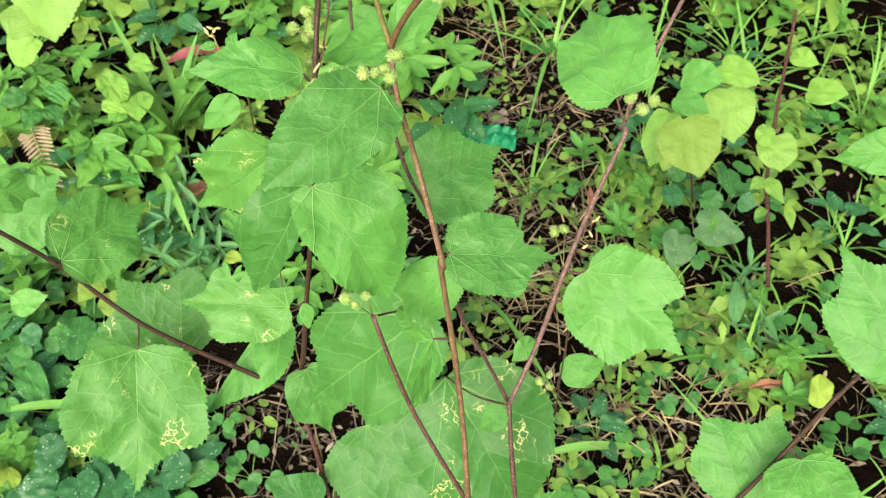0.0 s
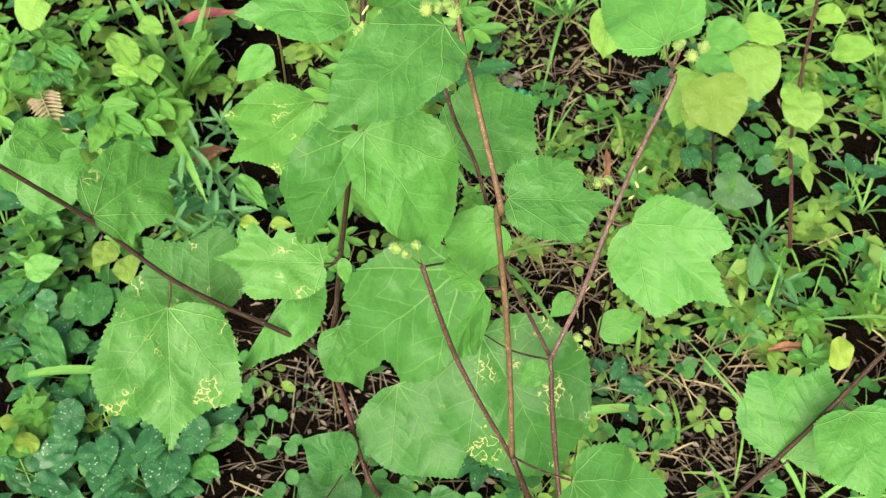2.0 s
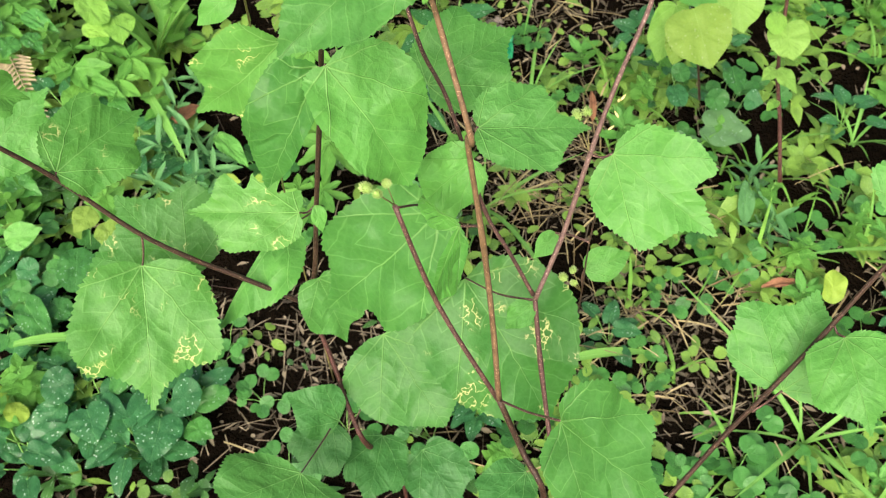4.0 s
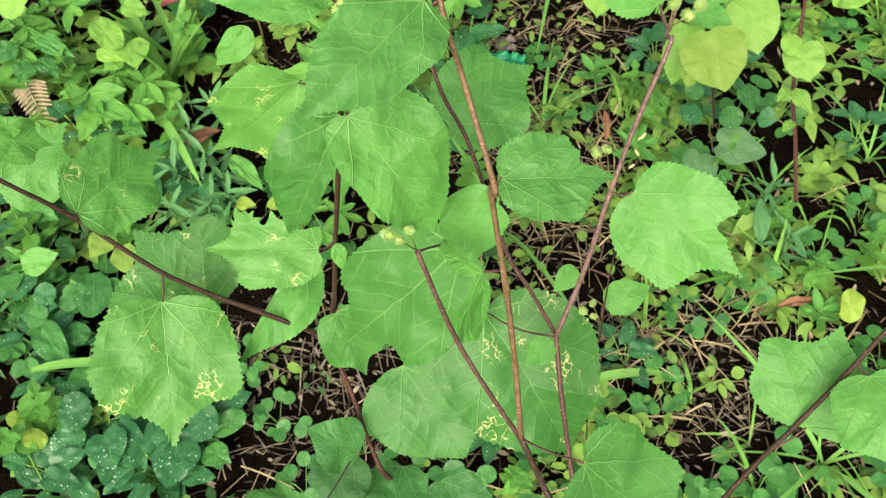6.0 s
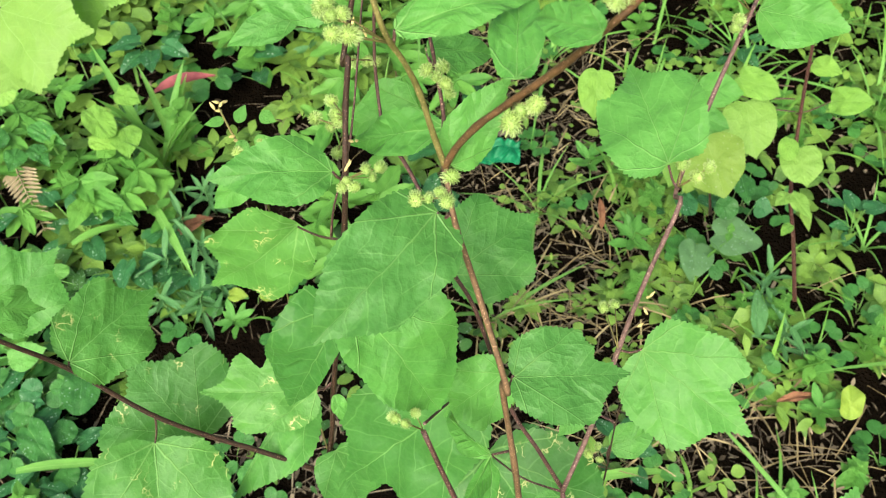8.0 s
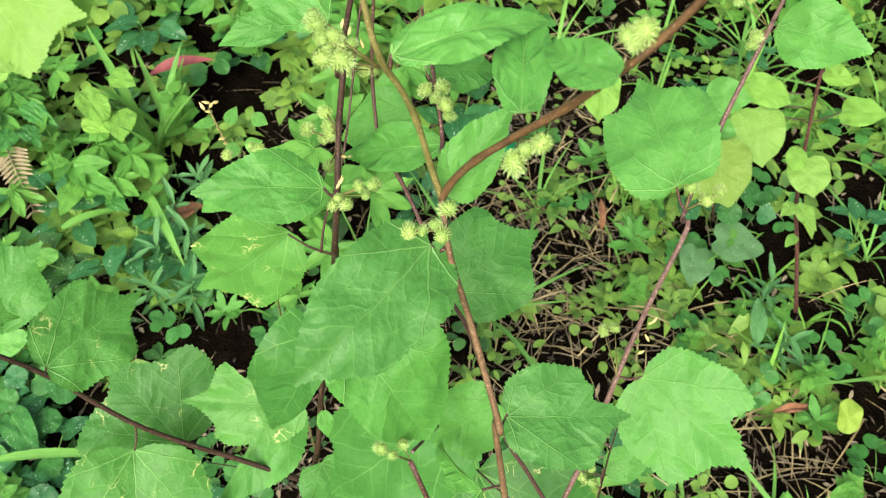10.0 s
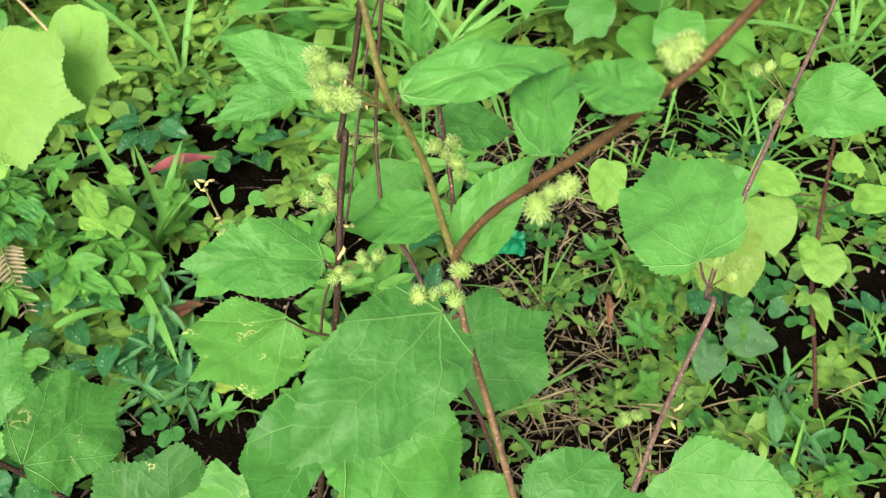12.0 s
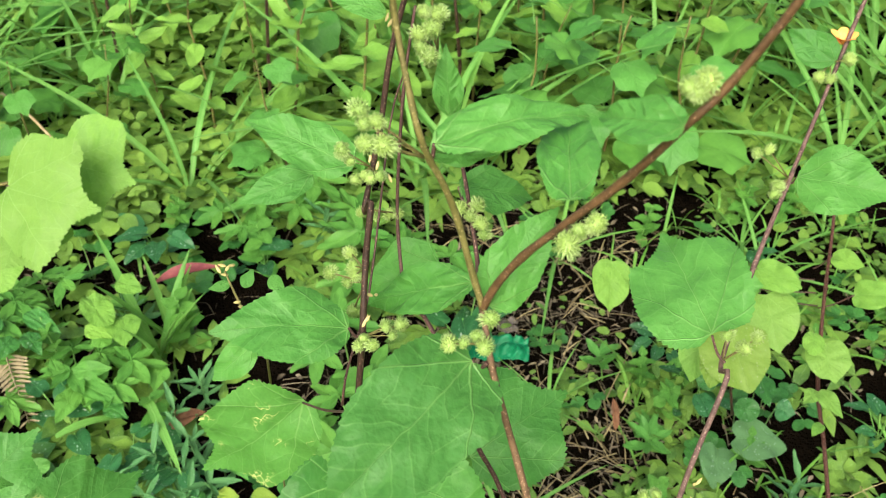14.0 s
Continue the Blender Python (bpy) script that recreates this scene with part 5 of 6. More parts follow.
undergrowth, shade_growth, far_growth = ([], [], []), ([], [], []), ([], [], [])
for i in range(9000):
    y = 0.30 + 3.5 * rng.random() ** 0.85
    x = rng.uniform(-1, 1) * (0.75 + 0.5 * y)
    clump = noise.noise((x * 4.5, y * 4.5, 1.5))
    if rng.random() < 0.74 * bare(x, y) or hole(x, y) and rng.random() < 0.93 or clump < rng.uniform(-0.35, 0.15) - (0.25 if y > 1.7 else 0):
        continue
    z = ground_height(x, y)
    tall = (0.015 + 0.09 * max(0.0, clump)) * (1.0 if y < 1.6 else 2.6) * rng.random()
    pick = noise.noise((x * 2.2, y * 2.2, 7)) + rng.uniform(-0.25, 0.25)
    if -1.2 < x < -0.25 and 1.1 < y < 1.6 and rng.random() < 0.35:
        continue
    if x < 0.05 and y < 1.1 and rng.random() < 0.55:
        continue
    turn = rng.uniform(0, 6.28)
    # near-left growth goes to the lot painted with shade in its colour
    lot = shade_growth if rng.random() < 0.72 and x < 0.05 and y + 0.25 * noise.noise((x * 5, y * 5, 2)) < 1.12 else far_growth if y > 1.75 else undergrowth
    grow = rng.uniform(0.6, 1.25) * (1 - 0.3 * bare(x, y)) * (1.5 if y > 1.7 else 1.35 if x < 0 and y > 1.05 else 0.95)
    if pick < -0.05:
        for k in range(rng.randint(3, 7)):
            a = turn + k * 2.4
            r = rng.uniform(0.004, 0.03)
            strip_leaf(*lot, (x + r * math.cos(a), y + r * math.sin(a), z + 0.010 + tall + 0.02 * rng.random()), a, rng.uniform(-0.3, 0.5), grow * rng.uniform(0.016, 0.034), grow * rng.uniform(0.012, 0.026), 0.2, 0.10, rng.uniform(-0.4, 0.4), ROUNDISH)
    else:
        for k in range(rng.randint(3, 7)):
            a = turn + k * 2.4
            h = tall * (k + 1) / 5 + 0.012
            strip_leaf(*lot, (x, y, z + h), a, rng.uniform(-0.1, 0.8), grow * rng.uniform(0.03, 0.065), grow * rng.uniform(0.010, 0.030), 0.35, 0.12, rng.uniform(-0.4, 0.4), SPEAR)
tagged(new("dark_undergrowth", from_lists("dark_undergrowth", *shade_growth, leaf_shade)), "low weeds with rain drops, shade put into their dark green", "undergrowth", kind="stuff")
tagged(new("undergrowth", from_lists("undergrowth", *undergrowth, leaf_under)), "dense low green weeds with small leaves", "undergrowth", kind="stuff")

tagged(new("far_undergrowth", from_lists("far_undergrowth", *far_growth, leaf_far)), "leafy weeds farther off, green lightened in place of light", "undergrowth", kind="stuff")

# the same growth goes on all round, thinner
meadow = ([], [], [])
for i in range(14000):
    x, y = rng.uniform(-6, 6), rng.uniform(-4, 9)
    if (0.25 < y < 3.8 and abs(x) < 0.75 + 0.5 * y) or math.hypot(x, y) < 0.3:
        continue
    z = ground_height(x, y)
    for k in range(5):
        strip_leaf(*meadow, (x, y, z + 0.01 + 0.03 * k * rng.random()), 2.4 * k + rng.random(), rng.uniform(0, 0.8), rng.uniform(0.06, 0.12), rng.uniform(0.02, 0.05), 0.35, 0.12, rng.uniform(-0.4, 0.4), SPEAR)
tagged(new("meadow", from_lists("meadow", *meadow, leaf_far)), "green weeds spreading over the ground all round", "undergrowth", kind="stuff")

blades = ([], [], [])
for i in range(1100):
    y = 0.35 + 3.4 * rng.random() ** 0.7
    x = rng.uniform(-1, 1) * (0.75 + 0.5 * y)
    if hole(x, y) or x < 0.3 and y < 1.7 and rng.random() < 0.96:
        continue
    z = ground_height(x, y)
    for k in range(rng.randint(2, 5)):
        strip_leaf(*blades, (x + rng.uniform(-0.01, 0.01), y + rng.uniform(-0.01, 0.01), z), rng.uniform(0, 6.28), rng.uniform(0.5, 1.35), rng.uniform(0.08, 0.22), rng.uniform(0.003, 0.008), rng.uniform(0.2, 0.8), 0.15, 0, (0.7, 0.95, 1.0, 0.9, 0.7, 0.45, 0.04))
tagged(new("grass", from_lists("grass", *blades, grass_mat)), "thin green grass blades among the weeds", "grass", kind="stuff")

dry = ([], [], [])
for i in range(480):
    cx, cy, sx, sy = ((0.19, 1.06, 0.10, 0.13), (0.13, 1.48, 0.15, 0.18), (0.36, 0.72, 0.22, 0.12))[min(2, int(rng.random() * 3.4))]
    x, y = rng.gauss(cx, sx), rng.gauss(cy, sy)
    strip_leaf(*dry, (x, y, ground_height(x, y) + rng.uniform(0.002, 0.03)), rng.uniform(0, 6.28), rng.uniform(-0.1, 0.55), rng.uniform(0.05, 0.15), rng.uniform(0.0012, 0.0035), rng.uniform(0.1, 0.6), 0.3, 0, (0.8, 1.0, 1.0, 0.9, 0.7, 0.3))
tagged(new("dry_grass", from_lists("dry_grass", *dry, dry_mat)), "tangle of pale dry grass stems", "dry grass", kind="stuff")

straw = ([], [], [])
for i in range(24000):
    y = 0.30 + 1.8 * rng.random()
    x = rng.uniform(-1, 1) * (0.6 + 0.4 * y)
    if rng.random() > 0.16 + bare(x, y) or hole(x, y) and rng.random() < 0.8:
        continue
    z = ground_height(x, y) + rng.uniform(0.001, 0.016)
    if rng.random() < 0.55:
        strip_leaf(*straw, (x, y, z), rng.uniform(0, 6.28), rng.uniform(-0.08, 0.3), rng.uniform(0.012, 0.075), rng.uniform(0.0008, 0.0026), rng.uniform(0, 0.5), 0.3, 0, (0.8, 1.0, 1.0, 0.8, 0.4))
    else:
        strip_leaf(*straw, (x, y, z), rng.uniform(0, 6.28), rng.uniform(-0.1, 0.4), rng.uniform(0.006, 0.026), rng.uniform(0.0025, 0.009), rng.uniform(-0.6, 0.6), 0.25, rng.uniform(-0.5, 0.5), SPEAR)
tagged(new("litter", from_lists("litter", *straw, litter_mat)), "dry brown straw, twigs and leaf scraps on the soil", "litter", kind="stuff")


# ---- single things on the ground ----
def crumpled_sheet(name, w, h, seed, lift):
    """A creased film of plastic, solid and a little over a millimetre thick."""
    bm = bmesh.new()
    bmesh.ops.create_grid(bm, x_segments=44, y_segments=22, size=0.5)
    for v in bm.verts:
        x, y = v.co.x * w, v.co.y * h
        e = noise.noise((x * 22, y * 22, seed))
        ridge = abs(noise.noise((x * 40 + 3, y * 40, seed))) + 0.4 * abs(noise.noise((x * 80, y * 80, seed + 2)))
        v.co = Vector((x * (1 + 0.25 * e), y * (1 + 0.4 * noise.noise((x * 15, 4, seed))), lift * ridge + 0.01 * e))
    bmesh.ops.solidify(bm, geom=bm.faces[:], thickness=0.0008)
    me = bpy.data.meshes.new(name)
    bm.to_mesh(me)
    bm.free()
    me.polygons.foreach_set("use_smooth", [True] * len(me.polygons))
    return me


def laid(name, me, material, place, rot, label, category):
    ob = new(name, me)
    if not me.materials:
        me.materials.append(material)
    ob.location, ob.rotation_euler = place, [radians(a) for a in rot]
    return tagged(ob, label, category)


laid("plastic_wrapper", crumpled_sheet("plastic_wrapper", 0.115, 0.05, 3, 0.022), plastic_mat, (0.083, 1.30, 0.150), (14, 0, -6), "crumpled shiny emerald green plastic wrapper on dry litter", "wrapper")
laid("stone", crumpled_sheet("stone", 0.05, 0.035, 9, 0.02), stone_mat, (0.115, 1.385, 0.118), (0, 0, 20), "small flat grey stone half hidden by litter", "stone")
v, f, u = [], [], []
strip_leaf(v, f, u, (-0.075, 0, -0.012), 0.0, 0.30, 0.125, 0.024, 0.22, 0.42, 0.3, (0.25, 0.7, 0.95, 1.0, 0.9, 0.7, 0.4, 0.1))
laid("rolled_leaf", from_lists("rolled_leaf", v, f, u, pink_mat), pink_mat, (-0.475, 1.430, 0.245), (0, 0, 14), "rolled pinkish red dying leaf among weeds", "leaf")
laid("dead_leaf", leaf_mesh("dead_leaf", OVATE, 0.075, 0.034, 0.2, 0.12, 0.15, 40, 4, 71), dead_mat, (-0.50, 1.150, 0.135), (10, 15, -70), "curled brown dead leaf under the weeds", "leaf")
laid("dead_leaf", leaf_mesh("dead_leaf", LANCE, 0.065, 0.016, 0.2, 0.08, 0.15, 40, 4, 72), dead_mat, (0.515, 0.787, 0.089), (6, 10, -85), "narrow reddish brown dead leaf on litter", "leaf")
laid("dead_leaf", leaf_mesh("dead_leaf", LANCE, 0.060, 0.014, 0.2, 0.10, 0.15, 40, 4, 73), dead_mat, (0.27, 1.12, 0.13), (40, 10, 10), "rust brown pointed dead leaf among weeds", "leaf")
laid("yellow_leaf", leaf_mesh("yellow_leaf", ROUND, 0.054, 0.040, 0.2, 0.08, 0.2, 40, 5, 74), leaf_yellow, (0.605, 0.735, 0.12), (25, 10, -12), "round yellow-green leaf glowing above the litter", "leaf")
for place, rot, ln, seed in (((0.455, 1.075, 0.165), (-8, 12, -105), 0.088, 75), ((0.43, 1.07, 0.145), (-12, -10, 165), 0.075, 76)):
    laid("heart_leaf", leaf_mesh("heart_leaf", HEART, ln, ln * 0.86, 0.10, 0.06, 0.08, 48, 6, seed), leaf_grey, place, rot, "dull grey-green heart-shaped leaf with small spots", "leaf")
laid("pale_leaf", leaf_mesh("pale_leaf", LANCE, 0.085, 0.030, 0.12, 0.05, 0.10, 48, 5, 77), leaf_blue, (0.50, 0.89, 0.12), (12, 10, -8), "long blue-green leaf beaded with rain", "leaf")
for place, turn_, ln in (((0.18, 0.66, 0.10), -82, 0.16), ((-0.68, 0.70, 0.14), -85, 0.20), ((-0.66, 1.10, 0.18), -60, 0.12), ((-0.52, 1.16, 0.2), -150, 0.16)):
    v, f, u = [], [], []
    strip_leaf(v, f, u, (0, 0, 0), math.pi / 2, 0.25, ln, 0.016, 0.45, 0.15, 0, (0.6, 0.9, 1.0, 1.0, 0.9, 0.7, 0.45, 0.04))
    laid("grass_leaf", from_lists("grass_blade", v, f, u, grass_solo), grass_solo, place, (0, 0, turn_), "broad bent blade of green grass", "grass")
laid("dry_stalk", tube_mesh("dry_stalk", [(-0.06, 0.03, 0.04), (0, 0, 0.0), (0.07, -0.05, -0.06)], 0.0035, 0.003, 6, 0.1), straw_mat, (-0.909, 1.892, 0.30), (0, 0, 0), "pale dry broken stalk among far weeds", "stalk")
for x, y, h, lean in ((-0.78, 2.15, 0.42, 0.02), (0.05, 2.1, 0.40, -0.03), (-0.42, 2.1, 0.5, 0.06)):
    z = ground_height(x, y)
    laid("bare_stalk", tube_mesh("bare_stalk", [(0, 0, -0.01), (lean * 0.4, 0, h * 0.5), (lean, 0.01, h)], 0.005, 0.003, 6, 0.15), bark_dark, (x, y, z), (0, 0, 0), "dark leafless upright weed stalk", "stalk")


def dry_frond():
    """A withered fern frond: a bent rib with shrivelled leaflets on both sides."""
    root = new("dry_frond")
    root.location = (-0.79, 1.27, 0.185)
    root.rotation_euler = (0, 0, radians(-62))
    root.scale = (1.1, 1.1, 1.1)
    tagged(root, "withered brown fern frond hanging over weeds", "fern")
    part("rib", tube_mesh("rib", [(0, 0, 0.02), (0.05, 0, 0.015), (0.12, 0, -0.03)], 0.0014, 0.0008, 5, 0.1, 3), frond_mat, root)
    me = [leaf_mesh("leaflet", LANCE, 0.030, 0.007, 0.2, -0.1, 0.1, 12, 2, 80 + k) for k in range(2)]
    for k in range(14):
        f = k / 13
        for s in (-1, 1):
            weed_leaf(root, me[k % 2], frond_mat, (0.012 + 0.105 * f, 0, 0.019 - 0.045 * f * f), s * 1.1, -0.15, 0.2 * s, 1.1 - 0.5 * f, "leaflet")


dry_frond()


def flower(place):
    """A small open orange flower at a branch tip."""
    root = new("flower")
    root.location = place
    tagged(root, "small orange flower at the tip of a branch", "flower")
    me = leaf_mesh("petal", ROUND, 0.013, 0.009, 0.1, 0.1, 0.05, 14, 2, 90)
    for k in range(5):
        weed_leaf(root, me, petal_mat, (0, 0, 0), 1.257 * k, 0.7, 0, 1.0, "petal")


right_mallow = plant("young_bur_plant", (0.595, 0.987), "young red-stemmed weed with yellowish round toothed leaves", "plant", "young bur plants")
stem(right_mallow, "stem", [(0.5023, 0.8484, 0.295), (0.489, 0.8993, 0.382), (0.4755, 0.9313, 0.4456), (0.472, 0.9673, 0.5231), (0.4715, 0.9937, 0.5826), (0.471, 1.0158, 0.6415), (0.4702, 1.0298, 0.6762)], 0.0034, 0.002, bark_red)
leaf(right_mallow, (0.4709, 0.9502, 0.5201), (0.4731, 0.8983, 0.5001), 0.0549, (-0.19, -0.36, 0.91), BROAD, leaf_pale, 0.1, 0.05)
petiole(right_mallow, (0.4775, 0.9512, 0.4947), (0.4742, 0.9507, 0.5034), (0.4709, 0.9502, 0.5201))
leaf(right_mallow, (0.4596, 0.9629, 0.5272), (0.4483, 0.9312, 0.5192), 0.0283, (0.01, -0.25, 0.97), ROUND, leaf_fresh, 0.1, 0.05)
petiole(right_mallow, (0.4766, 0.9615, 0.5045), (0.4681, 0.9622, 0.5119), (0.4596, 0.9629, 0.5272))
leaf(right_mallow, (0.4056, 1.0109, 0.5519), (0.4123, 0.9418, 0.5124), 0.0738, (-0.14, -0.5, 0.85), BROAD, leaf_pale, 0.1, 0.05)
petiole(right_mallow, (0.473, 0.9983, 0.5411), (0.4393, 1.0046, 0.5425), (0.4056, 1.0109, 0.5519))
leaf(right_mallow, (0.3456, 1.0351, 0.5527), (0.3959, 1.0059, 0.5729), 0.0481, (-0.55, -0.45, 0.7), BROAD, leaf_young, 0.1, 0.05)
petiole(right_mallow, (0.4717, 1.0101, 0.5535), (0.4086, 1.0226, 0.5491), (0.3456, 1.0351, 0.5527))
leaf(right_mallow, (0.3958, 1.0356, 0.5755), (0.4411, 0.9914, 0.5792), 0.0412, (-0.47, -0.41, 0.78), BROAD, leaf_fresh, 0.1, 0.05)
petiole(right_mallow, (0.4703, 1.0218, 0.5659), (0.433, 1.0287, 0.5667), (0.3958, 1.0356, 0.5755))
leaf(right_mallow, (0.5071, 0.9824, 0.5748), (0.5473, 0.9521, 0.5987), 0.0378, (-0.67, -0.38, 0.64), BROAD, leaf_fresh, 0.1, 0.05)
petiole(right_mallow, (0.4732, 0.9961, 0.5389), (0.4901, 0.9893, 0.5528), (0.5071, 0.9824, 0.5748))
leaf(right_mallow, (0.4632, 0.9082, 0.4754), (0.4785, 0.8647, 0.4724), 0.0223, (-0.37, -0.19, 0.91), OVATE, leaf_pale, 0.1, 0.05)
petiole(right_mallow, (0.4693, 0.9079, 0.4497), (0.4663, 0.908, 0.4586), (0.4632, 0.9082, 0.4754))
leaf(right_mallow, (0.459, 0.9092, 0.4743), (0.4362, 0.8887, 0.4731), 0.0206, (0.05, -0.12, 0.99), OVATE, leaf_pale, 0.1, 0.05)
petiole(right_mallow, (0.4693, 0.9079, 0.4497), (0.4641, 0.9085, 0.458), (0.459, 0.9092, 0.4743))
leaf(right_mallow, (0.4622, 0.8764, 0.4466), (0.4419, 0.8565, 0.4476), 0.0154, (0.08, -0.03, 1), OVATE, leaf_fresh, 0.1, 0.05)
petiole(right_mallow, (0.471, 0.8746, 0.4215), (0.4666, 0.8755, 0.4301), (0.4622, 0.8764, 0.4466))
leaf(right_mallow, (0.4838, 1.0227, 0.6074), (0.5108, 0.9888, 0.6169), 0.0292, (-0.63, -0.3, 0.71), OVATE, leaf_fresh, 0.1, 0.05)
petiole(right_mallow, (0.4689, 1.0322, 0.5773), (0.4763, 1.0274, 0.5883), (0.4838, 1.0227, 0.6074))
back_mallow = plant("young_bur_plant", (0.485, 1.190), "young weed with mottled yellow-green toothed leaves", "plant", "young bur plants")
stem(back_mallow, "stem", [(0.4081, 1.0095, 0.305), (0.3842, 1.0044, 0.4026), (0.3622, 1.0068, 0.4832), (0.342, 1.0185, 0.5327)], 0.0022, 0.0012, bark_dark)
leaf(back_mallow, (0.3328, 0.9377, 0.5626), (0.3495, 0.8644, 0.5259), 0.0842, (-0.13, -0.47, 0.87), BROAD, leaf_olive, 0.1, 0.05)
petiole(back_mallow, (0.3624, 1.0051, 0.4815), (0.3476, 0.9714, 0.5181), (0.3328, 0.9377, 0.5626))
leaf(back_mallow, (0.3282, 0.9958, 0.5179), (0.2998, 0.931, 0.4719), 0.0511, (-0.36, -0.43, 0.83), BROAD, leaf_fresh, 0.1, 0.05)
petiole(back_mallow, (0.3619, 1.0109, 0.4873), (0.3451, 1.0033, 0.4986), (0.3282, 0.9958, 0.5179))
leaf(back_mallow, (0.3196, 0.926, 0.5454), (0.3026, 0.8784, 0.5213), 0.0372, (0.04, -0.46, 0.89), BROAD, leaf_olive, 0.1, 0.05)
petiole(back_mallow, (0.3635, 0.9894, 0.466), (0.3416, 0.9577, 0.5017), (0.3196, 0.926, 0.5454))
leaf(back_mallow, (0.3457, 0.9805, 0.5086), (0.3881, 0.9269, 0.5015), 0.0511, (-0.34, -0.38, 0.86), BROAD, leaf_young, 0.1, 0.05)
petiole(back_mallow, (0.3629, 0.9982, 0.4746), (0.3543, 0.9893, 0.4876), (0.3457, 0.9805, 0.5086))
leaf(back_mallow, (0.3359, 1.0094, 0.5355), (0.376, 0.9715, 0.5415), 0.0375, (-0.47, -0.37, 0.8), BROAD, leaf_young, 0.1, 0.05)
petiole(back_mallow, (0.3606, 1.0267, 0.5036), (0.3483, 1.0181, 0.5155), (0.3359, 1.0094, 0.5355))
leaf(back_mallow, (0.209, 1.0706, 0.5642), (0.1995, 1.0124, 0.5258), 0.0511, (0.08, -0.56, 0.83), BROAD, leaf_fresh, 0.1, 0.05)
fore_weed = plant("low_weed", (-0.718, 0.811), "low weed with round dark and yellowish wet leaves", "weed", "low weeds")
leaf(fore_weed, (-0.7227, 0.8788, 0.1677), (-0.6619, 0.8959, 0.1739), 0.0476, (0.03, -0.44, 0.9), OVATE, leaf_young, 0.1, 0.04)
petiole(fore_weed, (-0.718, 0.811, 0.061), (-0.7204, 0.8449, 0.1103), (-0.7227, 0.8788, 0.1677))
leaf(fore_weed, (-0.6051, 0.8648, 0.1569), (-0.5954, 0.7844, 0.1524), 0.0621, (0.1, -0.04, 0.99), ROUND, leaf_mid, 0.1, 0.04)
petiole(fore_weed, (-0.718, 0.811, 0.061), (-0.6615, 0.8379, 0.105), (-0.6051, 0.8648, 0.1569))
leaf(fore_weed, (-0.6752, 0.7924, 0.1394), (-0.7052, 0.8, 0.1441), 0.0408, (0.11, -0.19, 0.98), ROUND, leaf_mid, 0.1, 0.04)
petiole(fore_weed, (-0.718, 0.811, 0.061), (-0.6966, 0.8017, 0.0962), (-0.6752, 0.7924, 0.1394))
leaf(fore_weed, (-0.6679, 0.834, 0.1429), (-0.7022, 0.8359, 0.148), 0.0411, (0.13, -0.28, 0.95), ROUND, leaf_dark, 0.1, 0.04)
petiole(fore_weed, (-0.718, 0.811, 0.061), (-0.6929, 0.8225, 0.098), (-0.6679, 0.834, 0.1429))
leaf(fore_weed, (-0.6809, 0.7771, 0.138), (-0.6218, 0.7051, 0.1349), 0.0519, (-0.16, -0.17, 0.97), HEART, leaf_mid, 0.1, 0.04)
petiole(fore_weed, (-0.718, 0.811, 0.061), (-0.6994, 0.7941, 0.0955), (-0.6809, 0.7771, 0.138))
leaf(fore_weed, (-0.6428, 0.7813, 0.1281), (-0.6062, 0.7535, 0.1294), 0.0401, (0.01, 0.06, 1), ROUND, leaf_mid, 0.1, 0.04)
petiole(fore_weed, (-0.718, 0.811, 0.061), (-0.6804, 0.7962, 0.0906), (-0.6428, 0.7813, 0.1281))
leaf(fore_weed, (-0.5869, 0.9323, 0.1732), (-0.6098, 0.8858, 0.1728), 0.0448, (0.33, -0.17, 0.93), OVATE, leaf_olive, 0.1, 0.04)
petiole(fore_weed, (-0.718, 0.811, 0.061), (-0.6525, 0.8717, 0.1131), (-0.5869, 0.9323, 0.1732))
leaf(fore_weed, (-0.5611, 0.9071, 0.1711), (-0.5409, 0.852, 0.1689), 0.0460, (-0.08, -0.07, 0.99), OVATE, leaf_olive, 0.1, 0.04)
petiole(fore_weed, (-0.718, 0.811, 0.061), (-0.6396, 0.8591, 0.1121), (-0.5611, 0.9071, 0.1711))
leaf(fore_weed, (-0.732, 0.8428, 0.1539), (-0.7582, 0.8608, 0.16), 0.0521, (0.19, -0.06, 0.98), OVATE, leaf_mid, 0.1, 0.04)
petiole(fore_weed, (-0.718, 0.811, 0.061), (-0.725, 0.8269, 0.1034), (-0.732, 0.8428, 0.1539))
wet_weed = plant("low_weed", (-0.581, 0.652), "dark green round-leaved weed beaded with rain drops", "weed", "low weeds")
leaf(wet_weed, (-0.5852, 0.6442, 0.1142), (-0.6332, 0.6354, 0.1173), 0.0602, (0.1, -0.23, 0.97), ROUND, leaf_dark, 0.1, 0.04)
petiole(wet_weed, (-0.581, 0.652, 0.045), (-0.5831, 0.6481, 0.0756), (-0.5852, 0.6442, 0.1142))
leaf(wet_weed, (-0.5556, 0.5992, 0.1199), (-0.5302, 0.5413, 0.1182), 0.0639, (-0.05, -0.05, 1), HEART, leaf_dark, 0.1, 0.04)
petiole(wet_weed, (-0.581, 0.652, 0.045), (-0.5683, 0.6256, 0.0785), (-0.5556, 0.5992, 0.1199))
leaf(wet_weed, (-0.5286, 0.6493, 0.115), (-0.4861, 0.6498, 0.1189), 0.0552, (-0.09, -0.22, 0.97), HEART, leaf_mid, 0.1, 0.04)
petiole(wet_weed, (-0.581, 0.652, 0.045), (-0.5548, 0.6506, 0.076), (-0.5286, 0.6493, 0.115))
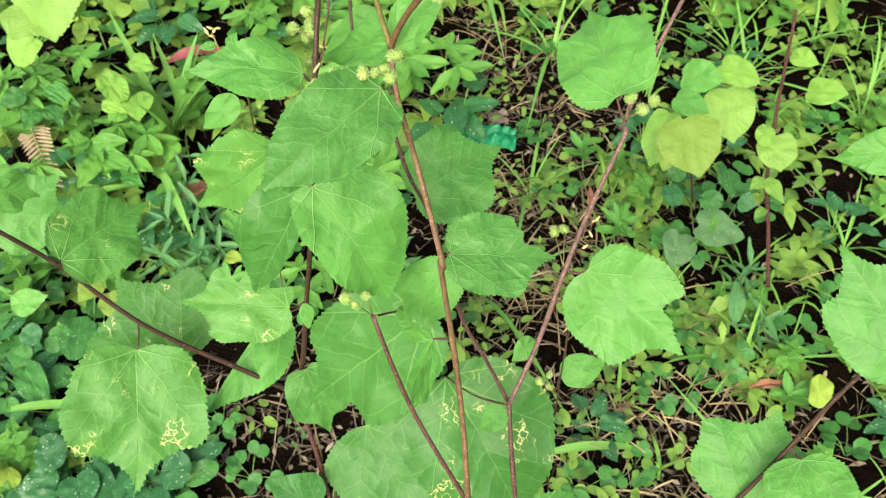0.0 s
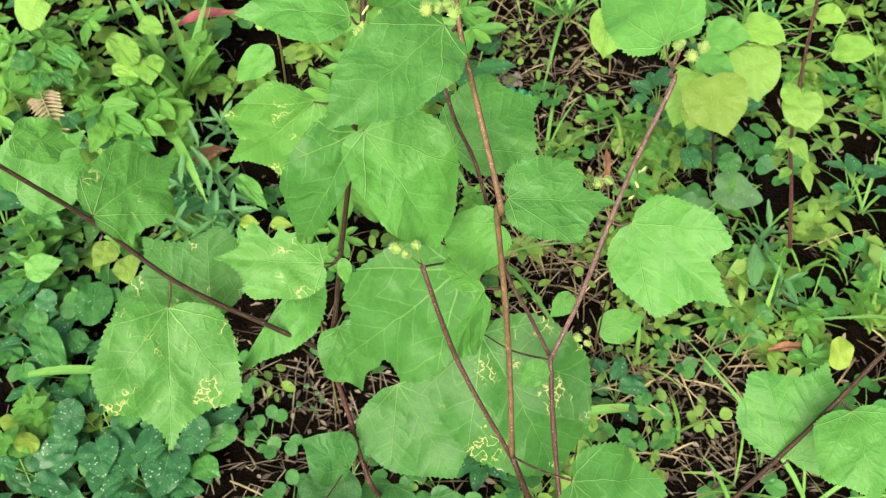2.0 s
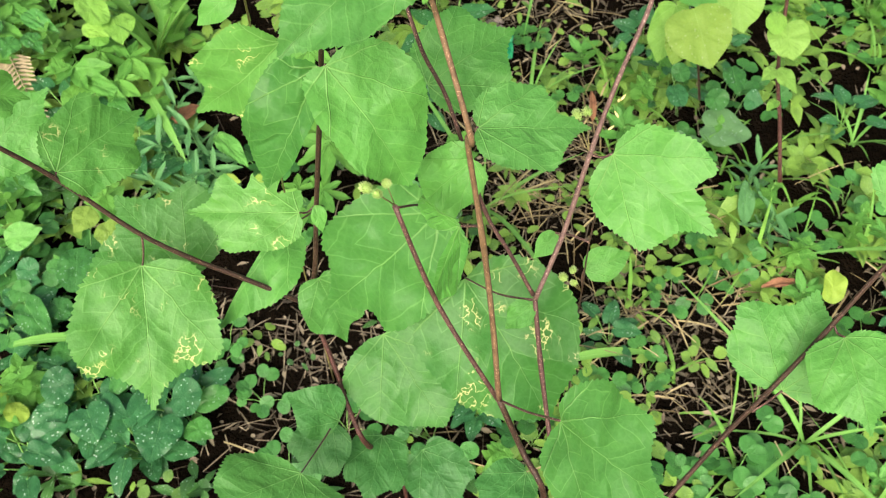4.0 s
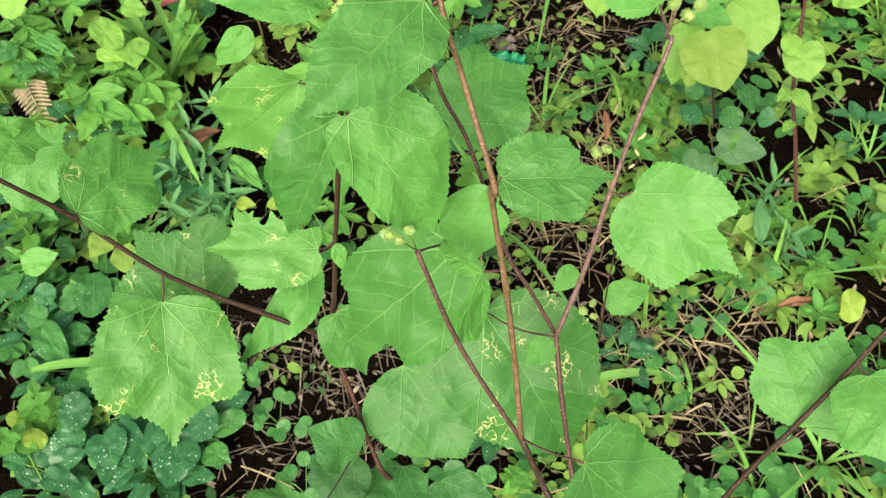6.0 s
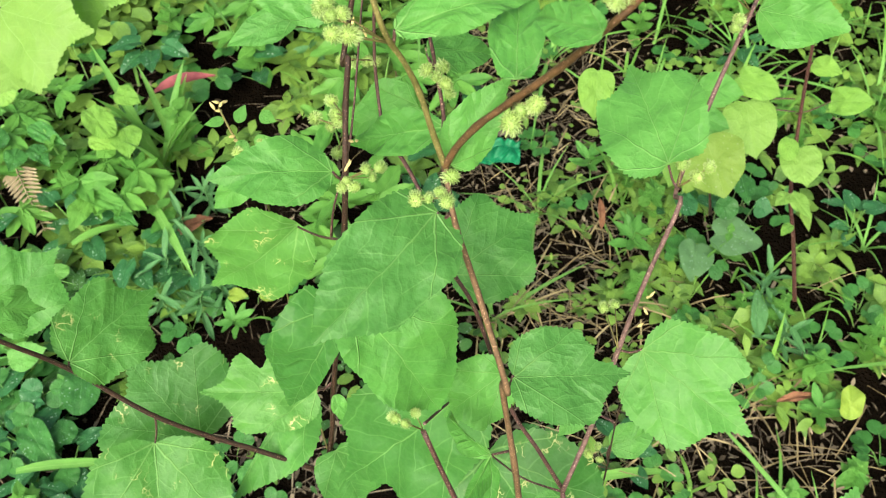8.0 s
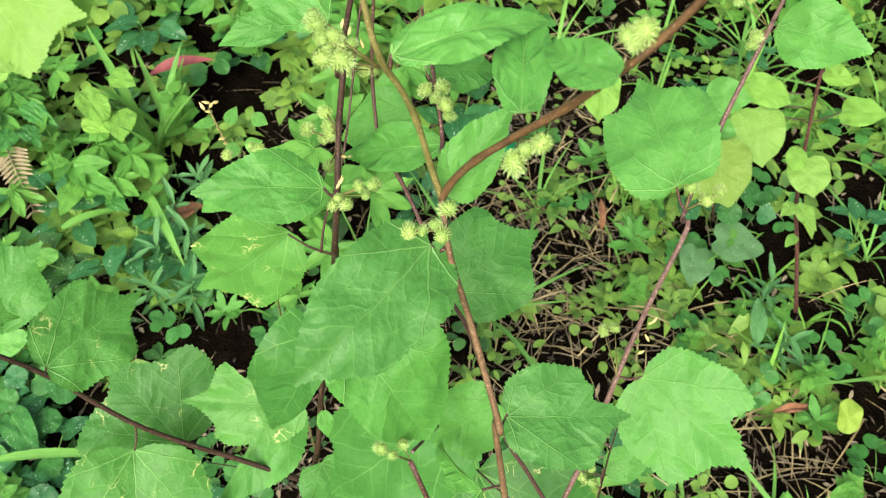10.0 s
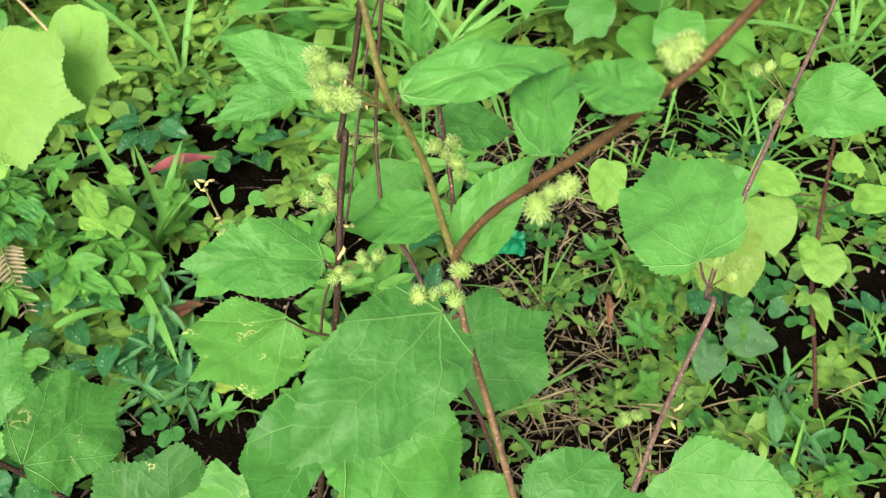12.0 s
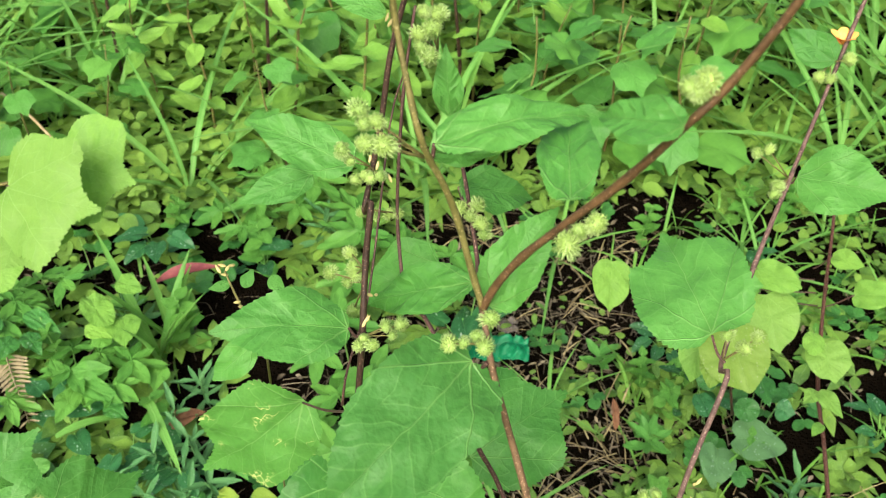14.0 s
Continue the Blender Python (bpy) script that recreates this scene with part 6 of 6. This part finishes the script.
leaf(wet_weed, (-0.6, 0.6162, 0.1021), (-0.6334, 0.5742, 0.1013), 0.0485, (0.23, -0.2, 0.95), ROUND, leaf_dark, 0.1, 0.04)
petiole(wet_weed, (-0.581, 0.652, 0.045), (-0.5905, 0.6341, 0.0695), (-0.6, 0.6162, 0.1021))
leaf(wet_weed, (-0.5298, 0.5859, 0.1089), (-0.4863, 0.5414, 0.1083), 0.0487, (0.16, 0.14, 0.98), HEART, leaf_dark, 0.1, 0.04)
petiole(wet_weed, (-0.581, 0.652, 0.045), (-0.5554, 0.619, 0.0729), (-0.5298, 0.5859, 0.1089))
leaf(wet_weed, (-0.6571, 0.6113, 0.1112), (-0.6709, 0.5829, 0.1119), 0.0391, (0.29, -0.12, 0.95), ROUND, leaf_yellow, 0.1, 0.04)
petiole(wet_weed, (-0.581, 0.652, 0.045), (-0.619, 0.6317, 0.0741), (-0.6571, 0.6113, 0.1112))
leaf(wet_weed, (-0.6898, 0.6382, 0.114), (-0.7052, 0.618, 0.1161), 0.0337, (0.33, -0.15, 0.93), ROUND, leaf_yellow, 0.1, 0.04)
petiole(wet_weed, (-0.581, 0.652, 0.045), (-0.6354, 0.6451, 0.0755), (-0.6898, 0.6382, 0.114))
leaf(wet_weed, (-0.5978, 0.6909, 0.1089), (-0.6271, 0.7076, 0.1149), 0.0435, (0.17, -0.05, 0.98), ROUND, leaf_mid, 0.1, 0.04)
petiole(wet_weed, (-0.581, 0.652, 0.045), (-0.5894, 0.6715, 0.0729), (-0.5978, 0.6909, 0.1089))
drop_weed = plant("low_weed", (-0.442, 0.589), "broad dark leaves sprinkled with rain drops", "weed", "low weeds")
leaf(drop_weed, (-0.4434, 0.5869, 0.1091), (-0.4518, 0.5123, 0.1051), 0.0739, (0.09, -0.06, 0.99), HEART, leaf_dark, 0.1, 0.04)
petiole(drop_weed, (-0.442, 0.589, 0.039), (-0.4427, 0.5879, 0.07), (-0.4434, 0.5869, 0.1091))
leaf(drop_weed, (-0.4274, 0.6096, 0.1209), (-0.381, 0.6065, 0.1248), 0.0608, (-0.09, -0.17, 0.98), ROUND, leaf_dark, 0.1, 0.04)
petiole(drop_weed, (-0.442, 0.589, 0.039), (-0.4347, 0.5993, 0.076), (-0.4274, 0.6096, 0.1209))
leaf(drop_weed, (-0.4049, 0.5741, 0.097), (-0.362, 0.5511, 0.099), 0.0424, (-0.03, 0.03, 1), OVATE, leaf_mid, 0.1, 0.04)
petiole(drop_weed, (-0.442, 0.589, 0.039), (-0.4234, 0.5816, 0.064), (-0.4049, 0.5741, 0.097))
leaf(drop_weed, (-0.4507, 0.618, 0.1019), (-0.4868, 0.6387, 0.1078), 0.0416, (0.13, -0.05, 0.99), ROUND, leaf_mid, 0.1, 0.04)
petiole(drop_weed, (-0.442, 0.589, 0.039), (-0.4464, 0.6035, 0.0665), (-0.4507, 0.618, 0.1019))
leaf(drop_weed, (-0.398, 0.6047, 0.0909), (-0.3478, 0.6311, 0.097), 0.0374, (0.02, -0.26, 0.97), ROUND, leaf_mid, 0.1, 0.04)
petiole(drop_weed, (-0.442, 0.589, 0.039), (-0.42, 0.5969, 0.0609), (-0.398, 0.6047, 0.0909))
pointed_weed = plant("low_weed", (-0.694, 1.291), "bright green weed with pointed glossy leaves", "weed", "low weeds")
leaf(pointed_weed, (-0.6438, 1.1967, 0.2296), (-0.5798, 1.2001, 0.2341), 0.0331, (-0.03, -0.53, 0.85), OVATE, leaf_weed, 0.1, 0.04)
petiole(pointed_weed, (-0.694, 1.291, 0.109), (-0.6689, 1.2438, 0.1653), (-0.6438, 1.1967, 0.2296))
leaf(pointed_weed, (-0.6326, 1.1824, 0.2182), (-0.5502, 1.1368, 0.2179), 0.0392, (-0.14, -0.25, 0.96), OVATE, leaf_weed, 0.1, 0.04)
petiole(pointed_weed, (-0.694, 1.291, 0.109), (-0.6633, 1.2367, 0.1596), (-0.6326, 1.1824, 0.2182))
leaf(pointed_weed, (-0.6408, 1.1781, 0.208), (-0.656, 1.1069, 0.2049), 0.0395, (0.32, -0.11, 0.94), OVATE, leaf_weed, 0.1, 0.04)
petiole(pointed_weed, (-0.694, 1.291, 0.109), (-0.6674, 1.2345, 0.1545), (-0.6408, 1.1781, 0.208))
leaf(pointed_weed, (-0.665, 1.1857, 0.2187), (-0.6943, 1.2341, 0.2273), 0.0292, (0.25, -0.02, 0.97), OVATE, leaf_weed, 0.1, 0.04)
petiole(pointed_weed, (-0.694, 1.291, 0.109), (-0.6795, 1.2384, 0.1599), (-0.665, 1.1857, 0.2187))
leaf(pointed_weed, (-0.5878, 1.1532, 0.1951), (-0.5445, 1.1214, 0.1962), 0.0325, (-0.13, -0.15, 0.98), OVATE, leaf_mid, 0.1, 0.04)
petiole(pointed_weed, (-0.694, 1.291, 0.109), (-0.6409, 1.2221, 0.1481), (-0.5878, 1.1532, 0.1951))
leaf(pointed_weed, (-0.6602, 1.21, 0.2011), (-0.6091, 1.1368, 0.1978), 0.0333, (0.12, 0.04, 0.99), OVATE, leaf_weed, 0.1, 0.04)
petiole(pointed_weed, (-0.694, 1.291, 0.109), (-0.6771, 1.2505, 0.151), (-0.6602, 1.21, 0.2011))
leaf(pointed_weed, (-0.5125, 1.2317, 0.2029), (-0.5101, 1.1746, 0.2016), 0.0417, (0.09, -0.02, 1), OVATE, leaf_weed, 0.1, 0.04)
petiole(pointed_weed, (-0.694, 1.291, 0.109), (-0.6033, 1.2614, 0.152), (-0.5125, 1.2317, 0.2029))
upper_weed = plant("low_weed", (-0.655, 1.414), "fresh green weed with rounded leaves", "weed", "low weeds")
leaf(upper_weed, (-0.6459, 1.3349, 0.2738), (-0.5923, 1.2628, 0.2699), 0.0520, (0.04, -0.03, 1), ROUND, leaf_fresh, 0.1, 0.04)
petiole(upper_weed, (-0.655, 1.414, 0.121), (-0.6505, 1.3744, 0.1934), (-0.6459, 1.3349, 0.2738))
leaf(upper_weed, (-0.5771, 1.2978, 0.2598), (-0.5577, 1.2253, 0.2562), 0.0577, (-0.07, -0.07, 1), OVATE, leaf_fresh, 0.1, 0.04)
petiole(upper_weed, (-0.655, 1.414, 0.121), (-0.616, 1.3559, 0.1864), (-0.5771, 1.2978, 0.2598))
leaf(upper_weed, (-0.5914, 1.353, 0.2952), (-0.541, 1.3189, 0.2959), 0.0405, (-0.21, -0.29, 0.93), OVATE, leaf_fresh, 0.1, 0.04)
petiole(upper_weed, (-0.655, 1.414, 0.121), (-0.6232, 1.3835, 0.2041), (-0.5914, 1.353, 0.2952))
leaf(upper_weed, (-0.6417, 1.2824, 0.2483), (-0.589, 1.256, 0.25), 0.0315, (-0.2, -0.33, 0.92), OVATE, leaf_fresh, 0.1, 0.04)
petiole(upper_weed, (-0.655, 1.414, 0.121), (-0.6484, 1.3482, 0.1806), (-0.6417, 1.2824, 0.2483))
leaf(upper_weed, (-0.6014, 1.2761, 0.2378), (-0.6261, 1.2454, 0.2385), 0.0338, (0.42, -0.32, 0.85), OVATE, leaf_weed, 0.1, 0.04)
petiole(upper_weed, (-0.655, 1.414, 0.121), (-0.6282, 1.345, 0.1754), (-0.6014, 1.2761, 0.2378))
shaded_weed = plant("low_weed", (-0.836, 1.427), "weed with soft green oval leaves", "weed", "low weeds")
leaf(shaded_weed, (-0.7542, 1.3191, 0.2522), (-0.6791, 1.267, 0.251), 0.0370, (-0.13, -0.21, 0.97), OVATE, leaf_mid, 0.1, 0.04)
petiole(shaded_weed, (-0.836, 1.427, 0.123), (-0.7951, 1.373, 0.1836), (-0.7542, 1.3191, 0.2522))
leaf(shaded_weed, (-0.7934, 1.3052, 0.2504), (-0.8309, 1.271, 0.2509), 0.0400, (0.41, -0.44, 0.8), OVATE, leaf_mid, 0.1, 0.04)
petiole(shaded_weed, (-0.836, 1.427, 0.123), (-0.8147, 1.3661, 0.1827), (-0.7934, 1.3052, 0.2504))
leaf(shaded_weed, (-0.7744, 1.2839, 0.2282), (-0.7823, 1.233, 0.2272), 0.0396, (0.38, -0.08, 0.92), OVATE, leaf_mid, 0.1, 0.04)
petiole(shaded_weed, (-0.836, 1.427, 0.123), (-0.8052, 1.3555, 0.1716), (-0.7744, 1.2839, 0.2282))
leaf(shaded_weed, (-0.7549, 1.291, 0.2289), (-0.711, 1.2402, 0.2282), 0.0347, (0.02, 0, 1), OVATE, leaf_mid, 0.1, 0.04)
petiole(shaded_weed, (-0.836, 1.427, 0.123), (-0.7954, 1.359, 0.1719), (-0.7549, 1.291, 0.2289))
leaf(shaded_weed, (-0.8237, 1.3613, 0.2961), (-0.7648, 1.3859, 0.3027), 0.0714, (0.18, -0.63, 0.76), OVATE, leaf_fresh, 0.1, 0.04)
petiole(shaded_weed, (-0.836, 1.427, 0.123), (-0.8299, 1.3941, 0.2056), (-0.8237, 1.3613, 0.2961))
gold_weed = plant("low_weed", (-0.389, 1.065), "small weed with yellowing leaves", "weed", "low weeds")
leaf(gold_weed, (-0.3851, 1.0009, 0.1499), (-0.3491, 0.994, 0.153), 0.0245, (-0.15, -0.35, 0.92), OVATE, leaf_yellow, 0.1, 0.04)
petiole(gold_weed, (-0.389, 1.065, 0.087), (-0.3871, 1.0329, 0.1145), (-0.3851, 1.0009, 0.1499))
leaf(gold_weed, (-0.3969, 1.0881, 0.1691), (-0.3358, 1.0145, 0.1654), 0.0351, (-0.01, -0.06, 1), OVATE, leaf_young, 0.1, 0.04)
petiole(gold_weed, (-0.389, 1.065, 0.087), (-0.3929, 1.0766, 0.124), (-0.3969, 1.0881, 0.1691))
leaf(gold_weed, (-0.7109, 1.0524, 0.1553), (-0.6631, 1.0609, 0.1599), 0.0307, (0, -0.49, 0.87), ROUND, leaf_weed, 0.1, 0.04)
petiole(gold_weed, (-0.389, 1.065, 0.087), (-0.55, 1.0587, 0.1171), (-0.7109, 1.0524, 0.1553))
leaf(gold_weed, (-0.7603, 1.0129, 0.1511), (-0.6908, 0.9831, 0.1519), 0.0500, (-0.09, -0.19, 0.98), OVATE, leaf_mid, 0.1, 0.04)
petiole(gold_weed, (-0.389, 1.065, 0.087), (-0.5746, 1.0389, 0.115), (-0.7603, 1.0129, 0.1511))
leaf(gold_weed, (-0.3323, 1.0047, 0.1409), (-0.2912, 0.9967, 0.1439), 0.0245, (-0.14, -0.35, 0.93), OVATE, leaf_yellow, 0.1, 0.04)
petiole(gold_weed, (-0.389, 1.065, 0.087), (-0.3607, 1.0349, 0.1099), (-0.3323, 1.0047, 0.1409))
far_right_weed = plant("low_weed", (0.525, 1.177), "dark clover-like weed in shade", "weed", "low weeds")
leaf(far_right_weed, (0.4077, 1.1435, 0.1943), (0.416, 1.094, 0.193), 0.0360, (-0.19, -0.06, 0.98), ROUND, leaf_dark, 0.1, 0.04)
petiole(far_right_weed, (0.525, 1.177, 0.098), (0.4664, 1.1602, 0.1422), (0.4077, 1.1435, 0.1943))
leaf(far_right_weed, (0.4658, 1.122, 0.192), (0.4959, 1.0945, 0.1935), 0.0405, (-0.35, -0.33, 0.88), ROUND, leaf_mid, 0.1, 0.04)
petiole(far_right_weed, (0.525, 1.177, 0.098), (0.4954, 1.1495, 0.141), (0.4658, 1.122, 0.192))
leaf(far_right_weed, (0.512, 1.162, 0.216), (0.5108, 1.0968, 0.2138), 0.0386, (-0.14, -0.03, 0.99), OVATE, leaf_mid, 0.1, 0.04)
petiole(far_right_weed, (0.525, 1.177, 0.098), (0.5185, 1.1695, 0.153), (0.512, 1.162, 0.216))
leaf(far_right_weed, (0.5335, 1.1182, 0.182), (0.5622, 1.1033, 0.1843), 0.0390, (-0.29, -0.42, 0.86), OVATE, leaf_dark, 0.1, 0.04)
petiole(far_right_weed, (0.525, 1.177, 0.098), (0.5292, 1.1476, 0.136), (0.5335, 1.1182, 0.182))
leaf(far_right_weed, (0.4039, 1.1479, 0.2149), (0.4344, 1.1572, 0.22), 0.0362, (-0.03, -0.4, 0.92), ROUND, leaf_mid, 0.1, 0.04)
petiole(far_right_weed, (0.525, 1.177, 0.098), (0.4645, 1.1625, 0.1524), (0.4039, 1.1479, 0.2149))
maple_weed = plant("young_bur_plant", (-1.02, 1.10), "upright weed with large pale lobed leaves", "plant", "young bur plants")
stem(maple_weed, "stem", [(-1.02, 1.10, 0.08), (-1.00, 1.09, 0.40), (-0.72, 1.07, 0.66), (-0.5272, 1.064, 0.7315)], 0.0035, 0.002, bark_olive)
leaf(maple_weed, (-0.5589, 1.0578, 0.7238), (-0.4336, 1.0143, 0.7173), 0.1595, (-0.2, -0.67, 0.71), LOBED, leaf_pale, 0.08, 0.06)
petiole(maple_weed, (-0.5272, 1.064, 0.7315), (-0.5431, 1.0609, 0.7236), (-0.5589, 1.0578, 0.7238))
leaf(maple_weed, (-0.5113, 1.1244, 0.7132), (-0.4164, 1.1008, 0.6918), 0.1459, (-0.03, -0.73, 0.68), LOBED, leaf_fresh, 0.08, 0.05)
leaf(maple_weed, (-0.5456, 1.0246, 0.6877), (-0.5128, 0.9759, 0.6558), 0.1129, (0.2, -0.44, 0.88), LOBED, leaf_pale, 0.08, 0.05)
bud_sprig = plant("flowering_sprig", (-0.19, 0.66), "thin sprig with cream buds and small leaves", "plant", "young bur plants")
stem(bud_sprig, "stem", [(-0.19, 0.66, 0.05), (-0.19, 0.66, 0.5), (-0.1672, 0.6183, 0.8939), (-0.1746, 0.6148, 0.921), (-0.1806, 0.6167, 0.9436), (-0.1892, 0.6299, 0.9589)], 0.0011, 0.0007, bark_olive)
bud(bud_sprig, (-0.1909, 0.6324, 0.962), 1.0)
bud(bud_sprig, (-0.1872, 0.6316, 0.9599), 1.0)
bud(bud_sprig, (-0.1937, 0.63, 0.9606), 1.0)
bud(bud_sprig, (-0.1844, 0.6335, 0.9608), 1.0)
bud(bud_sprig, (-0.1807, 0.6146, 0.9418), 1.0)
bud(bud_sprig, (-0.1782, 0.6125, 0.9391), 1.0)
bud(bud_sprig, (-0.1599, 0.6064, 0.9286), 1.0)
bud(bud_sprig, (-0.1893, 0.6279, 0.957), 1.0)
leaf(bud_sprig, (-0.1764, 0.6232, 0.9484), (-0.1692, 0.6337, 0.9563), 0.0099, (0.21, -0.67, 0.71), OVATE, leaf_young, 0.1, 0.05)
leaf(bud_sprig, (-0.1859, 0.6232, 0.9514), (-0.2004, 0.6185, 0.952), 0.0081, (0.24, -0.66, 0.71), OVATE, leaf_young, 0.1, 0.05)
leaf(bud_sprig, (-0.1712, 0.6135, 0.9379), (-0.1763, 0.6037, 0.9308), 0.0113, (0.22, -0.65, 0.73), OVATE, leaf_young, 0.1, 0.05)
leaf(bud_sprig, (-0.1636, 0.6115, 0.934), (-0.1516, 0.6174, 0.9362), 0.0135, (0.19, -0.65, 0.73), OVATE, leaf_young, 0.1, 0.05)
leaf(bud_sprig, (-0.1587, 0.6299, 0.9496), (-0.1472, 0.6269, 0.9438), 0.0117, (0.19, -0.67, 0.71), OVATE, leaf_young, 0.1, 0.05)
bur(bud_sprig, (-0.1596, 0.6135, 0.9347), 1.2)
bur(bud_sprig, (-0.1538, 0.6126, 0.9324), 1.2)
bur(bud_sprig, (-0.1774, 0.606, 0.9331), 1.2)
flower((0.255, 0.7107, 1.0876))
